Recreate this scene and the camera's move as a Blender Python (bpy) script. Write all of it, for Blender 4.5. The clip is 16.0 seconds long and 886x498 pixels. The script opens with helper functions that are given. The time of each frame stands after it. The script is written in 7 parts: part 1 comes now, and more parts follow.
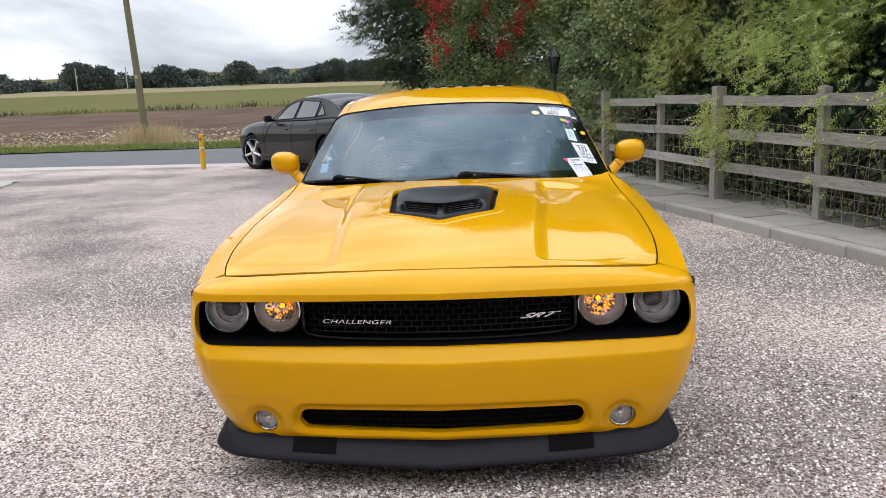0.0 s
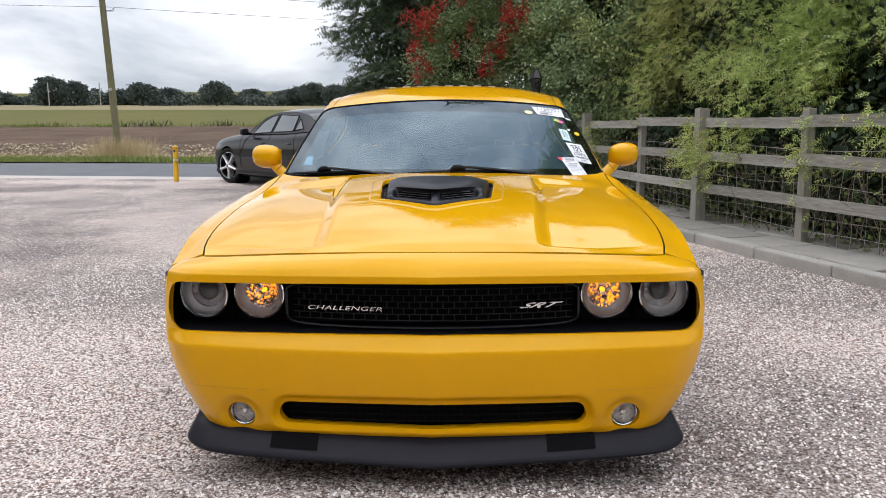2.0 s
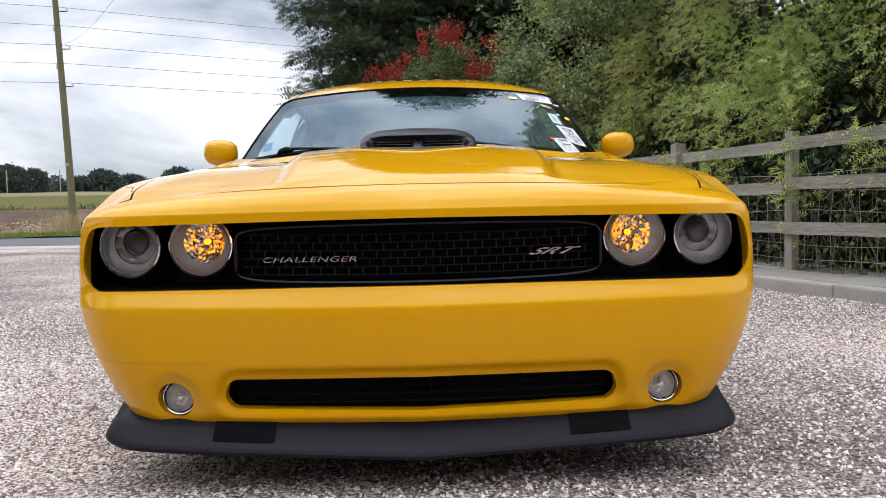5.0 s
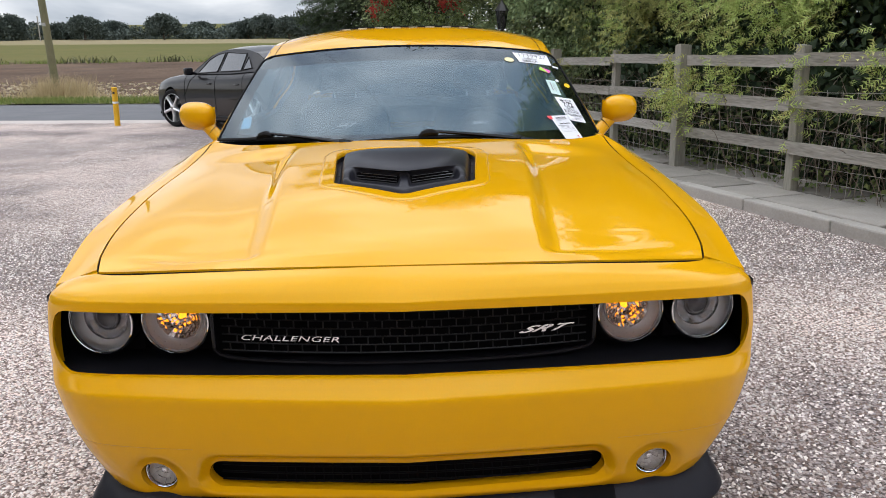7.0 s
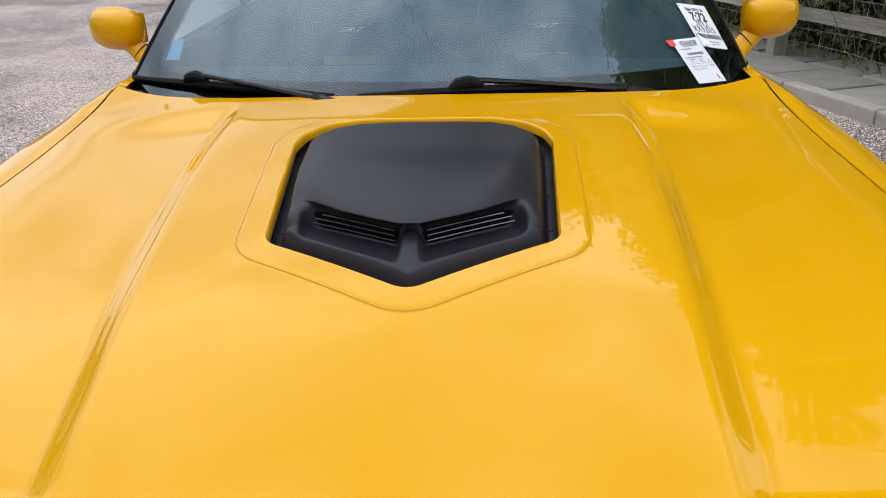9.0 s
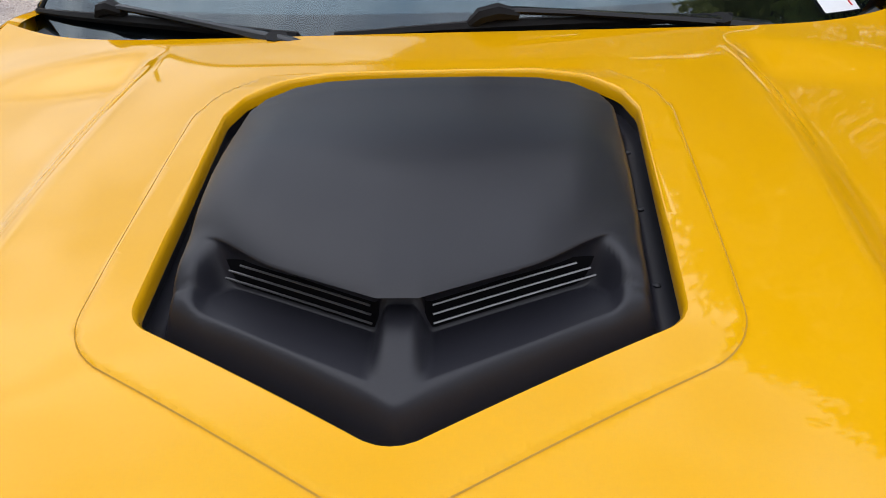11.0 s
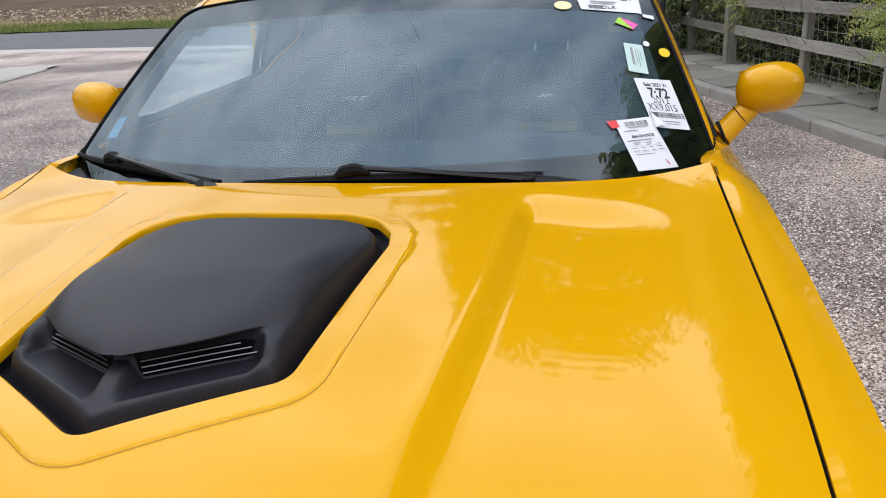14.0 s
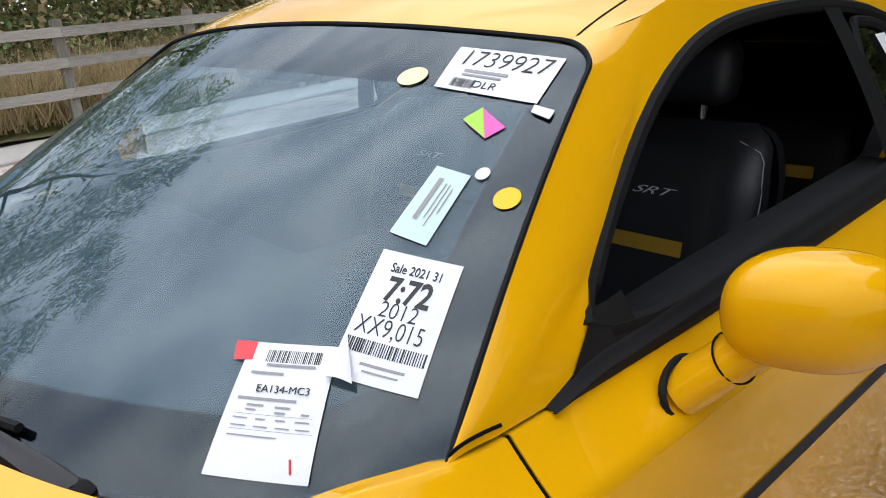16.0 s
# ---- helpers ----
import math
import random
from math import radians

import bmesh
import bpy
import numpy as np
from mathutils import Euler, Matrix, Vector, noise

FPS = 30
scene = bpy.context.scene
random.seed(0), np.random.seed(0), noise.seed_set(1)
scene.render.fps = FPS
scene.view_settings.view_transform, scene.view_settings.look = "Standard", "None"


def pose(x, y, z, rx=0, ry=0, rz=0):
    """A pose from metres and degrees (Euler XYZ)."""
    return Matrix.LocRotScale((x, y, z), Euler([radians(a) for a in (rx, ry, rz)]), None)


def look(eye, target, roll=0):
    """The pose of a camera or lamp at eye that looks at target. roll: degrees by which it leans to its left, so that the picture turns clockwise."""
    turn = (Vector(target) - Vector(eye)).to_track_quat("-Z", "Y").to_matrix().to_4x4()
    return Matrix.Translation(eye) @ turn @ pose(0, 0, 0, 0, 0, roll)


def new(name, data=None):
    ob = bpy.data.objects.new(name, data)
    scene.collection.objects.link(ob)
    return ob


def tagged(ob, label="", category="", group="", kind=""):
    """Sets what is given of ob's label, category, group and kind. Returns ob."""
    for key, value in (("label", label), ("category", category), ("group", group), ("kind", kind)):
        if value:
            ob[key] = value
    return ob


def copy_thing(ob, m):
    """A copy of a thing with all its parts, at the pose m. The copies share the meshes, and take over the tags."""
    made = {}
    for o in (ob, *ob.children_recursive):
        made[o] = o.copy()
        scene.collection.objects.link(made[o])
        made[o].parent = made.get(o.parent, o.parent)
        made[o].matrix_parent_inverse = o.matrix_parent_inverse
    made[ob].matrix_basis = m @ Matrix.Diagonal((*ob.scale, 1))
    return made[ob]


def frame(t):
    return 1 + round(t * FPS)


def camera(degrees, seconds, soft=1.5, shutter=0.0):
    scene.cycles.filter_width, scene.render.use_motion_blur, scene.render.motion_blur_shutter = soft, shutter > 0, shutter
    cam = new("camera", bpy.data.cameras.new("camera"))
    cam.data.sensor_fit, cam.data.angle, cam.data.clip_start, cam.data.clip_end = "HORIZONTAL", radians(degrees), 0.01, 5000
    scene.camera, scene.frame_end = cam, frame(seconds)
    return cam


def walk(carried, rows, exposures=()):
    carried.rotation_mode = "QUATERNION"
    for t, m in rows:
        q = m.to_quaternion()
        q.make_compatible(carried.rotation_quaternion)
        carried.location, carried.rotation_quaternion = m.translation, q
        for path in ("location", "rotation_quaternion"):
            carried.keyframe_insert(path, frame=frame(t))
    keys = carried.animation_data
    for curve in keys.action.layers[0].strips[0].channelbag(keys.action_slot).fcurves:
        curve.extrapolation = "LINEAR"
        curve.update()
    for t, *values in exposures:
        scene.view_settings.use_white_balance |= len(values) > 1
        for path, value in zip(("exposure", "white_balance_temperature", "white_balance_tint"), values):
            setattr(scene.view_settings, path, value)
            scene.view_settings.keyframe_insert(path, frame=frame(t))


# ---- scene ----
cam = camera(60.9, 16.0, soft=0.9, shutter=0.0)
EXPOSURES = [(0, 0.1), (3, 0.08), (5.2, 0.1), (7.5, 0.03), (9, -0.1), (12.5, -0.06), (14.5, -0.08), (15, 0.0), (15.5, 0.1), (16, 0.1)]
PATH = [
    (0, (0.197, -2.446, 1.369), (0.069, -0.489, 0.975), -2.4),
    (0.5, (0.205, -2.435, 1.368), (0.087, -0.476, 0.983), -2.0),
    (1, (0.206, -2.412, 1.356), (0.1, -0.448, 0.991), -1.5),
    (1.5, (0.184, -2.376, 1.31), (0.1, -0.408, 0.962), -0.9),
    (2, (0.103, -2.317, 1.195), (0.051, -0.344, 0.871), -0.4),
    (2.5, (0.064, -2.163, 1.074), (0.041, -0.192, 0.736), -0.3),
    (3, (0.055, -1.952, 0.87), (0.001, 0.028, 0.593), -1.6),
    (3.5, (0.03, -1.937, 0.724), (0.038, 0.057, 0.57), -1.7),
    (4, (-0.001, -1.964, 0.73), (0.045, 0.032, 0.616), -0.9),
    (4.5, (0.023, -1.907, 0.728), (0.07, 0.09, 0.621), -1.3),
    (5, (0.021, -1.877, 0.727), (0.064, 0.12, 0.616), -1.3),
    (5.2, (0.026, -1.887, 0.72), (0.07, 0.109, 0.608), -1.5),
    (7.5, (0.064, -1.46, 1.376), (0.111, 0.437, 0.743), -0.8),
    (8, (0.085, -1.119, 1.385), (0.091, 0.742, 0.652), -1.3),
    (8.5, (0.115, -0.75, 1.388), (0.065, 1.094, 0.614), -1.7),
    (9, (0.079, -0.427, 1.353), (0.015, 1.392, 0.524), -1.4),
    (11.3, (0.059, 0.095, 1.24), (-0.049, 1.836, 0.26), -2.3),
    (11.5, (0.062, 0.086, 1.249), (-0.049, 1.833, 0.282), -2.3),
    (12, (0.063, 0.058, 1.259), (-0.048, 1.835, 0.347), -2.1),
    (12.5, (0.021, -0.069, 1.283), (-0.084, 1.738, 0.434), -1.9),
    (13, (0.057, -0.251, 1.331), (-0.087, 1.58, 0.538), -2.3),
    (13.5, (0.305, -0.298, 1.369), (0.063, 1.547, 0.636), -2.8),
    (14, (0.574, -0.177, 1.371), (0.167, 1.653, 0.673), -3.3),
    (14.5, (0.83, 0.149, 1.373), (0.169, 1.916, 0.709), -3.8),
    (15, (1.108, 0.486, 1.384), (0.159, 2.117, 0.721), -4.6),
    (15.5, (1.275, 0.856, 1.392), (0.052, 2.292, 0.726), -5.5),
    (16, (1.304, 1.215, 1.379), (-0.124, 2.452, 0.723), -4.5),
]
walk(cam, [(t, look(eye, target, roll)) for t, eye, target, roll in PATH], EXPOSURES)

# ---------------------------------------------------------------- world and light
world = bpy.data.worlds.new("sky")
scene.world = world
world.use_nodes = True
wn, wl = world.node_tree.nodes, world.node_tree.links
wn.clear()
w_out = wn.new("ShaderNodeOutputWorld")
w_bg = wn.new("ShaderNodeBackground")
w_sky = wn.new("ShaderNodeTexSky")
w_sky.sky_type = "NISHITA"
w_sky.sun_disc = False
SUN_EL, SUN_ROT = radians(74), radians(248)
w_sky.sun_elevation, w_sky.sun_rotation = SUN_EL, SUN_ROT
w_tc = wn.new("ShaderNodeTexCoord")
w_map = wn.new("ShaderNodeMapping")
w_map.inputs["Scale"].default_value = (1.0, 1.0, 2.3)
w_map.inputs["Location"].default_value = (0.35, 0.1, 0.2)
w_n1 = wn.new("ShaderNodeTexNoise")
w_n1.inputs["Scale"].default_value = 2.6
w_n1.inputs["Detail"].default_value = 6.0
w_n1.inputs["Roughness"].default_value = 0.55
w_n1.inputs["Distortion"].default_value = 0.35
w_ramp = wn.new("ShaderNodeValToRGB")
w_ramp.color_ramp.elements[0].position, w_ramp.color_ramp.elements[0].color = 0.36, (0.30, 0.345, 0.43, 1)
w_ramp.color_ramp.elements[1].position, w_ramp.color_ramp.elements[1].color = 0.62, (0.97, 0.97, 1.0, 1)
w_scale = wn.new("ShaderNodeVectorMath")
w_scale.operation = "SCALE"
w_scale.inputs["Scale"].default_value = 0.12
w_mix = wn.new("ShaderNodeMix")
w_mix.data_type = "RGBA"
w_mix.inputs["Factor"].default_value = 0.86
wl.new(w_tc.outputs["Generated"], w_map.inputs["Vector"])
wl.new(w_map.outputs["Vector"], w_n1.inputs["Vector"])
wl.new(w_n1.outputs["Fac"], w_ramp.inputs["Fac"])
wl.new(w_sky.outputs["Color"], w_scale.inputs[0])
wl.new(w_scale.outputs["Vector"], w_mix.inputs["A"])
wl.new(w_ramp.outputs["Color"], w_mix.inputs["B"])
# an overcast dome: brighter towards the zenith
w_sep = wn.new("ShaderNodeSeparateXYZ")
wl.new(w_tc.outputs["Generated"], w_sep.inputs["Vector"])
w_up = wn.new("ShaderNodeMapRange")
w_up.inputs["From Min"].default_value, w_up.inputs["From Max"].default_value = 0.42, 1.0
w_up.inputs["To Min"].default_value, w_up.inputs["To Max"].default_value = 0.80, 1.86
wl.new(w_sep.outputs["Z"], w_up.inputs["Value"])
w_dome = wn.new("ShaderNodeVectorMath")
w_dome.operation = "SCALE"
wl.new(w_mix.outputs["Result"], w_dome.inputs[0])
# and towards the side where the veiled sun stands
w_dot = wn.new("ShaderNodeVectorMath")
w_dot.operation = "DOT_PRODUCT"
w_dot.inputs[1].default_value = (-0.25, -0.10, 0.96)
wl.new(w_tc.outputs["Generated"], w_dot.inputs[0])
w_side = wn.new("ShaderNodeMapRange")
w_side.inputs["From Min"].default_value, w_side.inputs["From Max"].default_value = -1.0, 1.0
w_side.inputs["To Min"].default_value, w_side.inputs["To Max"].default_value = 0.72, 1.28
wl.new(w_dot.outputs["Value"], w_side.inputs["Value"])
w_mul = wn.new("ShaderNodeMath")
w_mul.operation = "MULTIPLY"
wl.new(w_up.outputs["Result"], w_mul.inputs[0])
wl.new(w_side.outputs["Result"], w_mul.inputs[1])
wl.new(w_mul.outputs["Value"], w_dome.inputs["Scale"])
wl.new(w_dome.outputs["Vector"], w_bg.inputs["Color"])
w_bg.inputs["Strength"].default_value = 1.51
wl.new(w_bg.outputs["Background"], w_out.inputs["Surface"])

sun = new("sun", bpy.data.lights.new("sun", "SUN"))
sun.data.energy, sun.data.angle, sun.data.color = 0.6, radians(178), (1.0, 0.97, 0.93)
sun.matrix_world = look((-0.2, -0.2, 8.0), (0, 0, 0))


# ---------------------------------------------------------------- materials
def material(name, color, rough=0.5, metal=0.0, coat=0.0, spec=0.5, second=None, scale=8.0, fine=60.0, amount=0.5,
             bump=0.0, bump_scale=80.0, rough_var=0.0, island=0.0, coat_ior=1.5, coat_rough=0.03, stretch=None, tint=None):
    """Principled surface with colour variation at two scales and a fine relief."""
    m = bpy.data.materials.new(name)
    m.use_nodes = True
    n, l = m.node_tree.nodes, m.node_tree.links
    b = n["Principled BSDF"]
    b.inputs["Base Color"].default_value = (*color, 1)
    b.inputs["Roughness"].default_value = rough
    b.inputs["Metallic"].default_value = metal
    b.inputs["Coat Weight"].default_value = coat
    b.inputs["Coat Roughness"].default_value = coat_rough
    b.inputs["Coat IOR"].default_value = coat_ior
    b.inputs["Specular IOR Level"].default_value = spec
    if tint:
        b.inputs["Specular Tint"].default_value = (*tint, 1)
    tc = n.new("ShaderNodeTexCoord")
    where = tc.outputs["Object"]
    if stretch:
        mp = n.new("ShaderNodeMapping")
        mp.inputs["Scale"].default_value = stretch
        l.new(where, mp.inputs["Vector"])
        where = mp.outputs["Vector"]
    if second:
        a = n.new("ShaderNodeTexNoise")
        a.inputs["Scale"].default_value, a.inputs["Detail"].default_value = scale, 5
        c = n.new("ShaderNodeTexNoise")
        c.inputs["Scale"].default_value, c.inputs["Detail"].default_value = fine, 3
        l.new(where, a.inputs["Vector"])
        l.new(where, c.inputs["Vector"])
        s = n.new("ShaderNodeMath")
        s.operation = "MULTIPLY_ADD"
        s.inputs[1].default_value = 0.45
        l.new(c.outputs["Fac"], s.inputs[0])
        s2 = n.new("ShaderNodeMath")
        s2.operation = "MULTIPLY"
        s2.inputs[1].default_value = 0.55
        l.new(a.outputs["Fac"], s2.inputs[0])
        l.new(s2.outputs[0], s.inputs[2])
        last = s.outputs[0]
        if island:
            g = n.new("ShaderNodeNewGeometry")
            o = n.new("ShaderNodeObjectInfo")
            s3 = n.new("ShaderNodeMath")
            s3.operation = "ADD"
            l.new(g.outputs["Random Per Island"], s3.inputs[0])
            l.new(o.outputs["Random"], s3.inputs[1])
            s4 = n.new("ShaderNodeMath")
            s4.operation = "FRACT"
            l.new(s3.outputs[0], s4.inputs[0])
            s5 = n.new("ShaderNodeMix")
            s5.inputs["Factor"].default_value = island
            l.new(last, s5.inputs["A"])
            l.new(s4.outputs[0], s5.inputs["B"])
            last = s5.outputs["Result"]
        r = n.new("ShaderNodeValToRGB")
        r.color_ramp.elements[0].position, r.color_ramp.elements[1].position = 0.5 - amount / 2, 0.5 + amount / 2
        r.color_ramp.elements[0].color, r.color_ramp.elements[1].color = (*color, 1), (*second, 1)
        l.new(last, r.inputs["Fac"])
        l.new(r.outputs["Color"], b.inputs["Base Color"])
        if rough_var:
            rr = n.new("ShaderNodeMapRange")
            rr.inputs["To Min"].default_value, rr.inputs["To Max"].default_value = rough - rough_var, rough + rough_var
            l.new(a.outputs["Fac"], rr.inputs["Value"])
            l.new(rr.outputs["Result"], b.inputs["Roughness"])
    if bump:
        q = n.new("ShaderNodeTexNoise")
        q.inputs["Scale"].default_value, q.inputs["Detail"].default_value = bump_scale, 4
        l.new(where, q.inputs["Vector"])
        k = n.new("ShaderNodeBump")
        k.inputs["Strength"].default_value, k.inputs["Distance"].default_value = bump, 0.01
        l.new(q.outputs["Fac"], k.inputs["Height"])
        l.new(k.outputs["Normal"], b.inputs["Normal"])
    return m


def gravel_material(name, palette, cell=75.0, patches=None):
    """Loose chippings: coloured cells with rounded relief, shade painted between them, and worn, dusty patches."""
    m = bpy.data.materials.new(name)
    m.use_nodes = True
    n, l = m.node_tree.nodes, m.node_tree.links
    b = n["Principled BSDF"]
    b.inputs["Roughness"].default_value = 0.85
    tc = n.new("ShaderNodeTexCoord")
    v = n.new("ShaderNodeTexVoronoi")
    v.inputs["Scale"].default_value = cell
    l.new(tc.outputs["Object"], v.inputs["Vector"])
    sep = n.new("ShaderNodeSeparateColor")
    l.new(v.outputs["Color"], sep.inputs["Color"])
    r = n.new("ShaderNodeValToRGB")
    r.color_ramp.elements[0].color = (*palette[0], 1)
    r.color_ramp.elements[1].color = (*palette[-1], 1)
    for i, c in enumerate(palette[1:-1]):
        e = r.color_ramp.elements.new((i + 1) / (len(palette) - 1))
        e.color = (*c, 1)
    l.new(sep.outputs["Red"], r.inputs["Fac"])
    big = n.new("ShaderNodeTexNoise")
    big.inputs["Scale"].default_value, big.inputs["Detail"].default_value = 0.45, 5
    l.new(tc.outputs["Object"], big.inputs["Vector"])
    br = n.new("ShaderNodeValToRGB")
    br.color_ramp.elements[0].position, br.color_ramp.elements[1].position = 0.40, 0.58
    br.color_ramp.elements[0].color, br.color_ramp.elements[1].color = (0.44, 0.435, 0.45, 1), (0.98, 0.965, 0.95, 1)
    l.new(big.outputs["Fac"], br.inputs["Fac"])
    mx = n.new("ShaderNodeMix")
    mx.data_type, mx.blend_type = "RGBA", "MULTIPLY"
    mx.inputs["Factor"].default_value = 1.0
    l.new(r.outputs["Color"], mx.inputs["A"])
    l.new(br.outputs["Color"], mx.inputs["B"])
    # crevice shade between the stones, multiplied into their colour
    soil = n.new("ShaderNodeValToRGB")
    soil.color_ramp.elements[0].position, soil.color_ramp.elements[1].position = 0.42, 0.75
    soil.color_ramp.elements[0].color, soil.color_ramp.elements[1].color = (1, 1, 1, 1), (0.34, 0.29, 0.265, 1)
    l.new(v.outputs["Distance"], soil.inputs["Fac"])
    mz = n.new("ShaderNodeMix")
    mz.data_type, mz.blend_type = "RGBA", "MULTIPLY"
    mz.inputs["Factor"].default_value = 1.0
    l.new(mx.outputs["Result"], mz.inputs["A"])
    l.new(soil.outputs["Color"], mz.inputs["B"])
    l.new(mz.outputs["Result"], b.inputs["Base Color"])
    k = n.new("ShaderNodeBump")
    k.invert = True
    k.inputs["Strength"].default_value, k.inputs["Distance"].default_value = 0.9, 0.012
    l.new(v.outputs["Distance"], k.inputs["Height"])
    l.new(k.outputs["Normal"], b.inputs["Normal"])
    return m


def leaf_material(name, dark, light, through_light=0.3, rough=0.5):
    m = bpy.data.materials.new(name)
    m.use_nodes = True
    n, l = m.node_tree.nodes, m.node_tree.links
    b = n["Principled BSDF"]
    b.inputs["Roughness"].default_value = rough
    b.inputs["Specular IOR Level"].default_value = 0.35
    g = n.new("ShaderNodeNewGeometry")
    tc = n.new("ShaderNodeTexCoord")
    q = n.new("ShaderNodeTexNoise")
    q.inputs["Scale"].default_value = 1.6
    l.new(tc.outputs["Object"], q.inputs["Vector"])
    s = n.new("ShaderNodeMix")
    s.inputs["Factor"].default_value = 0.55
    l.new(q.outputs["Fac"], s.inputs["A"])
    l.new(g.outputs["Random Per Island"], s.inputs["B"])
    r = n.new("ShaderNodeValToRGB")
    r.color_ramp.elements[0].position, r.color_ramp.elements[1].position = 0.2, 0.85
    r.color_ramp.elements[0].color, r.color_ramp.elements[1].color = (*dark, 1), (*light, 1)
    l.new(s.outputs["Result"], r.inputs["Fac"])
    l.new(r.outputs["Color"], b.inputs["Base Color"])
    t = n.new("ShaderNodeBsdfTranslucent")
    l.new(r.outputs["Color"], t.inputs["Color"])
    x = n.new("ShaderNodeMixShader")
    x.inputs["Fac"].default_value = through_light
    l.new(b.outputs["BSDF"], x.inputs[1])
    l.new(t.outputs["BSDF"], x.inputs[2])
    l.new(x.outputs["Shader"], n["Material Output"].inputs["Surface"])
    return m


def pane_material(name, tint, ior=1.5, rough=0.0, gloss=(1, 1, 1)):
    """Thin glass: tinted see-through with a Fresnel gloss."""
    m = bpy.data.materials.new(name)
    m.use_nodes = True
    n, l = m.node_tree.nodes, m.node_tree.links
    n.remove(n["Principled BSDF"])
    t = n.new("ShaderNodeBsdfTransparent")
    t.inputs["Color"].default_value = (*tint, 1)
    g = n.new("ShaderNodeBsdfGlossy")
    g.inputs["Roughness"].default_value = rough
    g.inputs["Color"].default_value = (*gloss, 1)
    f = n.new("ShaderNodeFresnel")
    f.inputs["IOR"].default_value = ior
    x = n.new("ShaderNodeMixShader")
    l.new(f.outputs["Fac"], x.inputs["Fac"])
    l.new(t.outputs["BSDF"], x.inputs[1])
    l.new(g.outputs["BSDF"], x.inputs[2])
    l.new(x.outputs["Shader"], n["Material Output"].inputs["Surface"])
    return m


def film_material(name, color, cover):
    """A thin haze film: see-through with a little scattered light."""
    m = bpy.data.materials.new(name)
    m.use_nodes = True
    n, l = m.node_tree.nodes, m.node_tree.links
    n.remove(n["Principled BSDF"])
    t = n.new("ShaderNodeBsdfTransparent")
    d = n.new("ShaderNodeBsdfDiffuse")
    d.inputs["Color"].default_value = (*color, 1)
    q = n.new("ShaderNodeTexNoise")
    q.inputs["Scale"].default_value, q.inputs["Detail"].default_value = 3.0, 4
    tc = n.new("ShaderNodeTexCoord")
    l.new(tc.outputs["Object"], q.inputs["Vector"])
    r = n.new("ShaderNodeMapRange")
    r.inputs["To Min"].default_value, r.inputs["To Max"].default_value = cover * 0.6, cover * 1.4
    l.new(q.outputs["Fac"], r.inputs["Value"])
    x = n.new("ShaderNodeMixShader")
    l.new(r.outputs["Result"], x.inputs["Fac"])
    l.new(t.outputs["BSDF"], x.inputs[1])
    l.new(d.outputs["BSDF"], x.inputs[2])
    l.new(x.outputs["Shader"], n["Material Output"].inputs["Surface"])
    return m


def glow_material(name, color, strength):
    m = bpy.data.materials.new(name)
    m.use_nodes = True
    b = m.node_tree.nodes["Principled BSDF"]
    b.inputs["Base Color"].default_value = (*color, 1)
    b.inputs["Emission Color"].default_value = (*color, 1)
    b.inputs["Emission Strength"].default_value = strength
    b.inputs["Roughness"].default_value = 0.15
    return m


M_YELLOW = material("yellow_paint", (0.735, 0.367, 0.002), 0.035, spec=0.5, tint=(1.0, 0.86, 0.55), second=(0.70, 0.346, 0.002), scale=3, fine=300, amount=0.6)
M_YELLOW.node_tree.nodes["Principled BSDF"].inputs["IOR"].default_value = 1.62
lw = M_YELLOW.node_tree.nodes.new("ShaderNodeLayerWeight")
lw_range = M_YELLOW.node_tree.nodes.new("ShaderNodeMapRange")
lw_range.inputs["From Min"].default_value, lw_range.inputs["From Max"].default_value = 0.2, 0.65
lw_range.inputs["To Min"].default_value, lw_range.inputs["To Max"].default_value = 0.24, 1.0
M_YELLOW.node_tree.links.new(lw.outputs["Facing"], lw_range.inputs["Value"])
M_YELLOW.node_tree.links.new(lw_range.outputs["Result"], M_YELLOW.node_tree.nodes["Principled BSDF"].inputs["Specular IOR Level"])
M_BLACKPL = material("black_plastic", (0.006, 0.006, 0.008), 0.5, spec=0.12, second=(0.011, 0.011, 0.014), scale=20, fine=400, bump=0.05, bump_scale=900)
M_SATIN = material("satin_black_scoop", (0.013, 0.013, 0.018), 0.40, spec=0.33, second=(0.018, 0.018, 0.024), scale=14, fine=500, bump=0.03, bump_scale=1500)
M_SPLIT = material("grey_black_urethane", (0.0075, 0.0075, 0.0115), 0.42, spec=0.16, second=(0.012, 0.012, 0.017), scale=9, fine=200, bump=0.06, bump_scale=700)
# near-black; where it fills gaps, ducts, slots and recesses it stands for shade
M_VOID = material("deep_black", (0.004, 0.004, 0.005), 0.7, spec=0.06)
M_GLOSSB = material("gloss_black", (0.008, 0.008, 0.010), 0.2, spec=0.3)
M_GRILLE = material("grille_bar_plastic", (0.010, 0.010, 0.012), 0.35, spec=0.35, second=(0.016, 0.016, 0.018), scale=20, fine=200)
M_RUBBER = material("rubber", (0.008, 0.008, 0.009), 0.6, spec=0.10, second=(0.013, 0.013, 0.014), scale=12, fine=150, bump=0.1, bump_scale=300)
M_CHROME = material("chrome", (0.86, 0.87, 0.88), 0.07, metal=1.0, second=(0.78, 0.79, 0.8), scale=10, fine=90)
M_SILVER = material("silver_reflector", (0.82, 0.83, 0.84), 0.28, metal=0.75, second=(0.62, 0.63, 0.64), scale=30, fine=90)
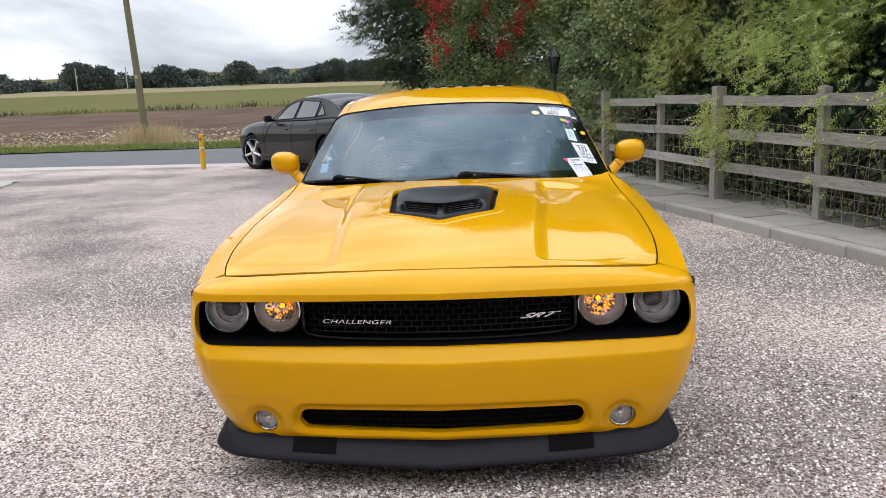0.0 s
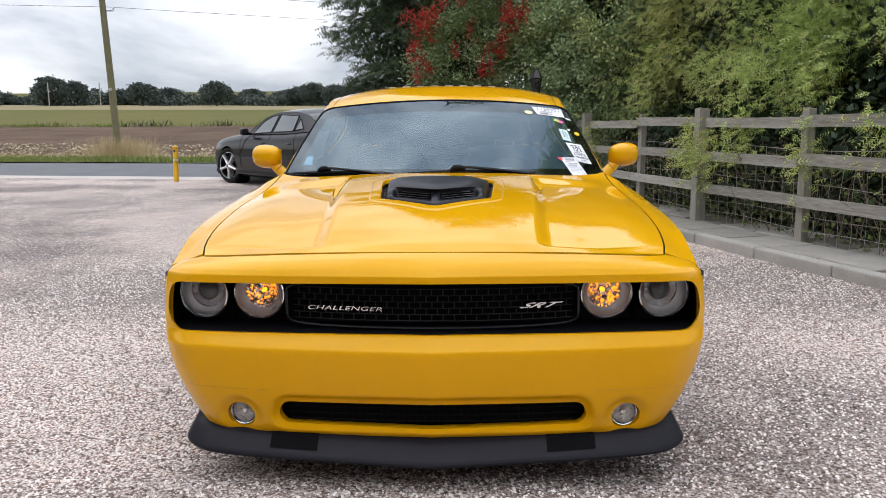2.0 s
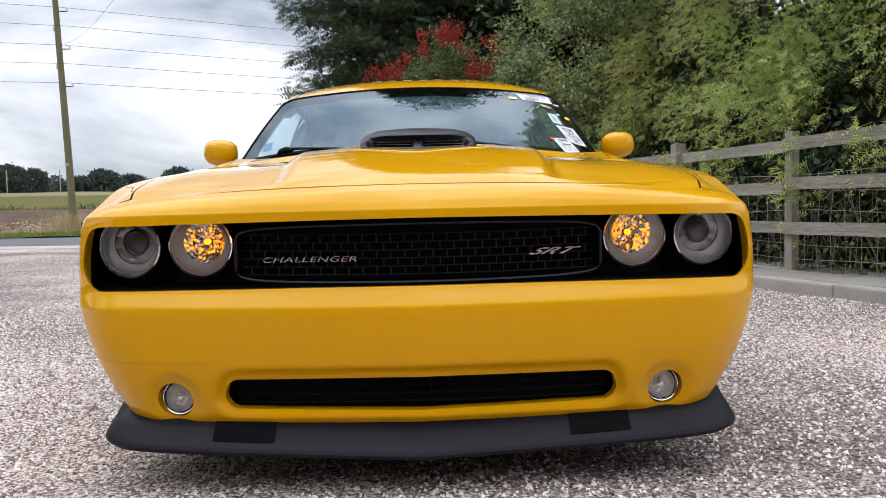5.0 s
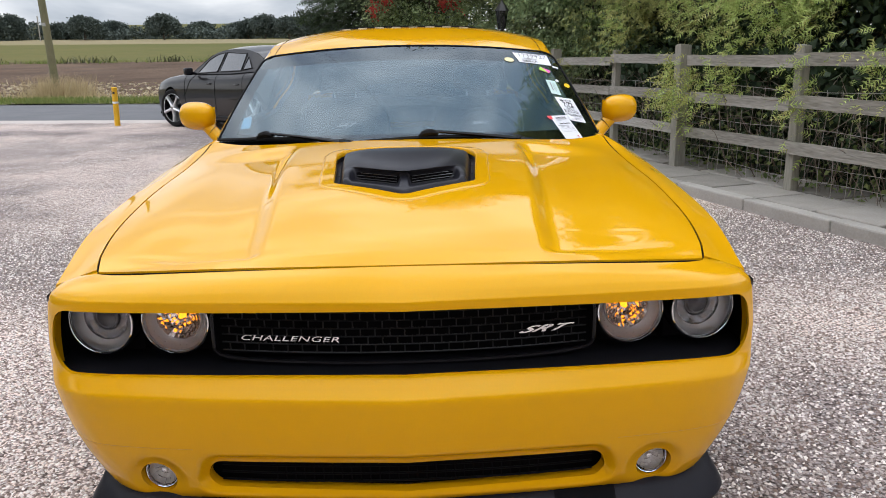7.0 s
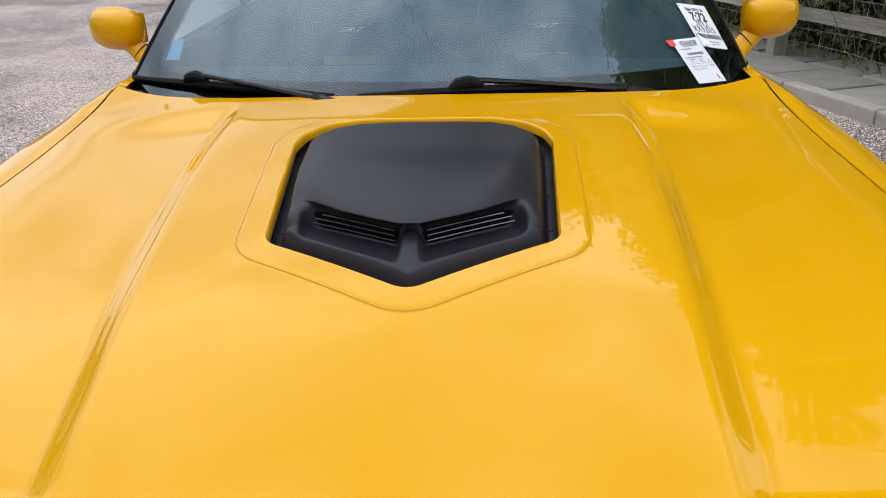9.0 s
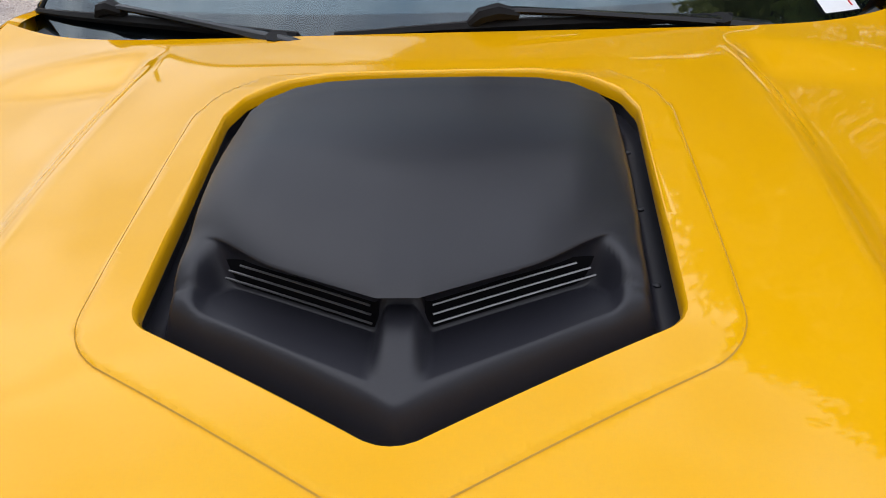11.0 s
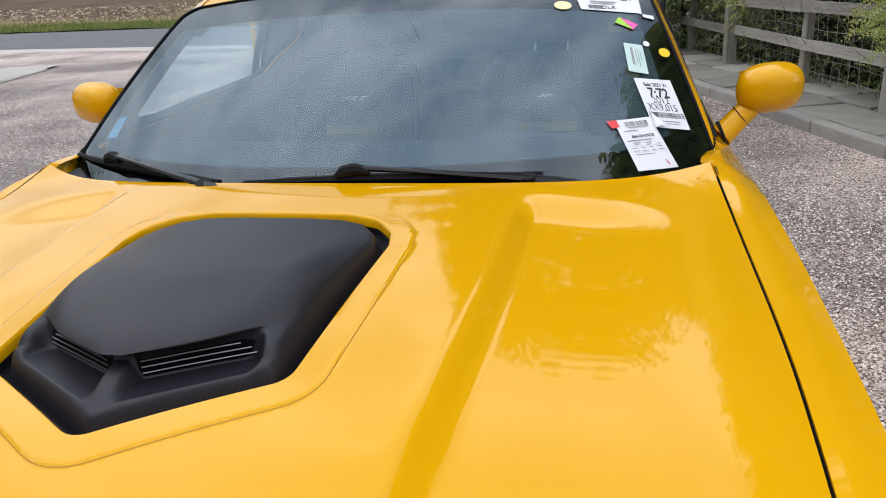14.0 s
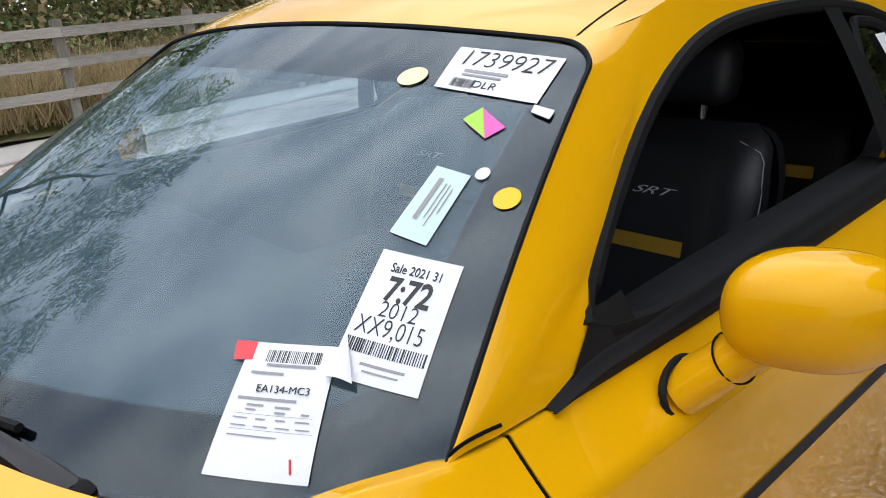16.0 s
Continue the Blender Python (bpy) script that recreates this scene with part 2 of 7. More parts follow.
M_RIMGREY = material("polished_alloy", (0.48, 0.48, 0.5), 0.25, metal=1.0, second=(0.4, 0.4, 0.42), scale=9, fine=80)
M_WINDSHIELD = pane_material("windshield_glass", (0.50, 0.64, 0.69), 1.66, 0.0, (0.82, 0.93, 1.0))
M_SIDEGLASS = pane_material("side_glass", (0.20, 0.23, 0.23), 1.45)
# pale film colour imitates veiling glare on the windshield
M_HAZE = film_material("glass_haze", (0.46, 0.66, 0.76), 0.125)
M_SLAT = material("dull_metal_slat", (0.22, 0.22, 0.23), 0.4, metal=0.8)
M_LENS = pane_material("lamp_lens", (0.94, 0.95, 0.96), 1.45)
M_SHADEBAND = pane_material("shade_band", (0.05, 0.055, 0.075), 1.2)
M_AMBER = glow_material("amber_glow", (1.0, 0.30, 0.008), 2.5)


M_CUT = material("cut_reflector", (0.96, 0.95, 0.94), 0.035, metal=0.92, second=(0.80, 0.79, 0.78), scale=60, fine=260, amount=0.8)
M_LEATHER = material("black_leather", (0.012, 0.012, 0.014), 0.45, second=(0.02, 0.02, 0.024), scale=20, fine=300, bump=0.15, bump_scale=500)
M_STRIPE = material("yellow_leather", (0.55, 0.33, 0.03), 0.5, second=(0.5, 0.28, 0.02), scale=20, fine=200)
M_DASH = material("dash_vinyl", (0.052, 0.056, 0.062), 0.85, spec=0.05, second=(0.066, 0.070, 0.076), scale=6, fine=20)
M_PAPER = material("white_paper", (0.78, 0.79, 0.82), 0.6, second=(0.72, 0.73, 0.77), scale=14, fine=200)
M_MINT = material("pale_green_slip", (0.50, 0.66, 0.62), 0.5, second=(0.56, 0.70, 0.67), scale=30, fine=200)
M_RED = material("red_label", (0.75, 0.06, 0.07), 0.5, second=(0.7, 0.05, 0.06), scale=30)
M_INK = material("black_ink", (0.02, 0.02, 0.022), 0.6)
M_GREYINK = material("grey_ink", (0.28, 0.28, 0.30), 0.6)
M_PINK = material("pink_label", (0.80, 0.10, 0.42), 0.5)
M_LIME = material("lime_label", (0.36, 0.68, 0.06), 0.5)
M_PALE = material("pale_yellow_dot", (0.80, 0.74, 0.42), 0.5)
M_DOT = material("yellow_dot", (0.86, 0.55, 0.01), 0.5)
M_GRAVEL = gravel_material("gravel", [(0.12, 0.090, 0.078), (0.56, 0.455, 0.41), (0.92, 0.80, 0.74), (0.98, 0.82, 0.73), (1.0, 0.98, 0.95)], 98.0)
M_PEBBLE = material("pebbles", (0.22, 0.16, 0.135), 0.8, spec=0.2, second=(0.88, 0.82, 0.77), scale=2, fine=90, amount=0.55, island=0.9)
M_ASPHALT = material("asphalt", (0.12, 0.122, 0.128), 0.9, spec=0.12, second=(0.175, 0.178, 0.185), scale=1.2, fine=120, bump=0.3, bump_scale=150)
M_KERB = material("kerb_concrete", (0.21, 0.20, 0.182), 0.9, second=(0.44, 0.42, 0.385), scale=5, fine=70, amount=0.5, island=0.35, bump=0.25, bump_scale=90)
M_LANE_EDGE = material("worn_lane_edge", (0.36, 0.315, 0.285), 0.95, second=(0.58, 0.53, 0.49), scale=0.9, fine=40, amount=0.6, bump=0.3, bump_scale=90)
M_TWIG = material("dead_twigs", (0.09, 0.07, 0.055), 0.9, second=(0.28, 0.23, 0.18), scale=3, fine=40, amount=0.6, island=0.7)
M_SLAB = material("paving_slab", (0.17, 0.157, 0.138), 0.9, second=(0.44, 0.415, 0.378), scale=5, fine=60, amount=0.50, island=0.5, bump=0.3, bump_scale=70)
M_MOSS = material("moss_soil", (0.06, 0.055, 0.035), 0.95, second=(0.10, 0.11, 0.05), scale=9, fine=60, bump=0.4, bump_scale=60)
M_WOOD = material("weathered_timber", (0.17, 0.158, 0.135), 0.88, second=(0.47, 0.445, 0.40), scale=5, fine=60, amount=0.36, island=0.15, bump=0.7, bump_scale=45, stretch=(0.14, 1, 1.4))
M_POSTWOOD = material("weathered_post_timber", (0.15, 0.14, 0.115), 0.88, second=(0.42, 0.40, 0.345), scale=6, fine=50, amount=0.45, island=0.22, bump=0.6, bump_scale=45, stretch=(1.2, 1.2, 0.16))
M_RENDER = material("unseen_wall_brown", (0.16, 0.10, 0.075), 0.9, second=(0.26, 0.17, 0.13), scale=3, fine=30, bump=0.4, bump_scale=30)
M_POLE = material("creosoted_pole", (0.11, 0.105, 0.05), 0.85, second=(0.20, 0.18, 0.10), scale=3, fine=40, bump=0.3, bump_scale=40)
M_WIRE = material("galvanised_wire", (0.42, 0.40, 0.38), 0.5, metal=0.3)
M_CABLE = material("cable", (0.05, 0.05, 0.055), 0.6)
M_GRASS = material("field_grass", (0.072, 0.086, 0.020), 0.95, spec=0.1, second=(0.140, 0.120, 0.040), scale=0.03, fine=0.5, amount=0.45, bump=0.3, bump_scale=2)
M_SOIL = material("ploughed_soil", (0.045, 0.028, 0.019), 0.95, spec=0.12, second=(0.155, 0.104, 0.070), scale=0.25, fine=7, amount=0.4, bump=0.6, bump_scale=4)
M_STUBBLE = material("stubble", (0.25, 0.20, 0.12), 0.95, spec=0.12, second=(0.20, 0.18, 0.09), scale=0.05, fine=1.0)
M_VERGE = material("verge_soil", (0.09, 0.10, 0.03), 0.95, second=(0.16, 0.15, 0.06), scale=2, fine=12, bump=0.4, bump_scale=20)
# darker yellow for lines that draw creases in the bodywork
M_CREASELINE = material("crease_line_yellow", (0.50, 0.25, 0.01), 0.5)
M_BLUE = material("blue_decal", (0.30, 0.56, 0.74), 0.4, second=(0.44, 0.66, 0.80), scale=40, fine=120)
M_BLADE = leaf_material("grass_blades", (0.09, 0.14, 0.025), (0.26, 0.28, 0.08), 0.3)
M_DRY = leaf_material("dry_grass", (0.34, 0.26, 0.13), (0.62, 0.50, 0.30), 0.30)
M_CYPRESS = leaf_material("cypress_sprays", (0.30, 0.325, 0.095), (0.74, 0.73, 0.30), 0.48)
M_CYPRESS2 = leaf_material("bright_cypress_sprays", (0.28, 0.375, 0.095), (0.68, 0.79, 0.29), 0.48)
M_CEDAR = leaf_material("brownish_cypress_sprays", (0.26, 0.22, 0.08), (0.58, 0.50, 0.22), 0.35)
M_LAUREL = leaf_material("dull_green_leaves", (0.14, 0.205, 0.09), (0.49, 0.60, 0.32), 0.36, 0.45)
M_CONIFER = leaf_material("conifer_needles", (0.026, 0.042, 0.022), (0.105, 0.15, 0.07), 0.2)
M_LAUREL_PALE = leaf_material("yellowing_green_leaves", (0.20, 0.24, 0.09), (0.62, 0.66, 0.30), 0.36, 0.42)
# needles of the dark trees; in the hedge this colour stands for inner shade
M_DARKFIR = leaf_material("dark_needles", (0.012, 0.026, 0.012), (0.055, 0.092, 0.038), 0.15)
M_THORN = leaf_material("firethorn_leaves", (0.075, 0.12, 0.04), (0.27, 0.33, 0.12), 0.28)
M_DARKWEED = leaf_material("dark_weeds", (0.03, 0.04, 0.015), (0.09, 0.09, 0.04), 0.1)
M_STRAW = leaf_material("pale_straw", (0.30, 0.24, 0.15), (0.58, 0.50, 0.34), 0.1)
# leaf colour greyed and blued to carry the haze of distance
M_FARLEAF = leaf_material("hazed_far_leaves", (0.050, 0.068, 0.060), (0.095, 0.118, 0.098), 0.05, 0.8)
M_BERRY = material("red_berries", (0.30, 0.014, 0.010), 0.45, second=(0.52, 0.045, 0.022), scale=9, fine=60, island=0.6)
M_BARK = material("bark", (0.055, 0.042, 0.03), 0.95, second=(0.12, 0.10, 0.08), scale=10, fine=50, bump=0.5, bump_scale=40)
M_GREYPAINT = material("graphite_paint", (0.006, 0.0055, 0.006), 0.35, coat=0.55, spec=0.05, coat_rough=0.02, second=(0.009, 0.008, 0.009), scale=4, fine=500)
M_BOLLARD = material("yellow_plastic", (0.75, 0.42, 0.01), 0.5, second=(0.62, 0.34, 0.01), scale=7, fine=60)
M_WHITEBAND = material("reflective_band", (0.7, 0.7, 0.7), 0.4)
M_IRON = material("black_iron", (0.014, 0.014, 0.015), 0.45, second=(0.025, 0.024, 0.024), scale=12, fine=80)


# ---------------------------------------------------------------- building helpers
def part(name, bm, mat, parent=None, label="", smooth=35.0, double=False):
    """Links a bmesh as one mesh object, under a thing or a part."""
    me = bpy.data.meshes.new(name)
    bm.to_mesh(me)
    bm.free()
    for m in (mat if isinstance(mat, (list, tuple)) else [mat]):
        me.materials.append(m)
    if smooth:
        me.shade_smooth()
        me.set_sharp_from_angle(angle=radians(smooth))
    ob = new(name, me)
    if parent is not None:
        ob.parent = parent
    if label:
        ob["label"] = label
    return ob


def thing(name, label, category, group="", kind="", at=None):
    ob = new(name)
    ob.empty_display_size = 0.1
    if at is not None:
        ob.matrix_world = at
    return tagged(ob, label, category, group, kind)


def lerp_keys(keys, t):
    """Smooth value through (t, value) keys (monotone-ish cubic)."""
    if t <= keys[0][0]:
        return keys[0][1]
    for i in range(len(keys) - 1):
        (a, p), (b, q) = keys[i], keys[i + 1]
        if t <= b:
            pa, pb = keys[max(i - 1, 0)], keys[min(i + 2, len(keys) - 1)]
            m0 = (q - pa[1]) / (b - pa[0]) if b > pa[0] else 0.0
            m1 = (pb[1] - p) / (pb[0] - a) if pb[0] > a else 0.0
            h, s = b - a, (t - a) / (b - a)
            return ((2 * s ** 3 - 3 * s * s + 1) * p + (s ** 3 - 2 * s * s + s) * h * m0
                    + (3 * s * s - 2 * s ** 3) * q + (s ** 3 - s * s) * h * m1)
    return keys[-1][1]


def step(a, b, t):
    s = min(max((t - a) / (b - a), 0.0), 1.0)
    return s * s * (3 - 2 * s)


def surface(fn, nu, nv, bm=None):
    """A quad sheet from fn(u, v), u and v in 0..1."""
    bm = bm or bmesh.new()
    rows = [[bm.verts.new(fn(i / nu, j / nv)) for i in range(nu + 1)] for j in range(nv + 1)]
    for j in range(nv):
        for i in range(nu):
            bm.faces.new((rows[j][i], rows[j][i + 1], rows[j + 1][i + 1], rows[j + 1][i]))
    return bm


def cut(bm, sdf):
    """Cuts away the part of a sheet where sdf(co) < 0 along the exact contour; returns the new rim's edges."""
    val = {v: sdf(v.co) for v in bm.verts}
    for v in val:
        if abs(val[v]) < 1e-6:
            val[v] = 1e-6
    rim = set()
    for e in list(bm.edges):
        a, b = e.verts
        if val[a] * val[b] < 0:
            _, nv = bmesh.utils.edge_split(e, a, val[a] / (val[a] - val[b]))
            val[nv] = 0.0
            rim.add(nv)
    for f in list(bm.faces):
        z = [v for v in f.verts if v in rim]
        if len(z) == 2:
            try:
                bmesh.utils.face_split(f, z[0], z[1])
            except ValueError:
                pass
    gone = [f for f in bm.faces if all(val[v] <= 0 for v in f.verts) and any(val[v] < 0 for v in f.verts)]
    bmesh.ops.delete(bm, geom=gone, context="FACES")
    return [e for e in bm.edges if len(e.link_faces) == 1 and e.verts[0] in rim and e.verts[1] in rim]


def score(bm, sdf):
    """Splits a sheet along the contour sdf(co) = 0, so that a step can be pressed into it."""
    val = {v: sdf(v.co) for v in bm.verts}
    for v in val:
        if abs(val[v]) < 1e-6:
            val[v] = 1e-6
    line = set()
    for e in list(bm.edges):
        a, b = e.verts
        if val[a] * val[b] < 0:
            _, nv = bmesh.utils.edge_split(e, a, val[a] / (val[a] - val[b]))
            val[nv] = 0.0
            line.add(nv)
    for f in list(bm.faces):
        z = [v for v in f.verts if v in line]
        if len(z) == 2:
            try:
                bmesh.utils.face_split(f, z[0], z[1])
            except ValueError:
                pass


def flange(bm, edges, moves):
    """Draws rim edges out through a chain of moves (a vector, or a function of the point)."""
    for mv in moves:
        r = bmesh.ops.extrude_edge_only(bm, edges=edges)
        vs = [g for g in r["geom"] if isinstance(g, bmesh.types.BMVert)]
        for v in vs:
            v.co += Vector(mv(v.co) if callable(mv) else mv)
        edges = [g for g in r["geom"] if isinstance(g, bmesh.types.BMEdge) and len(g.link_faces) == 1]
        keep = set(vs)
        edges = [e for e in edges if e.verts[0] in keep and e.verts[1] in keep]


def poly_sdf(p, poly, r=0.0):
    """Signed distance of a 2D point to a polygon, negative inside, its corners rounded by r."""
    d, s = 1e9, 1.0
    n = len(poly)
    for i in range(n):
        a, b = poly[i], poly[i - 1]
        ex, ey, wx, wy = b[0] - a[0], b[1] - a[1], p[0] - a[0], p[1] - a[1]
        t = min(max((wx * ex + wy * ey) / (ex * ex + ey * ey), 0), 1)
        d = min(d, (wx - ex * t) ** 2 + (wy - ey * t) ** 2)
        c1, c2, c3 = p[1] >= a[1], p[1] < b[1], ex * wy > ey * wx
        if (c1 and c2 and c3) or (not c1 and not c2 and not c3):
            s = -s
    return s * math.sqrt(d) - r


def rounded(poly, times=3):
    """Corner-cut outline of a polygon."""
    for _ in range(times):
        poly = [q for a, b in zip(poly, poly[1:] + poly[:1]) for q in ((a[0] * 0.75 + b[0] * 0.25, a[1] * 0.75 + b[1] * 0.25), (a[0] * 0.25 + b[0] * 0.75, a[1] * 0.25 + b[1] * 0.75))]
    return poly


def box(bm, x0, x1, y0, y1, z0, z1, bevel=0.0):
    r = bmesh.ops.create_cube(bm, size=1.0)
    vs = r["verts"]
    for v in vs:
        v.co = Vector((x0 + (v.co.x + 0.5) * (x1 - x0), y0 + (v.co.y + 0.5) * (y1 - y0), z0 + (v.co.z + 0.5) * (z1 - z0)))
    if bevel:
        es = list({e for v in vs for e in v.link_edges})
        bmesh.ops.bevel(bm, geom=es, offset=bevel, segments=2, affect="EDGES", profile=0.5)
    return bm


def lathe(profile, seg=32, bm=None, m=None):
    """Turns (radius, height) points round z."""
    bm = bm or bmesh.new()
    m = m or Matrix()
    rings = []
    for r, h in profile:
        if r < 1e-6:
            rings.append([bm.verts.new(m @ Vector((0, 0, h)))])
        else:
            rings.append([bm.verts.new(m @ Vector((r * math.cos(2 * math.pi * k / seg), r * math.sin(2 * math.pi * k / seg), h))) for k in range(seg)])
    for a, b in zip(rings, rings[1:]):
        for k in range(seg):
            q = [a[k % len(a)], a[(k + 1) % len(a)], b[(k + 1) % len(b)], b[k % len(b)]]
            q = [v for i, v in enumerate(q) if v not in q[:i]]
            if len(q) > 2:
                bm.faces.new(q)
    return bm


def tube(points, radius, seg=8, bm=None, closed=False, flat=1.0, taper=None):
    """A round bar along points. flat squeezes it along its second axis; taper gives a radius factor at each point."""
    bm = bm or bmesh.new()
    pts = [Vector(p) for p in points]
    n = len(pts)
    rings = []
    for i, p in enumerate(pts):
        d = (pts[(i + 1) % n] - pts[i - 1]) if closed else (pts[min(i + 1, n - 1)] - pts[max(i - 1, 0)])
        d.normalize()
        up = Vector((0, 0, 1)) if abs(d.z) < 0.95 else Vector((0, 1, 0))
        a = d.cross(up).normalized()
        b = a.cross(d)
        r = radius * (taper[i] if taper else 1.0)
        rings.append([bm.verts.new(p + a * (r * math.cos(2 * math.pi * k / seg)) + b * (r * flat * math.sin(2 * math.pi * k / seg))) for k in range(seg)])
    for i in range(n if closed else n - 1):
        a, b = rings[i], rings[(i + 1) % n]
        for k in range(seg):
            bm.faces.new((a[k], a[(k + 1) % seg], b[(k + 1) % seg], b[k]))
    if not closed:
        bm.faces.new(rings[0])
        bm.faces.new(rings[-1])
    return bm


def mesh_from(name, verts, faces_flat, sides, mat, parent=None, label=""):
    """One mesh from numpy arrays: verts (n,3), and faces all with the same number of sides."""
    me = bpy.data.meshes.new(name)
    nf = len(faces_flat) // sides
    me.vertices.add(len(verts))
    me.vertices.foreach_set("co", np.asarray(verts, dtype=np.float32).ravel())
    me.loops.add(len(faces_flat))
    me.loops.foreach_set("vertex_index", np.asarray(faces_flat, dtype=np.int32))
    me.polygons.add(nf)
    me.polygons.foreach_set("loop_start", np.arange(0, nf * sides, sides, dtype=np.int32))
    me.update(calc_edges=True)
    me.validate()
    me.materials.append(mat)
    ob = new(name, me)
    if parent is not None:
        ob.parent = parent
    if label:
        ob["label"] = label
    return ob


def words(name, text, size, m, mat, parent, shear=0.0, spacing=1.0, depth=0.0005, squeeze=1.0, bold=0.0):
    """Raised lettering with the built-in font, centred on m's origin, in m's xy plane."""
    cu = bpy.data.curves.new(name, "FONT")
    cu.body, cu.size, cu.align_x, cu.align_y = text, size, "CENTER", "CENTER"
    cu.shear, cu.space_character, cu.extrude, cu.offset = shear, spacing, depth, bold
    cu.materials.append(mat)
    ob = new(name, cu)
    ob.parent = parent
    ob.matrix_local = m @ Matrix.Diagonal((squeeze, 1, 1, 1))
    return ob


# ---------------------------------------------------------------- ground
def ground_z(x, y):
    """Height of the land: a level yard, the lane a little higher, fields that rise behind it."""
    z = 0.0
    d = y - 23.0
    if d > 0:
        s = 0.0315 - 0.00006 * max(min(x, 60.0), -260.0)
        z += s * d * step(0, 12, d) - 0.05 * step(0, 2, d)
    return z


def lane_y(x, k):
    """The lane's edges: k 0 near, 1 far."""
    return 15.25 + 6.2 * k - 0.18 * (x + 5.67)


def land_sheet(name, x_of, y_of, nu, nv, lift, mat, label, category, jitter=0.0, skirt=0.0):
    def fn(u, v):
        x = x_of(u, v)
        y = y_of(u, v, x)
        z = ground_z(x, y) + lift - (skirt if v == 0 else 0.0)
        if jitter:
            z += jitter * noise.noise(Vector((x * 1.7, y * 1.7, 3.1)))
        return (x, y, z)
    ob = part(name, surface(fn, nu, nv), mat)
    return tagged(ob, label, category, kind="structure")


def spread(u, near, far):
    """A spacing that grows away from the middle."""
    s = 2 * u - 1
    return math.copysign(near * abs(s) + (far - near) * abs(s) ** 4, s)


land_sheet("ground", lambda u, v: spread(u, 60, 1200), lambda u, v, x: -400 + 400 * v * 2 if v < 0.5 else 0 + 30 * (2 * v - 1) + 1370 * (2 * v - 1) ** 3,
           90, 120, -0.06, M_GRASS, "pale green grass fields rising gently to the horizon", "field")
land_sheet("gravel_yard", lambda u, v: -14 + 34 * u, lambda u, v, x: -14 + (lane_y(x, 0) + 14.2) * v, 110, 110, 0.0, M_GRAVEL,
           "pinkish grey loose gravel drive with worn tracks", "gravel", 0.012)
land_sheet("road", lambda u, v: -90 + 180 * u, lambda u, v, x: lane_y(x, 1.10 * v), 90, 6, 0.03, M_ASPHALT,
           "grey asphalt country lane with rough edges", "road")
edge = part("road_edge", surface(lambda u, v: (lambda x: (x, lane_y(x, 0) - 0.50 + 0.52 * v - 0.10 * noise.noise(Vector((x * 0.8, 0, 5))) * (1 - v), -0.014 + 0.048 * step(0.0, 0.8, v)))(-60 + 90 * u), 200, 6), M_LANE_EDGE)
tagged(edge, "pale worn concrete edge between gravel and lane", "road edge", kind="structure")
land_sheet("verge", lambda u, v: -90 + 180 * u, lambda u, v, x: lane_y(x, 1) + 4.2 * v + 0.25 * noise.noise(Vector((x * 0.6, v, 0))), 220, 6, 0.06, M_VERGE,
           "green grass verge along the lane", "verge", 0.04)
land_sheet("ploughed_field", lambda u, v: -160 + 260 * u, lambda u, v, x: lane_y(max(x, -90), 1) + 4.0 + (34 - 0.05 * x) * v, 120, 60, 0.0, M_SOIL,
           "brown ploughed strip of bare soil", "field", 0.10)
land_sheet("stubble_strip", lambda u, v: -320 + 330 * u, lambda u, v, x: 170 + 0.12 * x + (90 + 0.1 * x) * v, 40, 12, 0.05, M_STUBBLE,
           "tan stubble strip below the far hedgerow", "field", 0.0, 1.5)

# an added wall, never in view, that cuts the sky light on the nose
unseen_wall_south = part("unseen_wall_south", box(bmesh.new(), -12, 7, -8.7, -8.3, -0.1, 5.2), M_RENDER, smooth=0)
tagged(unseen_wall_south, "plain brown wall, added out of view to dim the car's nose", "wall", kind="structure")


# ---------------------------------------------------------------- the yellow car
car = thing("sports_car", "bright yellow two-door muscle car with black hood scoop, parked on gravel", "car")

# plan of the nose, from the middle round the corner to the wing
NOSE = [(0, (0, 0)), (0.2, (0.2, 0.003)), (0.4, (0.4, 0.016)), (0.58, (0.58, 0.04)), (0.72, (0.72, 0.066)), (0.82, (0.81, 0.092)),
        (0.89, (0.862, 0.125)), (0.95, (0.886, 0.157)), (1.0, (0.893, 0.19))]
NOSE_X = [(s, p[0]) for s, p in NOSE]
NOSE_Y = [(s, p[1]) for s, p in NOSE]


VEE = [(0, 0.0), (0.1, 0.0065), (0.2, 0.011), (0.3, 0.0135), (0.4, 0.0138), (0.58, 0.009), (0.72, 0.003), (0.82, 0.0), (1.0, 0.0)]


def nose(s):
    a = abs(s)
    return math.copysign(lerp_keys(NOSE_X, a), s), lerp_keys(NOSE_Y, a) + lerp_keys(VEE, a)


# rows of the nose, from the hood's edge down: z, set-back in the middle, width, drop at the corner
ROWS_Z = [(0.0, 0.788), (0.10, 0.772), (0.20, 0.749), (0.27, 0.728), (0.29, 0.722), (0.34, 0.697), (0.36, 0.685), (0.50, 0.60), (0.62, 0.535), (0.645, 0.522),
          (0.695, 0.489), (0.71, 0.479), (0.725, 0.466), (0.80, 0.39), (0.88, 0.305), (0.94, 0.235), (0.97, 0.200), (1.0, 0.176)]
ROWS_Y = [(0.0, 0.086), (0.10, 0.050), (0.20, 0.018), (0.27, -0.001), (0.29, -0.0045), (0.34, -0.004), (0.36, -0.003), (0.50, 0.01), (0.62, 0.012), (0.645, 0.006),
          (0.695, -0.030), (0.71, -0.034), (0.725, -0.034), (0.80, -0.029), (0.88, -0.016), (0.94, 0.004), (0.97, 0.018), (1.0, 0.04)]
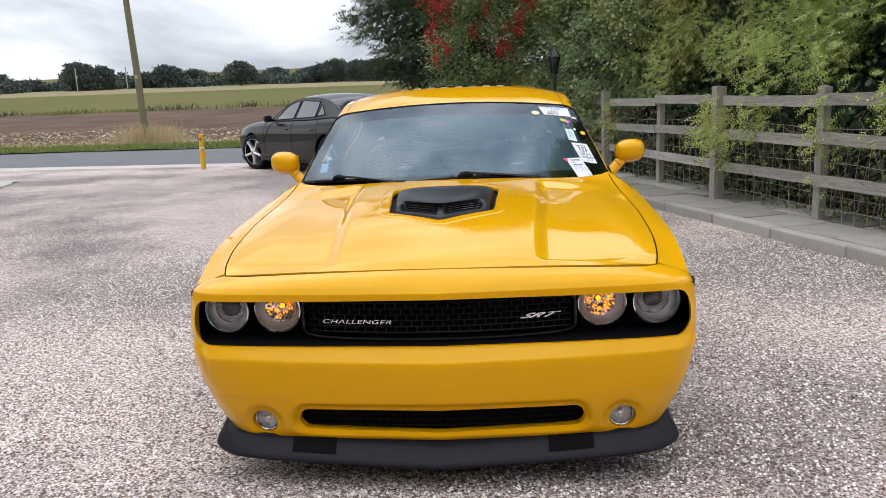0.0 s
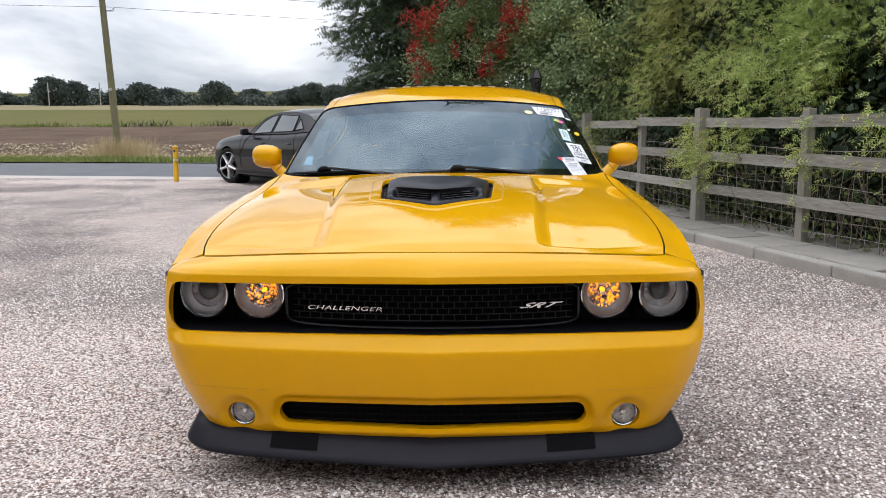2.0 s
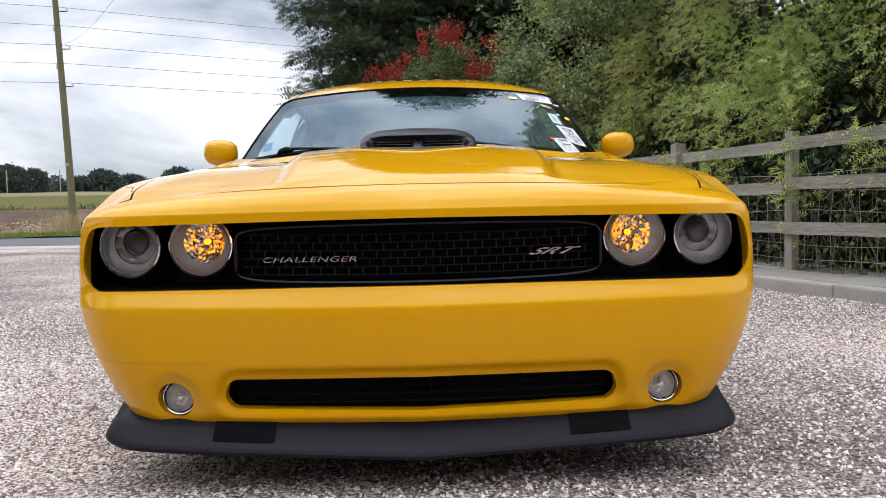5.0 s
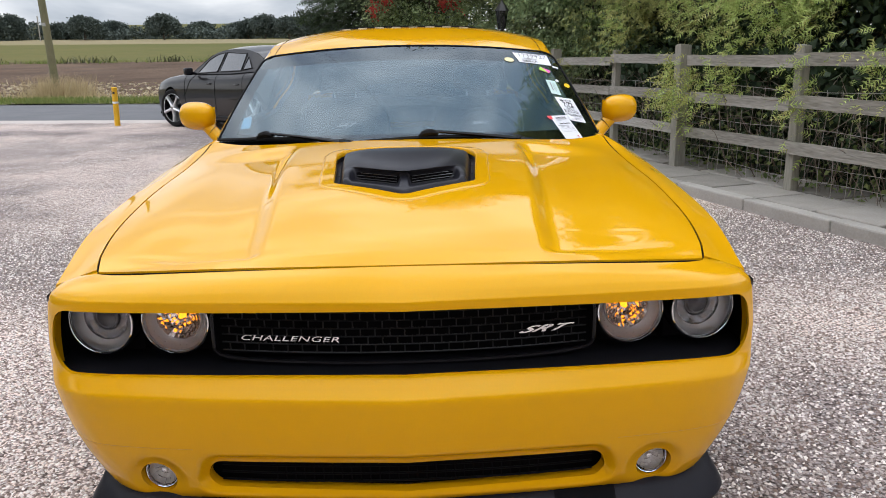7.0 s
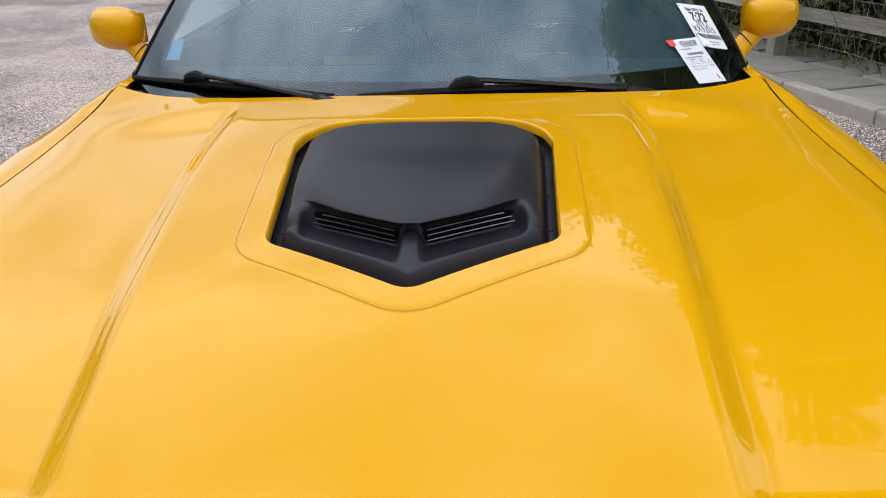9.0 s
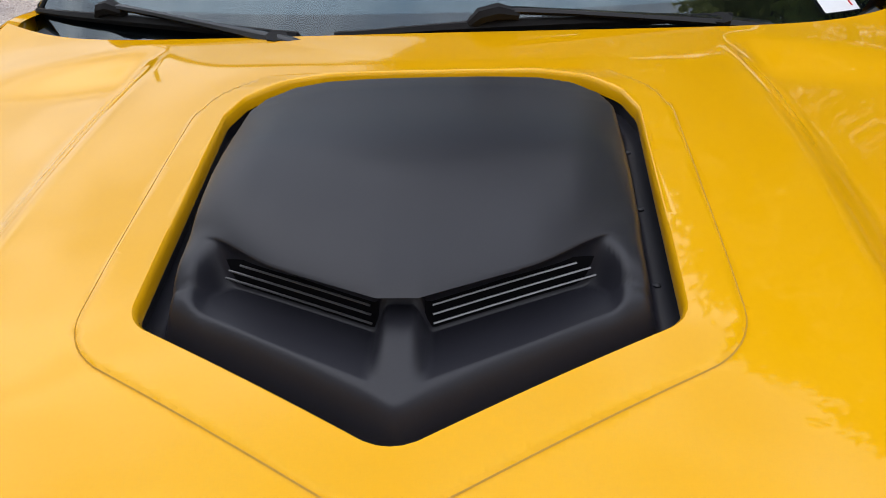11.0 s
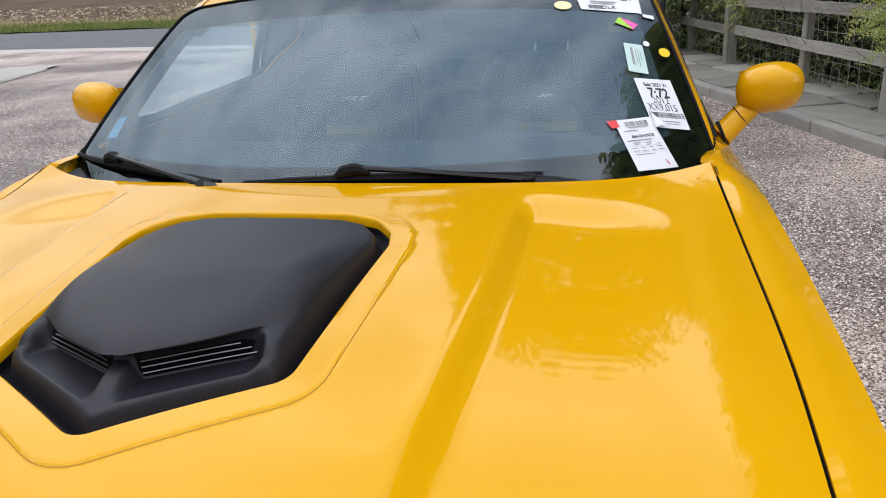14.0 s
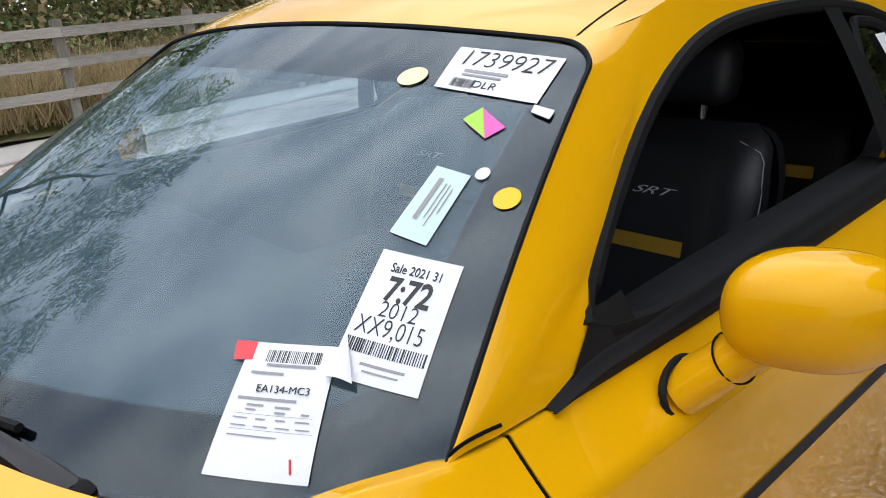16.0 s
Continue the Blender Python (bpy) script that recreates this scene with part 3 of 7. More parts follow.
ROWS_X = [(0.0, 0.870), (0.10, 0.930), (0.22, 0.980), (0.30, 1.004), (0.34, 1.013), (0.36, 1.016), (0.50, 1.027), (0.62, 1.028), (0.645, 1.028),
          (0.68, 1.027), (0.71, 1.024), (0.80, 1.000), (0.88, 0.962), (0.94, 0.920), (0.97, 0.895), (1.0, 0.872)]


def fascia(u, v):
    s = 2 * u - 1
    x, y = nose(s)
    dy = lerp_keys(ROWS_Y, v)
    x *= lerp_keys(ROWS_X, v)
    top = step(0.36, 0.0, v)
    z = lerp_keys(ROWS_Z, v) - 0.024 * min(abs(x) / 0.776, 1.0) ** 2 * top
    y -= lerp_keys(VEE, abs(s)) * step(0.34, 0.05, v)
    return (x, dy + y * (0.187 - dy) / 0.19, z)


def mouth_sdf(co):
    """The mouth runs round the corners of the nose: measured along its curve, with round ends."""
    way = abs(co.x) + 0.55 * max(co.y - 0.10, 0.0)
    return poly_sdf((way, co.z - 0.004 * (1 - (co.x / 0.88) ** 2)), [(-0.1, 0.602), (0.824, 0.601), (0.818, 0.619), (-0.1, 0.624)], 0.075)


def intake_sdf(co):
    return poly_sdf((abs(co.x), co.z), [(-0.1, 0.242), (0.476, 0.250), (0.471, 0.262), (-0.1, 0.266)], 0.034)


def fog_sdf(co, r=0.048):
    return math.hypot(abs(co.x) - 0.643, (co.z - 0.240)) - r


bm = surface(fascia, 180, 150)
# shallow scallop round the lower intake and the fog lamps
for v in bm.verts:
    if v.co.z < 0.42:
        d = poly_sdf((abs(v.co.x), v.co.z), [(-0.1, 0.243), (0.475, 0.248), (0.468, 0.272), (-0.1, 0.277)], 0.040)
        v.co.y += 0.026 * step(0.022, -0.006, d) * step(0.17, 0.24, v.co.z)
        d2 = math.hypot(abs(v.co.x) - 0.640, v.co.z - 0.243) - 0.064
        v.co.y += 0.014 * step(0.02, -0.02, d2)
r1 = cut(bm, mouth_sdf)
r2 = cut(bm, intake_sdf)
r3 = cut(bm, fog_sdf)
flange(bm, r1, [(0, 0.002, 0), (0, 0.003, 0), (0, 0.008, 0)])
flange(bm, r2, [(0, 0.004, 0), (0, 0.03, 0)])
flange(bm, r3, [(0, 0.004, 0), (0, 0.04, 0)])
part("front_bumper", bm, M_YELLOW, car, "glossy yellow bumper with wide black grille mouth", smooth=40)
# fine crease lines over the fog lamps, drawn in darker yellow
for sx in (1, -1):
    bm = bmesh.new()
    pts = []
    for i in range(14):
        u = 0.5 + sx * (0.27 + 0.215 * i / 13)
        p = Vector(fascia(u, 0.843))
        pts.append(p + Vector((0, -0.0008, 0)))
    part("bumper_seam", tube(pts, 0.0006, 4, bm), M_CREASELINE, car)

# grille housing
for sx in (-1, 1):
    def liner(u, v):
        x, y = nose(0.895 + 0.105 * min(u / 0.6, 1.0))
        back = max(u - 0.6, 0.0) / 0.4
        return (sx * (x * 1.028 - 0.006 - 0.02 * back), y + 0.010 + 0.16 * back, 0.708 - 0.196 * v)
    bm = surface(liner, 30, 4)
    part("mouth_liner", bm, M_BLACKPL, car, "black liner at the mouth's end")
bm = surface(lambda u, v: (nose(2 * u - 1)[0] * 1.015, nose(2 * u - 1)[1] * 0.55 + 0.215 - 0.01 * v, 0.715 - 0.205 * v), 60, 6)
part("grille_housing", bm, M_BLACKPL, car, "matt black recessed grille panel")
bm = surface(lambda u, v: (nose(2 * u - 1)[0] * 1.018, 0.006 + nose(2 * u - 1)[1] * (1 - 0.45 * v) + 0.22 * v, 0.520 + 0.012 * v), 60, 3)
part("grille_floor", bm, M_BLACKPL, car)
bm = surface(lambda u, v: (nose(2 * u - 1)[0] * 1.018, 0.006 + nose(2 * u - 1)[1] * (1 - 0.45 * v) + 0.22 * v, 0.704), 60, 3)
part("grille_roof", bm, M_BLACKPL, car)


def grille_y(x):
    return 0.112 + 0.040 * (abs(x) / 0.5) ** 2


# inner grille frame and mesh
ring = []
for i in range(96):
    a = 2 * math.pi * i / 96
    c, s = math.cos(a), math.sin(a)
    k = (abs(c) ** 9 + abs(s) ** 9) ** (-1 / 9)
    x, z = 0.487 * c * k, 0.612 + 0.070 * s * k
    z += -0.010 * (1 - (x / 0.487) ** 2) * (s < 0) + 0.006 * (1 - (x / 0.487) ** 2) * (s > 0)
    ring.append((x, grille_y(x) - 0.012, z))
grille = part("grille", tube(ring, 0.006, 8, closed=True), M_GLOSSB, car, "black rectangular grille with honeycomb bars")
for j in range(6):
    z = 0.558 + j * 0.0215
    pts = [(x, grille_y(x) + 0.008, z - 0.006 * (1 - (x / 0.487) ** 2)) for x in [(-0.47 + 0.94 * i / 24) for i in range(25)]]
    part("horizontal_bar", tube(pts, 0.0022, 5), M_GRILLE, grille)
bm = bmesh.new()
for j in range(5):
    z = 0.558 + j * 0.0215
    for i in range(-12, 13):
        x = (i + 0.5 * (j % 2)) * 0.0375
        if abs(x) < 0.462:
            w = -0.006 * (1 - (x / 0.487) ** 2)
            tube([(x, grille_y(x) + 0.008, z + w), (x, grille_y(x) + 0.008, z + 0.0215 + w)], 0.0019, 5, bm)
part("grille_mesh", bm, M_GRILLE, grille)
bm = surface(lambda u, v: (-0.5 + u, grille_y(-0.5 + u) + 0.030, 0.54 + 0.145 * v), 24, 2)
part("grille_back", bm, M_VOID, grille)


def badge_pose(x, z, y, tilt=0.0):
    a = math.degrees(math.atan(0.15 * x / 0.25 * 0.5)) * 2
    return pose(x, y, z, 90 + tilt, 0, math.copysign(abs(a), x) * 0.8)


words("model_badge", "CHALLENGER", 0.0205, badge_pose(-0.292, 0.596, grille_y(0.292) - 0.006), M_CHROME, grille, shear=0.25, spacing=1.06, depth=0.002, squeeze=1.95)
words("trim_badge", "SRT", 0.0245, badge_pose(0.343, 0.604, grille_y(0.345) - 0.006), M_CHROME, grille, shear=0.8, spacing=1.05, depth=0.002, squeeze=2.75, bold=0.0006)


# headlamps
M_BOWL = material("frosted_tube", (0.93, 0.94, 0.96), 0.25, metal=0.10, second=(0.88, 0.90, 0.92), scale=20, fine=60)
M_FOGBOWL = material("white_fog_reflector", (0.92, 0.92, 0.90), 0.25, metal=0.2, second=(0.80, 0.80, 0.79), scale=60, fine=200)
M_PROJECTOR = material("grey_projector_lens", (0.045, 0.045, 0.05), 0.10, spec=0.7, second=(0.07, 0.07, 0.075), scale=30, fine=120)


def fluted(m, seed, r_out, r_in, deep, flutes, rings):
    """A bowl of flat cut facets, each tilted a little its own way."""
    rn = random.Random(seed)
    bm = bmesh.new()
    grid = []
    for j in range(rings + 1):
        k = j / rings
        r = r_out + (r_in - r_out) * k
        z = -deep * (1 - ((r - r_in) / (r_out - r_in)) ** 2)
        grid.append([(r, 2 * math.pi * i / flutes, z) for i in range(flutes)])
    for j in range(rings):
        for i in range(flutes):
            d = [rn.uniform(-0.0022, 0.0022) for _ in range(4)]
            q = (grid[j][i], grid[j][(i + 1) % flutes], grid[j + 1][(i + 1) % flutes], grid[j + 1][i])
            bm.faces.new([bm.verts.new(m @ Vector((r * math.cos(a), r * math.sin(a), z + e))) for (r, a, z), e in zip(q, d)])
    return bm


def headlamp(x, lit):
    y0 = 0.142 + (0.014 if abs(x) > 0.7 else 0.0)
    m = pose(x, y0, 0.641, 90, 0, 0) @ Matrix.Rotation(radians(math.copysign(10, x)) * (0.8 if abs(x) > 0.7 else 0.35), 4, "Y")
    body = part("headlight", lathe([(0.088, -0.05), (0.088, -0.004), (0.086, 0.004), (0.083, 0.006), (0.080, 0.003), (0.078, -0.004)], 48, m=m), M_CHROME, car,
                "round headlight with silver bezel, amber bulb lit" if lit else "round projector headlight with silver bezel")
    if lit:
        off = m @ Matrix.Translation((math.copysign(0.007, -x), 0.007, 0))
        part("outer_bowl", lathe([(0.078, -0.004), (0.070, -0.016), (0.062, -0.024), (0.052, -0.030)], 40, m=m), M_BOWL, body, "pale frosted light tube")
        part("reflector", fluted(off @ Matrix.Translation((0, 0, -0.006)), 3, 0.056, 0.010, 0.042, 26, 6), M_CUT, body, "cut silver reflector", smooth=0)
        part("inner_ring", lathe([(0.056, -0.030), (0.060, -0.010), (0.058, -0.004), (0.055, -0.006)], 40, m=off), M_SILVER, body)
        part("bulb", lathe([(0.0, -0.016), (0.006, -0.019), (0.0085, -0.028), (0.0085, -0.038), (0.006, -0.046)], 16, m=off), M_AMBER, body, "glowing amber bulb")
        for k in range(9):
            a = radians(205 + 16 * k)
            part("marker_bead", lathe([(0.0, 0.002), (0.0022, 0.001), (0.0026, -0.002)], 8, m=m @ Matrix.Translation((0.069 * math.cos(a), 0.069 * math.sin(a), -0.014))), M_SILVER, body)
    else:
        off = m @ Matrix.Translation((math.copysign(0.011, -x), 0.010, 0))
        part("outer_bowl", lathe([(0.078, -0.004), (0.073, -0.012), (0.066, -0.022), (0.050, -0.032)], 40, m=m), M_BOWL, body, "pale frosted light tube")
        part("reflector", fluted(off @ Matrix.Translation((0, 0, -0.008)), 9, 0.058, 0.034, 0.026, 11, 2), M_CUT, body, "silver cut surround", smooth=0)
        part("inner_ring", lathe([(0.058, -0.028), (0.0605, -0.010), (0.0595, -0.006), (0.057, -0.008)], 40, m=off), M_CHROME, body)
        part("projector_ring", lathe([(0.036, -0.045), (0.038, -0.012), (0.036, -0.008), (0.033, -0.012)], 36, m=off), M_RIMGREY, body)
        part("projector_lens", lathe([(0.0345, -0.018), (0.031, -0.010), (0.030, -0.0105), (0.026, -0.006), (0.025, -0.0066), (0.017, -0.002), (0.0, 0.0)], 32, m=off), M_PROJECTOR, body, "dark grey projector lens")
    part("lens", lathe([(0.080, 0.002), (0.074, 0.010), (0.055, 0.017), (0.03, 0.021), (0.0, 0.022)], 40, m=m), M_LENS, body, "clear lens").visible_shadow = False
    return body


for hx, lit in ((-0.772, False), (-0.58, True), (0.58, True), (0.772, False)):
    headlamp(hx, lit)

# fog lamps
for sx in (-1, 1):
    m = pose(sx * 0.643, 0.106, 0.240, 90, 0, 0) @ Matrix.Rotation(radians(6 * sx), 4, "Y")
    fog = part("fog_light", lathe([(0.05, -0.04), (0.046, -0.004), (0.044, 0.0), (0.041, -0.002), (0.039, -0.01)], 36, m=m), M_CHROME, car, "small round fog light")
    part("bulb_shield", lathe([(0.0, -0.006), (0.007, -0.008), (0.008, -0.02)], 14, m=m), M_CHROME, fog)
    part("cut_reflector", fluted(m @ Matrix.Translation((0, 0, -0.006)), 21, 0.039, 0.006, 0.020, 16, 3), M_FOGBOWL, fog, smooth=0)
    part("lens", lathe([(0.042, -0.001), (0.035, 0.003), (0.0, 0.006)], 30, m=m), M_LENS, fog).visible_shadow = False
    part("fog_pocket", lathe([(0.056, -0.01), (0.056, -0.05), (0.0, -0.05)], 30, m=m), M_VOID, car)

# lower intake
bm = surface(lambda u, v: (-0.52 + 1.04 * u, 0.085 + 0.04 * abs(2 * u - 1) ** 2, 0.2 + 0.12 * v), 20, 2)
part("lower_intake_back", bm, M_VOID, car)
bm = bmesh.new()
for j in range(4):
    tube([(-0.48 + 0.96 * i / 20, 0.048 + 0.035 * abs(i / 10 - 1) ** 2, 0.230 + 0.021 * j) for i in range(21)], 0.003, 5, bm)
low = part("lower_grille", bm, M_VOID, car, "black lower grille bars")
bm = bmesh.new()
for i in range(-14, 15):
    x = i * 0.024
    tube([(x, 0.050 + 0.035 * (x / 0.48) ** 2, 0.225), (x, 0.050 + 0.035 * (x / 0.48) ** 2, 0.295)], 0.002, 4, bm)
part("lower_grille_mesh", bm, M_VOID, low)


# splitter: section swept round the nose
def splitter(u, v):
    s = 2 * u - 1
    x, y = nose(s)
    a = abs(s)
    wing = step(0.80, 1.0, a)
    sec = [(0.075, 0.190), (0.045, 0.182), (0.006, 0.160), (-0.024, 0.133), (-0.040, 0.116), (-0.046, 0.106), (-0.043, 0.098), (-0.02, 0.094), (0.12, 0.098)]
    k = v * (len(sec) - 1)
    i = min(int(k), len(sec) - 2)
    f = k - i
    dy = sec[i][0] * (1 - f) + sec[i + 1][0] * f
    z = sec[i][1] * (1 - f) + sec[i + 1][1] * f
    out = 0.945 - 0.010 * wing - 0.70 * dy * wing
    return (x * out, 0.012 + dy * (1 - 0.35 * wing) + y * 1.0, z + 0.008 * step(0.90, 1.0, a) * step(0.45, 0.8, 1 - v) + 0.006 * wing + 0.024 * a + 0.045 * step(0.90, 1.0, a) * step(0.35, 0.0, v))


front_splitter = part("front_splitter", surface(splitter, 110, 32), M_SPLIT, car, "matt charcoal chin spoiler with upswept ends", smooth=60)
# no hole is cut: a black patch on the splitter gives the duct's shade
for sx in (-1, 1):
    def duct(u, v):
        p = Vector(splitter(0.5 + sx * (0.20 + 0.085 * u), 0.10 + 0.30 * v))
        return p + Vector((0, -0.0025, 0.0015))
    part("brake_duct_shade", surface(duct, 12, 8), M_VOID, front_splitter, "black patch for the shade in the brake duct opening")

# ---- hood
HOOD_C = [(0.086, 0.788), (0.14, 0.815), (0.25, 0.852), (0.43, 0.900), (0.56, 0.922), (0.8, 0.948), (1.04, 0.967), (1.22, 0.976), (1.46, 0.986)]
HOOD_E = [(0.177, 0.764), (0.25, 0.789), (0.414, 0.82), (0.667, 0.852), (0.85, 0.87), (1.12, 0.892), (1.32, 0.920), (1.45, 0.955), (1.5, 0.965)]
HOOD_X = [(0.177, 0.776), (0.25, 0.793), (0.414, 0.812), (0.667, 0.823), (0.85, 0.825), (1.12, 0.822), (1.32, 0.815), (1.45, 0.803)]


def hood_z(x, y):
    xs = lerp_keys(HOOD_X, y)
    q = min(abs(x) / xs, 1.0)
    yy = y - 0.091 * q * q * step(0.5, 0.1, y - 0.091 * q * q)
    zc, ze = lerp_keys(HOOD_C, yy), lerp_keys(HOOD_E, y)
    z = ze + (zc - ze) * (1 - q ** 2.3)
    xc = 0.372 + 0.062 * step(0.1, 1.15, y)
    yf = 0.086 + 0.091 * q * q
    low = step(xc - 0.028, xc + 0.030, abs(x)) * step(0.775, 0.50, abs(x)) * step(yf + 0.035, yf + 0.075, y) * step(1.24, 1.12, y)
    side = step(xc - 0.028, xc + 0.030, abs(x)) * step(0.80, 0.55, abs(x)) * step(0.1, 0.3, y) * step(1.26, 1.10, y)
    z -= 0.016 * low + 0.010 * side
    return z


def hood_pt(u, v):
    q = 2 * u - 1
    yf = 0.0905 + 0.091 * q * q
    yr = 1.220 + 0.236 * abs(q) ** 2.35
    y = yf + (yr - yf) * v
    x = q * (lerp_keys(HOOD_X, y) - 0.0042)
    return (x, y, hood_z(x, y))


SCOOP = [(0, 0.479), (0.175, 0.579), (0.201, 0.924), (0.193, 0.963), (0.168, 0.997), (0.128, 1.012), (-0.128, 1.012), (-0.168, 0.997), (-0.193, 0.963), (-0.201, 0.924), (-0.175, 0.579)]


def scoop_sdf(x, y, r=0.040):
    return poly_sdf((x, y), SCOOP, r)


def pad_sdf(co):
    """The raised pad round the opening, wider towards its point."""
    return scoop_sdf(co.x, co.y) - 0.036 - 0.004 * step(0.95, 0.50, co.y)


bm = surface(hood_pt, 190, 150)
outer = [e for e in bm.edges if len(e.link_faces) == 1]
for d in (0.003, -0.001):
    score(bm, lambda co: pad_sdf(co) - d)
for v in bm.verts:
    v.co.z += 0.0026 * step(0.003, -0.001, pad_sdf(v.co)) * step(1.06, 1.00, v.co.y)
rim = cut(bm, lambda co: scoop_sdf(co.x, co.y))
outer = [e for e in bm.edges if len(e.link_faces) == 1 and e not in set(rim)]
flange(bm, rim, [lambda c: Vector((c.x, c.y - 0.76, 0)).normalized() * -0.0015 + Vector((0, 0, -0.001)), lambda c: Vector((c.x, c.y - 0.76, 0)).normalized() * -0.0025 + Vector((0, 0, -0.004)), (0, 0, -0.012)])
flange(bm, outer, [(0, 0, -0.004), (0, 0.0, -0.02)])
hood = part("hood", bm, M_YELLOW, car, "glossy yellow hood with raised centre and creases", smooth=38)
bm = bmesh.new()
gap = [Vector((sx * lerp_keys(HOOD_X, y), y, hood_z(lerp_keys(HOOD_X, y), y) - 0.006)) for sx, ys in ((-1, range(30, -1, -1)), (1, range(31))) for y in [0.177 + 1.27 * k / 30 for k in ys]]
front_gap = [Vector((0.775 * q, 0.0875 + 0.091 * q * q, hood_z(0.775 * q, 0.0885 + 0.091 * q * q) - 0.006)) for q in [-1 + k / 20 for k in range(41)]]
part("hood_gap", tube(gap[:31] + front_gap[1:-1] + gap[31:], 0.0024, 6), M_VOID, car, "dark shut line round the hood")
for sx in (-1, 1):
    part("hood_gap_end", tube([(sx * (lerp_keys(HOOD_X, y) + 0.003 * w), y, hood_z(lerp_keys(HOOD_X, y), y) - 0.004) for y, w in [(1.24 + 0.20 * i / 10, i / 10) for i in range(11)]], 0.0042, 6, taper=[0.45 + 0.055 * i for i in range(11)]), M_VOID, car)

# the pad's edge line: shade of its step, drawn as a darker line
ring = []
for i in range(200):
    a = 2 * math.pi * i / 200
    c, d = math.cos(a), math.sin(a)
    lo, hi = 0.0, 0.8
    for _ in range(22):
        mid = (lo + hi) / 2
        if pad_sdf(Vector((mid * c, 0.76 + mid * d, 0))) < 0.002:
            lo = mid
        else:
            hi = mid
    ring.append((lo * c, 0.76 + lo * d))
ring = [(x, y, hood_z(x, y) + 0.0004) for x, y in ring if y < 1.02]
k0 = max(range(len(ring)), key=lambda i: math.dist(ring[i], ring[i - 1]))
part("pad_edge_line", tube(ring[k0:] + ring[:k0], 0.0009, 4), M_CREASELINE, hood, "fine darker line drawn for the crease shade of the raised pad")


# ---- hood scoop: a black moulding in the opening
def slot_y(ax):
    return 0.548 + 0.46 * max(ax - 0.015, 0)


def scoop_pt(u, v):
    x = (2 * u - 1) * 0.250
    ax = abs(x)
    ys = slot_y(ax)
    y = 0.440 + (ys - 0.002 - 0.440) * v / 0.35 if v < 0.35 else ys - 0.002 + (1.055 - ys) * ((v - 0.35) / 0.65) ** 1.35
    d = -scoop_sdf(x, y)
    base = hood_z(x, y) - 0.032
    b = y - ys
    e = b + 0.040 * step(0.130, 0.185, ax) * step(0.025, -0.030, b)      # the shell reaches forward round the outer end of each basin
    up = min(max(e / 0.15, 0.0), 1.0)
    top = 0.021 + 0.041 * math.sqrt(1 - (1 - up) ** 2) - 0.054 * step(0.64, 1.05, y) - 0.006 * (ax / 0.2) ** 2
    q = min(max((d - 0.020) / 0.070, 0.0), 1.0)
    deck = 0.030 * step(0.016, 0.034, d)
    h = deck + top * step(-0.115, 0.0, e) * math.sqrt(1 - (1 - q) ** 2)
    # a round-ended basin lies before each slot, under the brow
    dy = b + 0.037
    pod = max(math.hypot(max(ax - 0.130, 0.0), dy * (0.72 if dy > 0 else 1.0)) - 0.037, 0.013 - ax)
    floor_h = deck - 0.007 + 0.015 * min(max(-b, 0.0) / 0.07, 1.0)
    h += (min(floor_h, h) - h) * step(0.004, -0.010, pod) * step(0.010, -0.001, b)
    # the brow juts forward over the slot
    y -= 0.031 * step(0.004, 0.012, b) * step(0.110, 0.016, b) * step(0.180, 0.090, ax)
    return (x, y, base + h)


bm = surface(scoop_pt, 160, 200)
rim = cut(bm, lambda co: -(scoop_sdf(co.x, co.y) - 0.002))
flange(bm, rim, [(0, 0, 0.024)])
scoop = part("hood_scoop", bm, M_SATIN, hood, "satin black shaker-style scoop with twin slots", smooth=80)
# black sheet before the scoop's face, coloured as the slot's shaded depth
for sx in (-1, 1):
    def slot(u, v):
        x = sx * (0.017 + 0.146 * u)
        y = slot_y(abs(x)) + 0.001 + 0.002 * v
        return (x, y, hood_z(x, y) - 0.007 + (0.032 - 0.016 * u ** 4) * v)
    part("slot_shade", surface(slot, 14, 3), M_VOID, scoop, "black sheet for the shade in the air slot")
    for k in range(3):
        pts = []
        for i in range(10):
            x = sx * (0.023 + (0.134 - 0.012 * k) * i / 9)
            pts.append((x, slot_y(abs(x)) - 0.002, hood_z(x, slot_y(abs(x))) + 0.000 + 0.0082 * k))
        part("slat", tube(pts, 0.0011, 5, flat=0.8), M_SLAT, scoop, "thin bright slat")
for sx in (-1, 1):
    for y in (0.64, 0.76, 0.88):
        x = sx * (0.205 + 0.021 * (y - 0.60) / 0.34)
        part("fixing_clip", lathe([(0.004, -0.01), (0.004, -0.003), (0.0, -0.001)], 10, m=pose(x, y, hood_z(x, y) - 0.028)), M_SATIN, scoop)

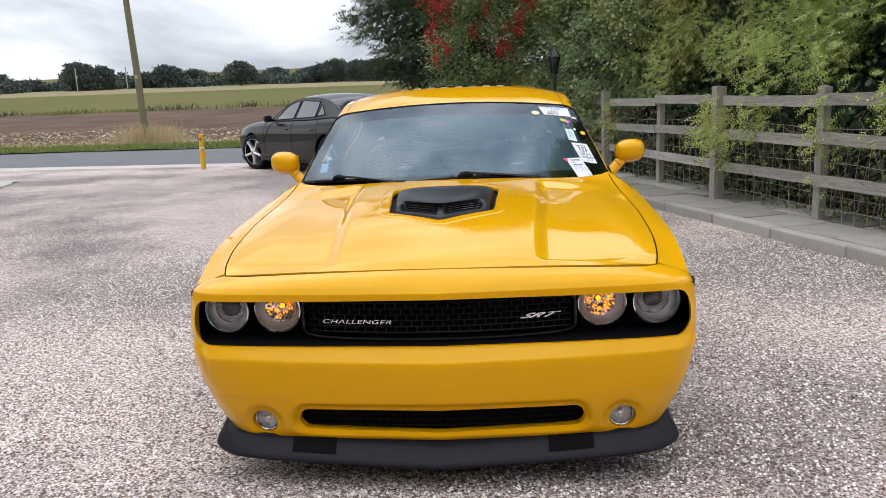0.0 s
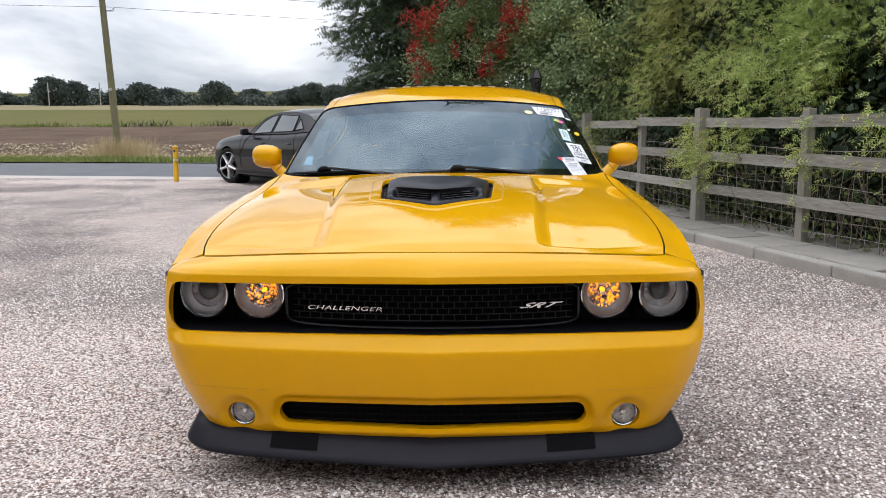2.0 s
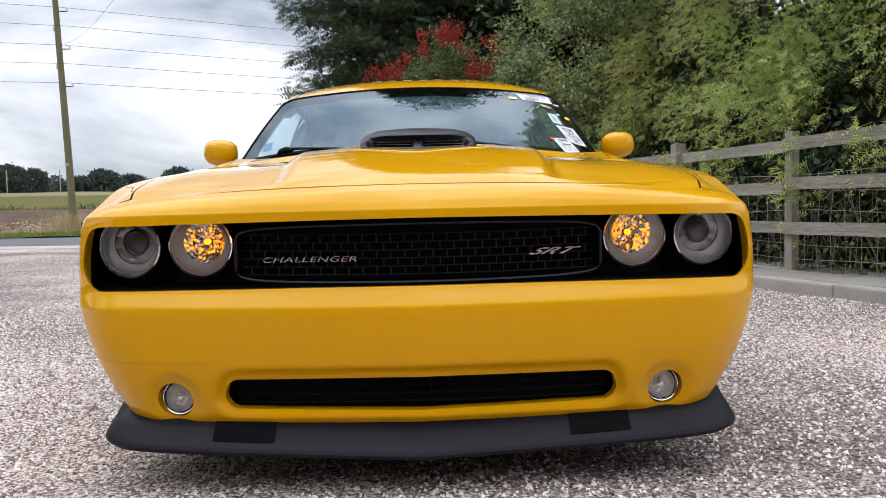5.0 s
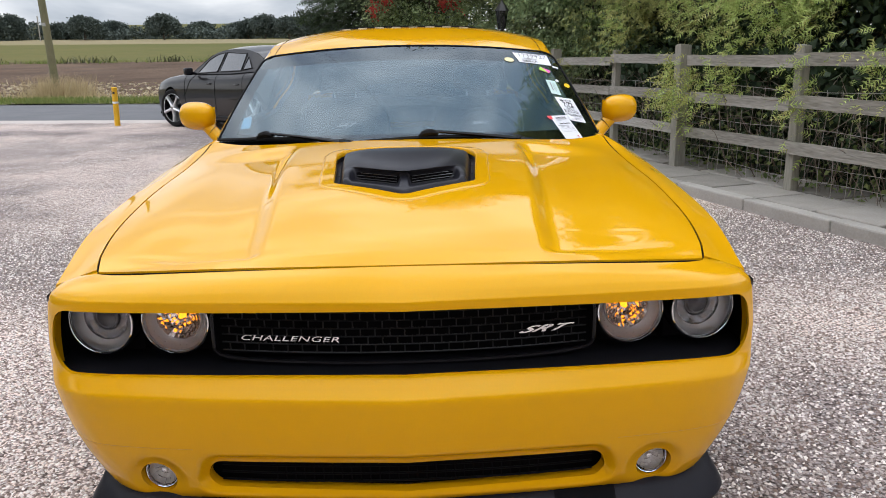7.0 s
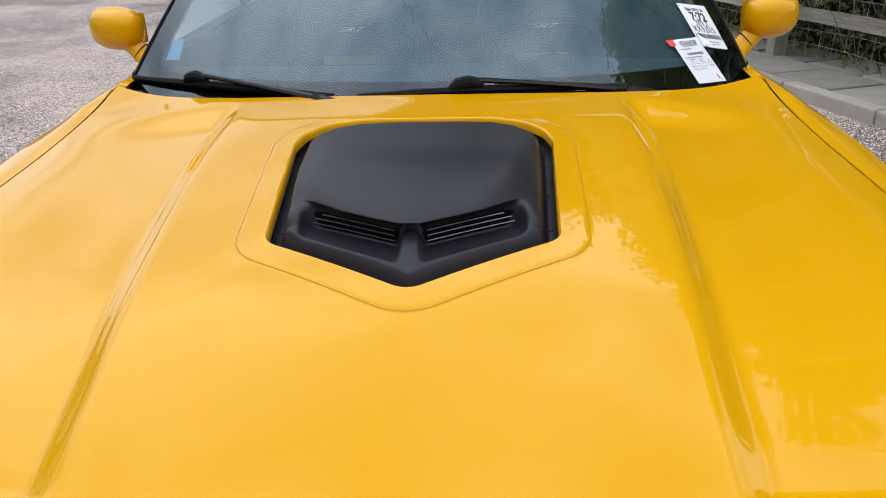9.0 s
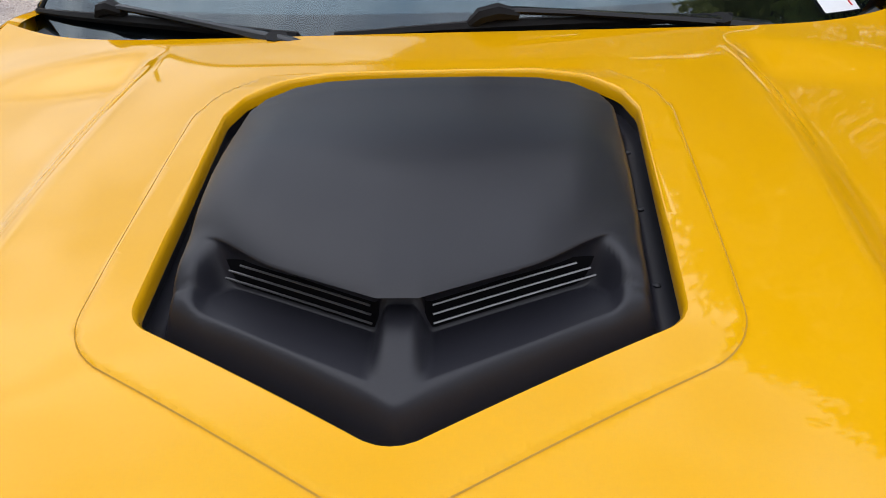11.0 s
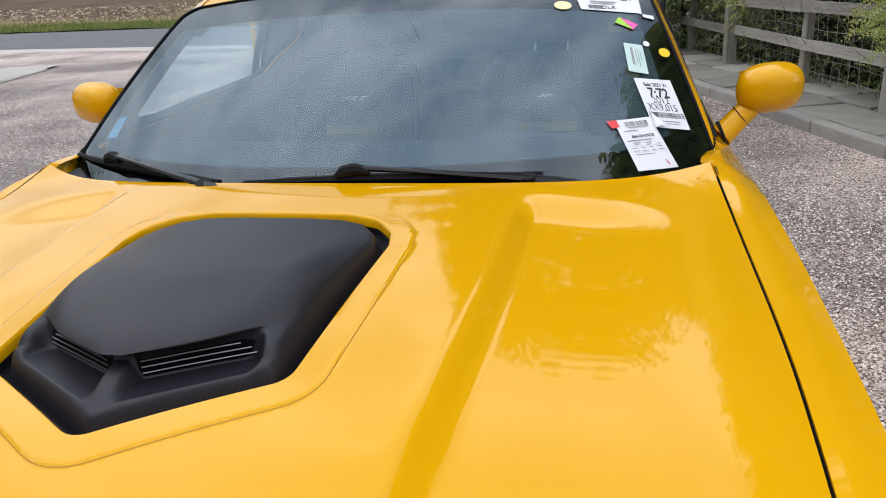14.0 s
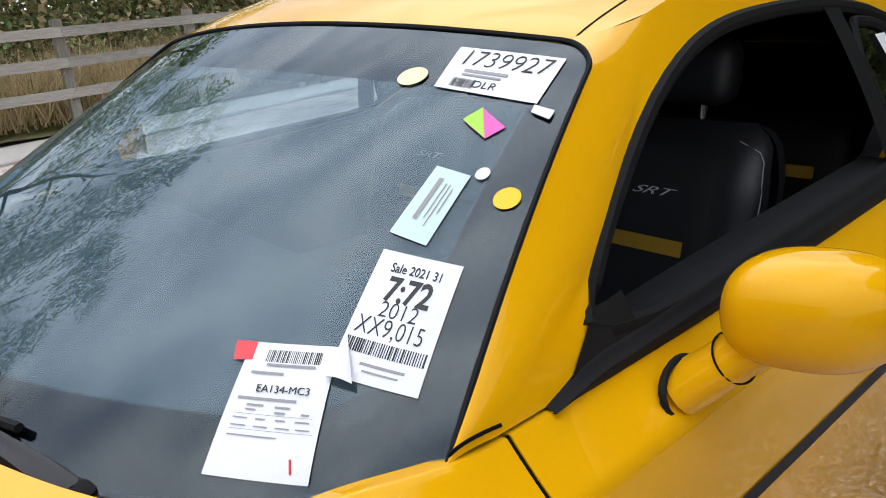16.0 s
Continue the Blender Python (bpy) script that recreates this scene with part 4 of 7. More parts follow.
# ---- body sides: sections from the shoulder down to the sill
SECT = [
    (0.187, [(0.777, 0.764), (0.833, 0.750), (0.879, 0.722), (0.905, 0.68), (0.918, 0.60), (0.916, 0.50), (0.890, 0.38), (0.842, 0.27), (0.785, 0.19)]),
    (0.45, [(0.818, 0.824), (0.852, 0.822), (0.890, 0.802), (0.920, 0.755), (0.936, 0.66), (0.945, 0.52), (0.928, 0.38), (0.890, 0.27), (0.850, 0.19)]),
    (0.95, [(0.827, 0.880), (0.864, 0.876), (0.900, 0.853), (0.928, 0.80), (0.940, 0.70), (0.940, 0.55), (0.925, 0.38), (0.905, 0.27), (0.885, 0.19)]),
    (1.45, [(0.804, 0.957), (0.850, 0.935), (0.895, 0.89), (0.925, 0.82), (0.937, 0.70), (0.935, 0.55), (0.920, 0.38), (0.900, 0.27), (0.880, 0.19)]),
    (1.66, [(0.842, 0.945), (0.870, 0.918), (0.900, 0.875), (0.925, 0.815), (0.936, 0.70), (0.932, 0.55), (0.917, 0.38), (0.900, 0.27), (0.880, 0.19)]),
    (2.9, [(0.845, 0.965), (0.875, 0.935), (0.905, 0.885), (0.930, 0.82), (0.938, 0.70), (0.932, 0.55), (0.915, 0.38), (0.900, 0.27), (0.880, 0.19)]),
    (3.5, [(0.835, 0.99), (0.870, 0.965), (0.900, 0.92), (0.925, 0.85), (0.930, 0.72), (0.925, 0.55), (0.905, 0.38), (0.880, 0.27), (0.860, 0.19)]),
    (3.95, [(0.800, 1.02), (0.848, 1.0), (0.880, 0.95), (0.907, 0.87), (0.915, 0.74), (0.905, 0.57), (0.885, 0.4), (0.860, 0.28), (0.840, 0.2)]),
    (4.6, [(0.760, 1.03), (0.797, 1.01), (0.820, 0.96), (0.850, 0.88), (0.860, 0.75), (0.850, 0.58), (0.830, 0.42), (0.805, 0.3), (0.785, 0.24)]),
    (4.97, [(0.720, 1.02), (0.755, 1.0), (0.770, 0.95), (0.795, 0.88), (0.800, 0.76), (0.795, 0.6), (0.780, 0.44), (0.760, 0.33), (0.740, 0.28)]),
]


def side_pt(y, p, sx=1):
    """The body side at y, p from 0 (shoulder) to 1 (sill)."""
    pts = [(i / 8, lerp_keys([(s[0], s[1][i][0]) for s in SECT], y), lerp_keys([(s[0], s[1][i][1]) for s in SECT], y)) for i in range(9)]
    if y < 1.5:
        k = step(1.5, 1.42, y)
        hx, hz = lerp_keys(HOOD_X, y) + 0.0015, lerp_keys(HOOD_E, y)
        pts[0] = (0.0, pts[0][1] + (hx - pts[0][1]) * k, pts[0][2] + (hz - pts[0][2]) * k)
        pts[1] = (0.125, max(pts[1][1], pts[0][1] + 0.03), min(pts[1][2], pts[0][2] - 0.002))
    # a firm crease runs along the shoulder
    pts[2] = (pts[2][0], pts[2][1] + 0.009, pts[2][2] + 0.009)
    part_of = pts[:3] if p <= 0.25 else pts[2:]
    x = lerp_keys([(a, b) for a, b, _ in part_of], p)
    z = lerp_keys([(a, c) for a, _, c in part_of], p)
    return (sx * x, y, z)


AXLE_F, AXLE_R, WHEEL_Z, ARCH = 0.975, 3.92, 0.352, 0.392


def arch_sdf(co, ya):
    return math.hypot(co.y - ya, co.z - WHEEL_Z) - ARCH


def side_panel(name, y0, y1, nu, nv, label, arch=None, sx=1):
    bm = surface(lambda u, v: side_pt(y0 + (y1 - y0) * u, v, sx), nu, nv)
    edges = [e for e in bm.edges if len(e.link_faces) == 1]
    if arch:
        rim = cut(bm, lambda co: arch_sdf(co, arch))
        flange(bm, rim, [(-0.004 * sx, 0, 0), (-0.05 * sx, 0, 0)])
        edges = [e for e in edges if e.is_valid and len(e.link_faces) == 1]
    
    def top(c):
        return c.y < 1.46 and c.z > lerp_keys(HOOD_E, c.y) - 0.03 and abs(c.x) < lerp_keys(HOOD_X, c.y) + 0.012
    flange(bm, edges, [lambda c: (0, 0, -0.004) if top(c) else (-0.004 * sx, 0, 0), lambda c: (0, 0, -0.018) if top(c) else (-0.02 * sx, 0, -0.004)])
    return part(name, bm, M_YELLOW, car, label, smooth=40)


for sx in (1, -1):
    side_panel("front_wing", 0.1905, 1.680, 70, 40, "glossy yellow front wing", AXLE_F, sx)
    side_panel("rear_quarter", 3.012, 4.96, 70, 36, "glossy yellow rear quarter panel", AXLE_R, sx)
    door = side_panel("door", 1.686, 3.005, 50, 36, "yellow door with black stripe", None, sx)
    for y in (1.683, 3.0085):
        part("door_gap", tube([Vector(side_pt(y, i / 24, sx)) + Vector((-sx * 0.0045, 0, 0)) for i in range(25)], 0.0026, 5), M_VOID, car, "dark door shut line")
    hp = [Vector(side_pt(2.72 + 0.17 * i / 8, 0.38 + 0.02 * math.sin(math.pi * i / 8), sx)) + Vector((sx * 0.008 * math.sin(math.pi * min(max(i / 8, 0.08), 0.92)), 0, 0.002)) for i in range(9)]
    part("door_handle", tube(hp, 0.009, 8, flat=1.3, taper=[0.5, 0.8, 1, 1, 1, 1, 1, 0.8, 0.5]), M_YELLOW, door, "yellow pull handle")
    # black stripe low on the door and wings
    for (a, b, host) in ((1.695, 3.0, door),):
        bm = surface(lambda u, v: Vector(side_pt(a + (b - a) * u, 0.464 + 0.022 * v, sx)) + Vector((sx * 0.0015, 0, 0)), 30, 3)
        part("side_stripe", bm, M_SPLIT, host, "dark grey side stripe")
    bm = surface(lambda u, v: (sx * (0.86 - 0.05 * v), 0.3 + 4.4 * u, 0.2 - 0.03 * v), 4, 2)
    part("sill", bm, M_BLACKPL, car)

# ---- windshield
def glass(u, v, lift=0.0):
    a = abs(u)
    base = Vector((0.80 * u, 1.20 + 0.36 * a ** 2.2, 0.945 - 0.02 * a * a))
    top = Vector((0.66 * u, 1.995 + 0.055 * a * a, 1.334 - 0.04 * a * a))
    p = base * (1 - v) + top * v
    return p + Vector((0, -0.5, 0.85)) * (0.015 * 4 * v * (1 - v) + lift)


def glass_edge(v):
    """How far out the pane reaches at v: its top corners are rounded."""
    s = min(max((v - 0.91) / 0.09, 0.0), 1.0)
    return 1.034 + 0.008 * (1 - v) - 0.085 * (1 - math.sqrt(1 - s * s))


windshield = part("windshield", surface(lambda u, v: glass((2 * u - 1) * glass_edge(-0.04 + 1.04 * v ** 0.8), -0.04 + 1.04 * v ** 0.8), 44, 44), M_WINDSHIELD, car, "tinted windshield with papers stuck on it")
windshield.visible_shadow = False


def border(name, f, nu, nv, mat, label=""):
    ob = part(name, surface(f, nu, nv), mat, windshield, label)
    return ob


border("shade_band", lambda u, v: glass((2 * u - 1) * glass_edge(0.825 + 0.175 * v), 0.825 + 0.175 * v, -0.003), 40, 16, M_SHADEBAND, "dark tinted band along the top").visible_shadow = False
def film(u, v):
    """The hazed inside of the pane, within its black border."""
    s = max(1 - v / 0.16, 0.0)
    return glass((2 * u - 1) * (0.955 - 0.13 * (1 - math.sqrt(1 - s * s))), 0.110 + 0.715 * v, -0.0035)


border("haze_film", film, 40, 40, M_HAZE, "faint bluish haze film inside the glass, imitating veiling glare").visible_shadow = False
border("lower_edge", lambda u, v: glass((2 * u - 1) * 1.02, -0.05 + 0.165 * v, -0.005), 40, 4, M_VOID, "black printed border")
for sx in (-1, 1):
    border("side_edge", lambda u, v: glass(sx * (0.950 * (1 - u) + glass_edge(v) * u), v, -0.004), 3, 40, M_VOID, "black printed border")
bm = tube([glass((-1 + i / 20) * glass_edge(1.0), 1.0, 0.001) for i in range(41)], 0.004, 6)
part("top_seal", bm, M_RUBBER, windshield, "black rubber seal")
for sx in (-1, 1):
    part("side_seal", tube([glass(sx * glass_edge(1 - (1 - i / 60) ** 1.5), 1 - (1 - i / 60) ** 1.5, 0.001) for i in range(61)], 0.004, 6), M_RUBBER, windshield, "black rubber seal")

# ---- roof, pillars and side windows
ROOF_Z = [(1.88, 1.28), (2.0, 1.334), (2.12, 1.380), (2.3, 1.423), (2.5, 1.441), (2.7, 1.446), (3.0, 1.436), (3.3, 1.405), (3.6, 1.335), (4.1, 1.12)]
RAIL_X = [(1.88, 0.695), (2.05, 0.686), (2.3, 0.672), (3.0, 0.648), (3.6, 0.625), (4.1, 0.65)]


def roof_pt(x01, y):
    """x01 from -1 to 1 across the roof."""
    a = abs(x01)
    return Vector((x01 * lerp_keys(RAIL_X, y), y, lerp_keys(ROOF_Z, y) - 0.070 * a ** 2.6))


def roof_grid(u, v):
    q = 2 * u - 1
    y0 = 2.0 + 0.05 * q * q + 0.116 * (max(abs(q) - 0.915, 0.0) / 0.085) ** 2
    y = y0 + (3.32 - y0) * v
    return roof_pt(q, y)


bm = surface(roof_grid, 60, 44)
rim = cut(bm, lambda co: poly_sdf((co.x, co.y), [(-0.33, 2.46), (0.33, 2.46), (0.33, 2.82), (-0.33, 2.82)], 0.05))
flange(bm, rim, [(0, 0, -0.004), (0, 0, -0.03)])
edge = [e for e in bm.edges if len(e.link_faces) == 1 and e.verts[0].co.y < 2.055 and e.verts[1].co.y < 2.055]
flange(bm, edge, [(0, 0.0, -0.006), (0, 0.004, -0.016)])
roof = part("roof", bm, M_YELLOW, car, "yellow roof with dark sunroof")
part("sunroof_pane", surface(lambda u, v: roof_pt(0, 2.18) * 0 + Vector(((2 * u - 1) * 0.405, 2.40 + 0.48 * v, lerp_keys(ROOF_Z, 2.40 + 0.48 * v) - 0.010 - 0.02 * (2 * u - 1) ** 2)), 14, 10), M_GLOSSB, roof, "black glass sunroof")
M_TANTRIM = material("tan_roof_trim", (0.30, 0.25, 0.15), 0.6, second=(0.38, 0.32, 0.20), scale=20, fine=120)


def lip_pt(x, up, back=0.0):
    """On the front lip of the sunroof opening."""
    y = 2.335 + 0.05 * (x / 0.36) ** 2 + back
    return roof_pt(x / lerp_keys(RAIL_X, y), y) + Vector((0, 0, up))


for sx in (-1, 1):
    part("roof_joint", tube([roof_pt(sx * 0.93, 2.045 + 1.25 * i / 30) + Vector((0, 0, 0.0004)) for i in range(31)], 0.0016, 4), M_VOID, roof)
deflector = part("wind_deflector", surface(lambda u, v: lip_pt(-0.385 + 0.77 * u, 0.001 + 0.007 * v * min(1.0, 9 * min(u, 1 - u)), 0.010 * v), 40, 3), M_VOID, roof, "black sunroof wind deflector")
for i in range(8):
    a = -0.345 + 0.69 * i / 8
    part("deflector_tab", surface(lambda u, v: lip_pt(a + 0.046 * u, 0.0012 + 0.0030 * v, -0.003 + 0.005 * v), 4, 2), M_TANTRIM, deflector, "tan tab of the deflector")


def belt(y):
    p = side_pt(y, 0.0)
    return Vector((p[0] - 0.006, y, p[2] + 0.004))


def rail(y):
    return roof_pt(1.0, y)


def side_glass_pt(y, k):
    """Side of the cabin: k 0 at the belt, 1 at the roof rail."""
    a, b = belt(y), rail(y)
    p = a * (1 - k) + b * k
    p.x += 0.030 * 4 * k * (1 - k) * 0.6
    return p


def front_y(k):
    return 1.668 + 0.51 * k


def cabin(u, v):
    y0, y1 = front_y(v), 4.1 - 0.62 * v
    return side_glass_pt(y0 + (y1 - y0) * u, v)


def pillar_and_side(u, v):
    """The windscreen pillar, rounding from the glass edge into the side of the cabin."""
    if u >= 16 / 126:
        return cabin((u * 126 - 16) / 110, v)
    s = u * 126 / 16
    e = glass(glass_edge(v), v, 0.003)
    o = side_glass_pt(front_y(v), v)
    mid = side_glass_pt(front_y(v) - 0.075 + 0.010 * v, v) + Vector((0.013, -0.005, 0.003)) * step(0.0, 0.55, v) * step(1.0, 0.65, v)
    return e * (1 - s) ** 2 + mid * 2 * s * (1 - s) + o * s * s


WIN = [(1.830, 0.09), (2.76, 0.10), (2.86, 0.24), (3.10, 0.40), (3.05, 0.55), (2.95, 0.68), (2.76, 0.745), (2.57, 0.772), (2.40, 0.782), (2.29, 0.778), (2.20, 0.752), (2.105, 0.685), (2.018, 0.58), (1.920, 0.40)]
WIN = rounded(WIN, 2)
QWIN = [(2.82, 0.16), (2.86, 0.25), (3.06, 0.40), (3.02, 0.53), (2.92, 0.65), (2.78, 0.68)]
QWIN = rounded(QWIN, 1)


def yk(co):
    """Back from a point of the cabin side to (y, k)."""
    a, b = belt(co.y), rail(co.y)
    return co.y, (co.z - a.z) / (b.z - a.z)


for sx in (1, -1):
    bm = surface(pillar_and_side, 126, 64)
    r1 = cut(bm, lambda co: poly_sdf((yk(co)[0], yk(co)[1] * 0.42), [(a, b * 0.42) for a, b in WIN], 0.022))
    flange(bm, r1, [(-0.004, 0, 0), (-0.03, 0, 0)])
    if sx < 0:
        bmesh.ops.scale(bm, vec=(-1, 1, 1), verts=bm.verts)
    lin = bm.copy()
    bmesh.ops.delete(lin, geom=[f for f in lin.faces if f.calc_center_median().y < 2.1], context="FACES")
    for v in lin.verts:
        v.co.x -= sx * 0.034
    part("cabin_lining", lin, M_LEATHER, car, "dark inner lining round the windows")
    side = part("cabin_side", bm, M_YELLOW, car, "yellow windscreen pillar, window surround and rear pillar", smooth=50)
    for poly, rad, nm in ((WIN, 0.022, "door_window"), (QWIN, 0.018, "quarter_window")):
        cy, ck = sum(p[0] for p in poly) / len(poly), sum(p[1] for p in poly) / len(poly)
        loop = []
        for i in range(90):
            a = 2 * math.pi * i / 90
            lo, hi = 0.0, 1.5
            for _ in range(20):
                mid = (lo + hi) / 2
                if poly_sdf((cy + mid * math.cos(a), ck * 0.42 + mid * math.sin(a)), [(p, q * 0.42) for p, q in poly], rad) < 0:
                    lo = mid
                else:
                    hi = mid
            loop.append((cy + lo * math.cos(a), (ck * 0.42 + lo * math.sin(a)) / 0.42))
        pts = [side_glass_pt(y, k) for y, k in loop]
        pts = [Vector((sx * (p.x - 0.008), p.y, p.z)) for p in pts]
        part("window_seal", tube(pts, 0.012 if poly is WIN else 0.009, 8, closed=True, flat=1.2), M_RUBBER, side, "black rubber window surround")
        bm = bmesh.new()
        inner = [bm.verts.new((sx * (side_glass_pt(y, k).x - 0.012), y, side_glass_pt(y, k).z)) for y, k in loop]
        bm.faces.new(inner)
        if nm == "quarter_window":
            part(nm, bm, M_SIDEGLASS, side, "dark quarter glass").visible_shadow = False
        else:
            bm.free()
    part("pillar_seam", tube([(lambda p: (sx * (p.x + 0.0008), p.y, p.z + 0.0008))(pillar_and_side(16 / 126 * (0.02 + 0.96 * i / 14), 0.055 - 0.025 * i / 14)) for i in range(15)], 0.0022, 5), M_VOID, side)
    # black centre pillar and belt strip
    def mid_pillar(u, v):
        k = 0.06 + 0.75 * v
        p = side_glass_pt(2.735 - 0.05 * v + 0.065 * u, k)
        return (sx * (p.x + 0.001), p.y, p.z)
    part("centre_pillar", surface(mid_pillar, 4, 16), M_RUBBER, side, "black centre pillar")

    def belt_strip(u, v):
        y = 1.745 + 1.03 * u
        p = side_glass_pt(y, -0.015 + 0.118 * min(v / 0.85, 1.0) * step(-0.03, 0.10, u))
        return (sx * (p.x + 0.003 + 0.012 * math.sin(math.pi * (0.15 + 0.85 * v)) - 0.006 * step(0.48, 0.52, v) - 0.055 * step(0.82, 1.0, v)), p.y, p.z)
    part("belt_strip", surface(belt_strip, 30, 14), M_RUBBER, side, "thick black rubber belt strip")
    part("mirror_sail", surface(lambda u, v: (lambda p: (sx * (p.x + 0.003), p.y, p.z))(side_glass_pt(1.770 + 0.085 * v + (0.155 - 0.10 * v) * u, -0.012 + 0.285 * v)), 8, 8), M_RUBBER, side, "black corner trim")

    # corner between wing, pillar and glass
    def corner(u, v):
        a = Vector(side_pt(1.40 + 0.265 * u, 0.0)) + Vector((-0.002, 0, -0.001))
        b = glass(0.945 + 0.095 * u, 0.035 * u - 0.05, -0.008) + Vector((0, 0, -0.004))
        p = a * (1 - v) + b * v
        return (sx * p.x, p.y, p.z)
    part("cowl_corner", surface(corner, 12, 8), M_YELLOW, car)

def strip_pt(u, v):
    y = (2.885 + 0.055 * u) * (1 - v) + (2.935 + 0.035 * u) * v
    k = 0.64 * (1 - v) + (0.31 + 0.03 * u) * v
    p = side_glass_pt(y, k)
    return (p.x - 0.006, p.y, p.z)


tagged(part("window_paper", surface(strip_pt, 3, 8), M_PAPER), "narrow white paper strip stuck on the quarter window", "paper")
# cowl under the wipers
part("cowl", surface(lambda u, v: Vector(((2 * u - 1) * 0.80, 1.18 + 0.24 * abs(2 * u - 1) ** 3 + (0.10 + 0.1 * abs(2 * u - 1) ** 2) * v, 0.945 - 0.02 * abs(2 * u - 1) - 0.012 * v)), 40, 4), M_BLACKPL, car, "black plastic cowl")

M_REARGLASS = material("rear_glass", (0.006, 0.007, 0.008), 0.08)
# rear glass, boot and tail
part("rear_window", surface(lambda u, v: Vector(((2 * u - 1) * (0.635 + 0.02 * v), 3.32 + 0.76 * v, lerp_keys(ROOF_Z, 3.32 + 0.76 * v) - 0.070 * abs(2 * u - 1) ** 2.6)), 20, 12), M_REARGLASS, car, "dark rear window")
# added black sheets that block daylight and the boot lid from the cabin
part("rear_window_blocker", surface(lambda u, v: Vector(((2 * u - 1) * (0.66 + 0.03 * v), 3.2 + 0.86 * v, lerp_keys(ROOF_Z, 3.2 + 0.86 * v) - 0.045 - 0.070 * abs(2 * u - 1) ** 2.6)), 16, 12), M_VOID, car)
part("rear_gap_blocker", surface(lambda u, v: (-0.60 + 1.2 * u, 4.045, 0.28 + 0.815 * v), 4, 4), M_VOID, car)
part("boot_lid", surface(lambda u, v: Vector(((2 * u - 1) * side_pt(4.05 + 0.91 * v, 0)[0], 4.05 + 0.91 * v, side_pt(4.05 + 0.91 * v, 0)[2] + 0.06 * (1 - abs(2 * u - 1) ** 3) + 0.02 * v)), 24, 12), M_YELLOW, car, "yellow boot lid")
part("boot_spoiler", surface(lambda u, v: (lambda k: Vector(((2 * u - 1) * 0.74, 4.86 - 0.085 * k * math.cos(2 * math.pi * v) - 0.03 * (2 * u - 1) ** 4, 1.080 - 0.012 * k * math.cos(2 * math.pi * v) + 0.024 * k * math.sin(2 * math.pi * v) - 0.03 * (2 * u - 1) ** 4)))(math.sqrt(max(1 - abs(2 * u - 1) ** 6, 0.0))), 32, 14), M_YELLOW, car, "yellow boot spoiler")
part("rear_bumper", surface(lambda u, v: Vector(((2 * u - 1) * lerp_keys([(0, 0.70), (0.3, 0.80), (0.6, 0.80), (1, 0.745)], v), 4.96 + 0.06 * (1 - (2 * u - 1) ** 4) , 1.06 - 0.80 * v)), 24, 14), M_YELLOW, car, "yellow rear bumper")
part("underbody", box(bmesh.new(), -0.83, 0.83, 0.25, 4.9, 0.16, 0.26), M_VOID, car)
part("inner_body", box(bmesh.new(), -0.70, 0.70, 0.24, 1.3, 0.24, 0.70), M_VOID, car)

# ---- mirrors
for sx in (1, -1):
    def shell(u, v):
        a, b = 2 * math.pi * u, math.pi * v
        ca, sa = math.cos(a), math.sin(a)
        k = (abs(ca) ** 2.6 + abs(sa) ** 2.6) ** (-1 / 2.6)
        r = math.sin(b) ** 0.75
        f = -math.cos(b)
        fy = 0.072 * f if f < 0 else 0.045 * f ** 0.6
        return (sx * 1.010 + 0.088 * ca * k * r, 1.985 + fy + sx * 0.02 * ca * k * r, 1.026 + 0.066 * sa * k * r + 0.004 * ca * sx)
    m = part("door_mirror", surface(shell, 40, 22), M_YELLOW, car, "yellow door mirror on a stalk", smooth=70)
    bm = tube([(sx * 0.885, 1.935, 0.905), (sx * 0.918, 1.950, 0.936), (sx * 0.948, 1.962, 0.966), (sx * 0.978, 1.975, 0.995)], 0.036, 14, flat=0.80, taper=[1.08, 1.0, 0.97, 1.0])
    part("stalk", bm, M_YELLOW, m)
    part("stalk_joint", tube([(sx * (0.938 - 0.020 * math.sin(a)), 1.958 + 0.0365 * math.cos(a), 0.956 + 0.0235 * math.sin(a)) for a in [2 * math.pi * i / 24 for i in range(24)]], 0.0014, 5, closed=True), M_VOID, m)
    part("stalk_gasket", tube([(sx * (0.890 - 0.012 * math.sin(a)), 1.935 + 0.044 * math.cos(a), 0.908 + 0.034 * math.sin(a)) for a in [2 * math.pi * i / 24 for i in range(24)]], 0.005, 6, closed=True), M_RUBBER, m)
    part("mirror_glass", surface(lambda u, v: (sx * 1.010 + (u - 0.5) * 0.145, 2.031, 1.020 + (v - 0.5) * 0.09), 2, 2), M_CHROME, m, "mirror glass")

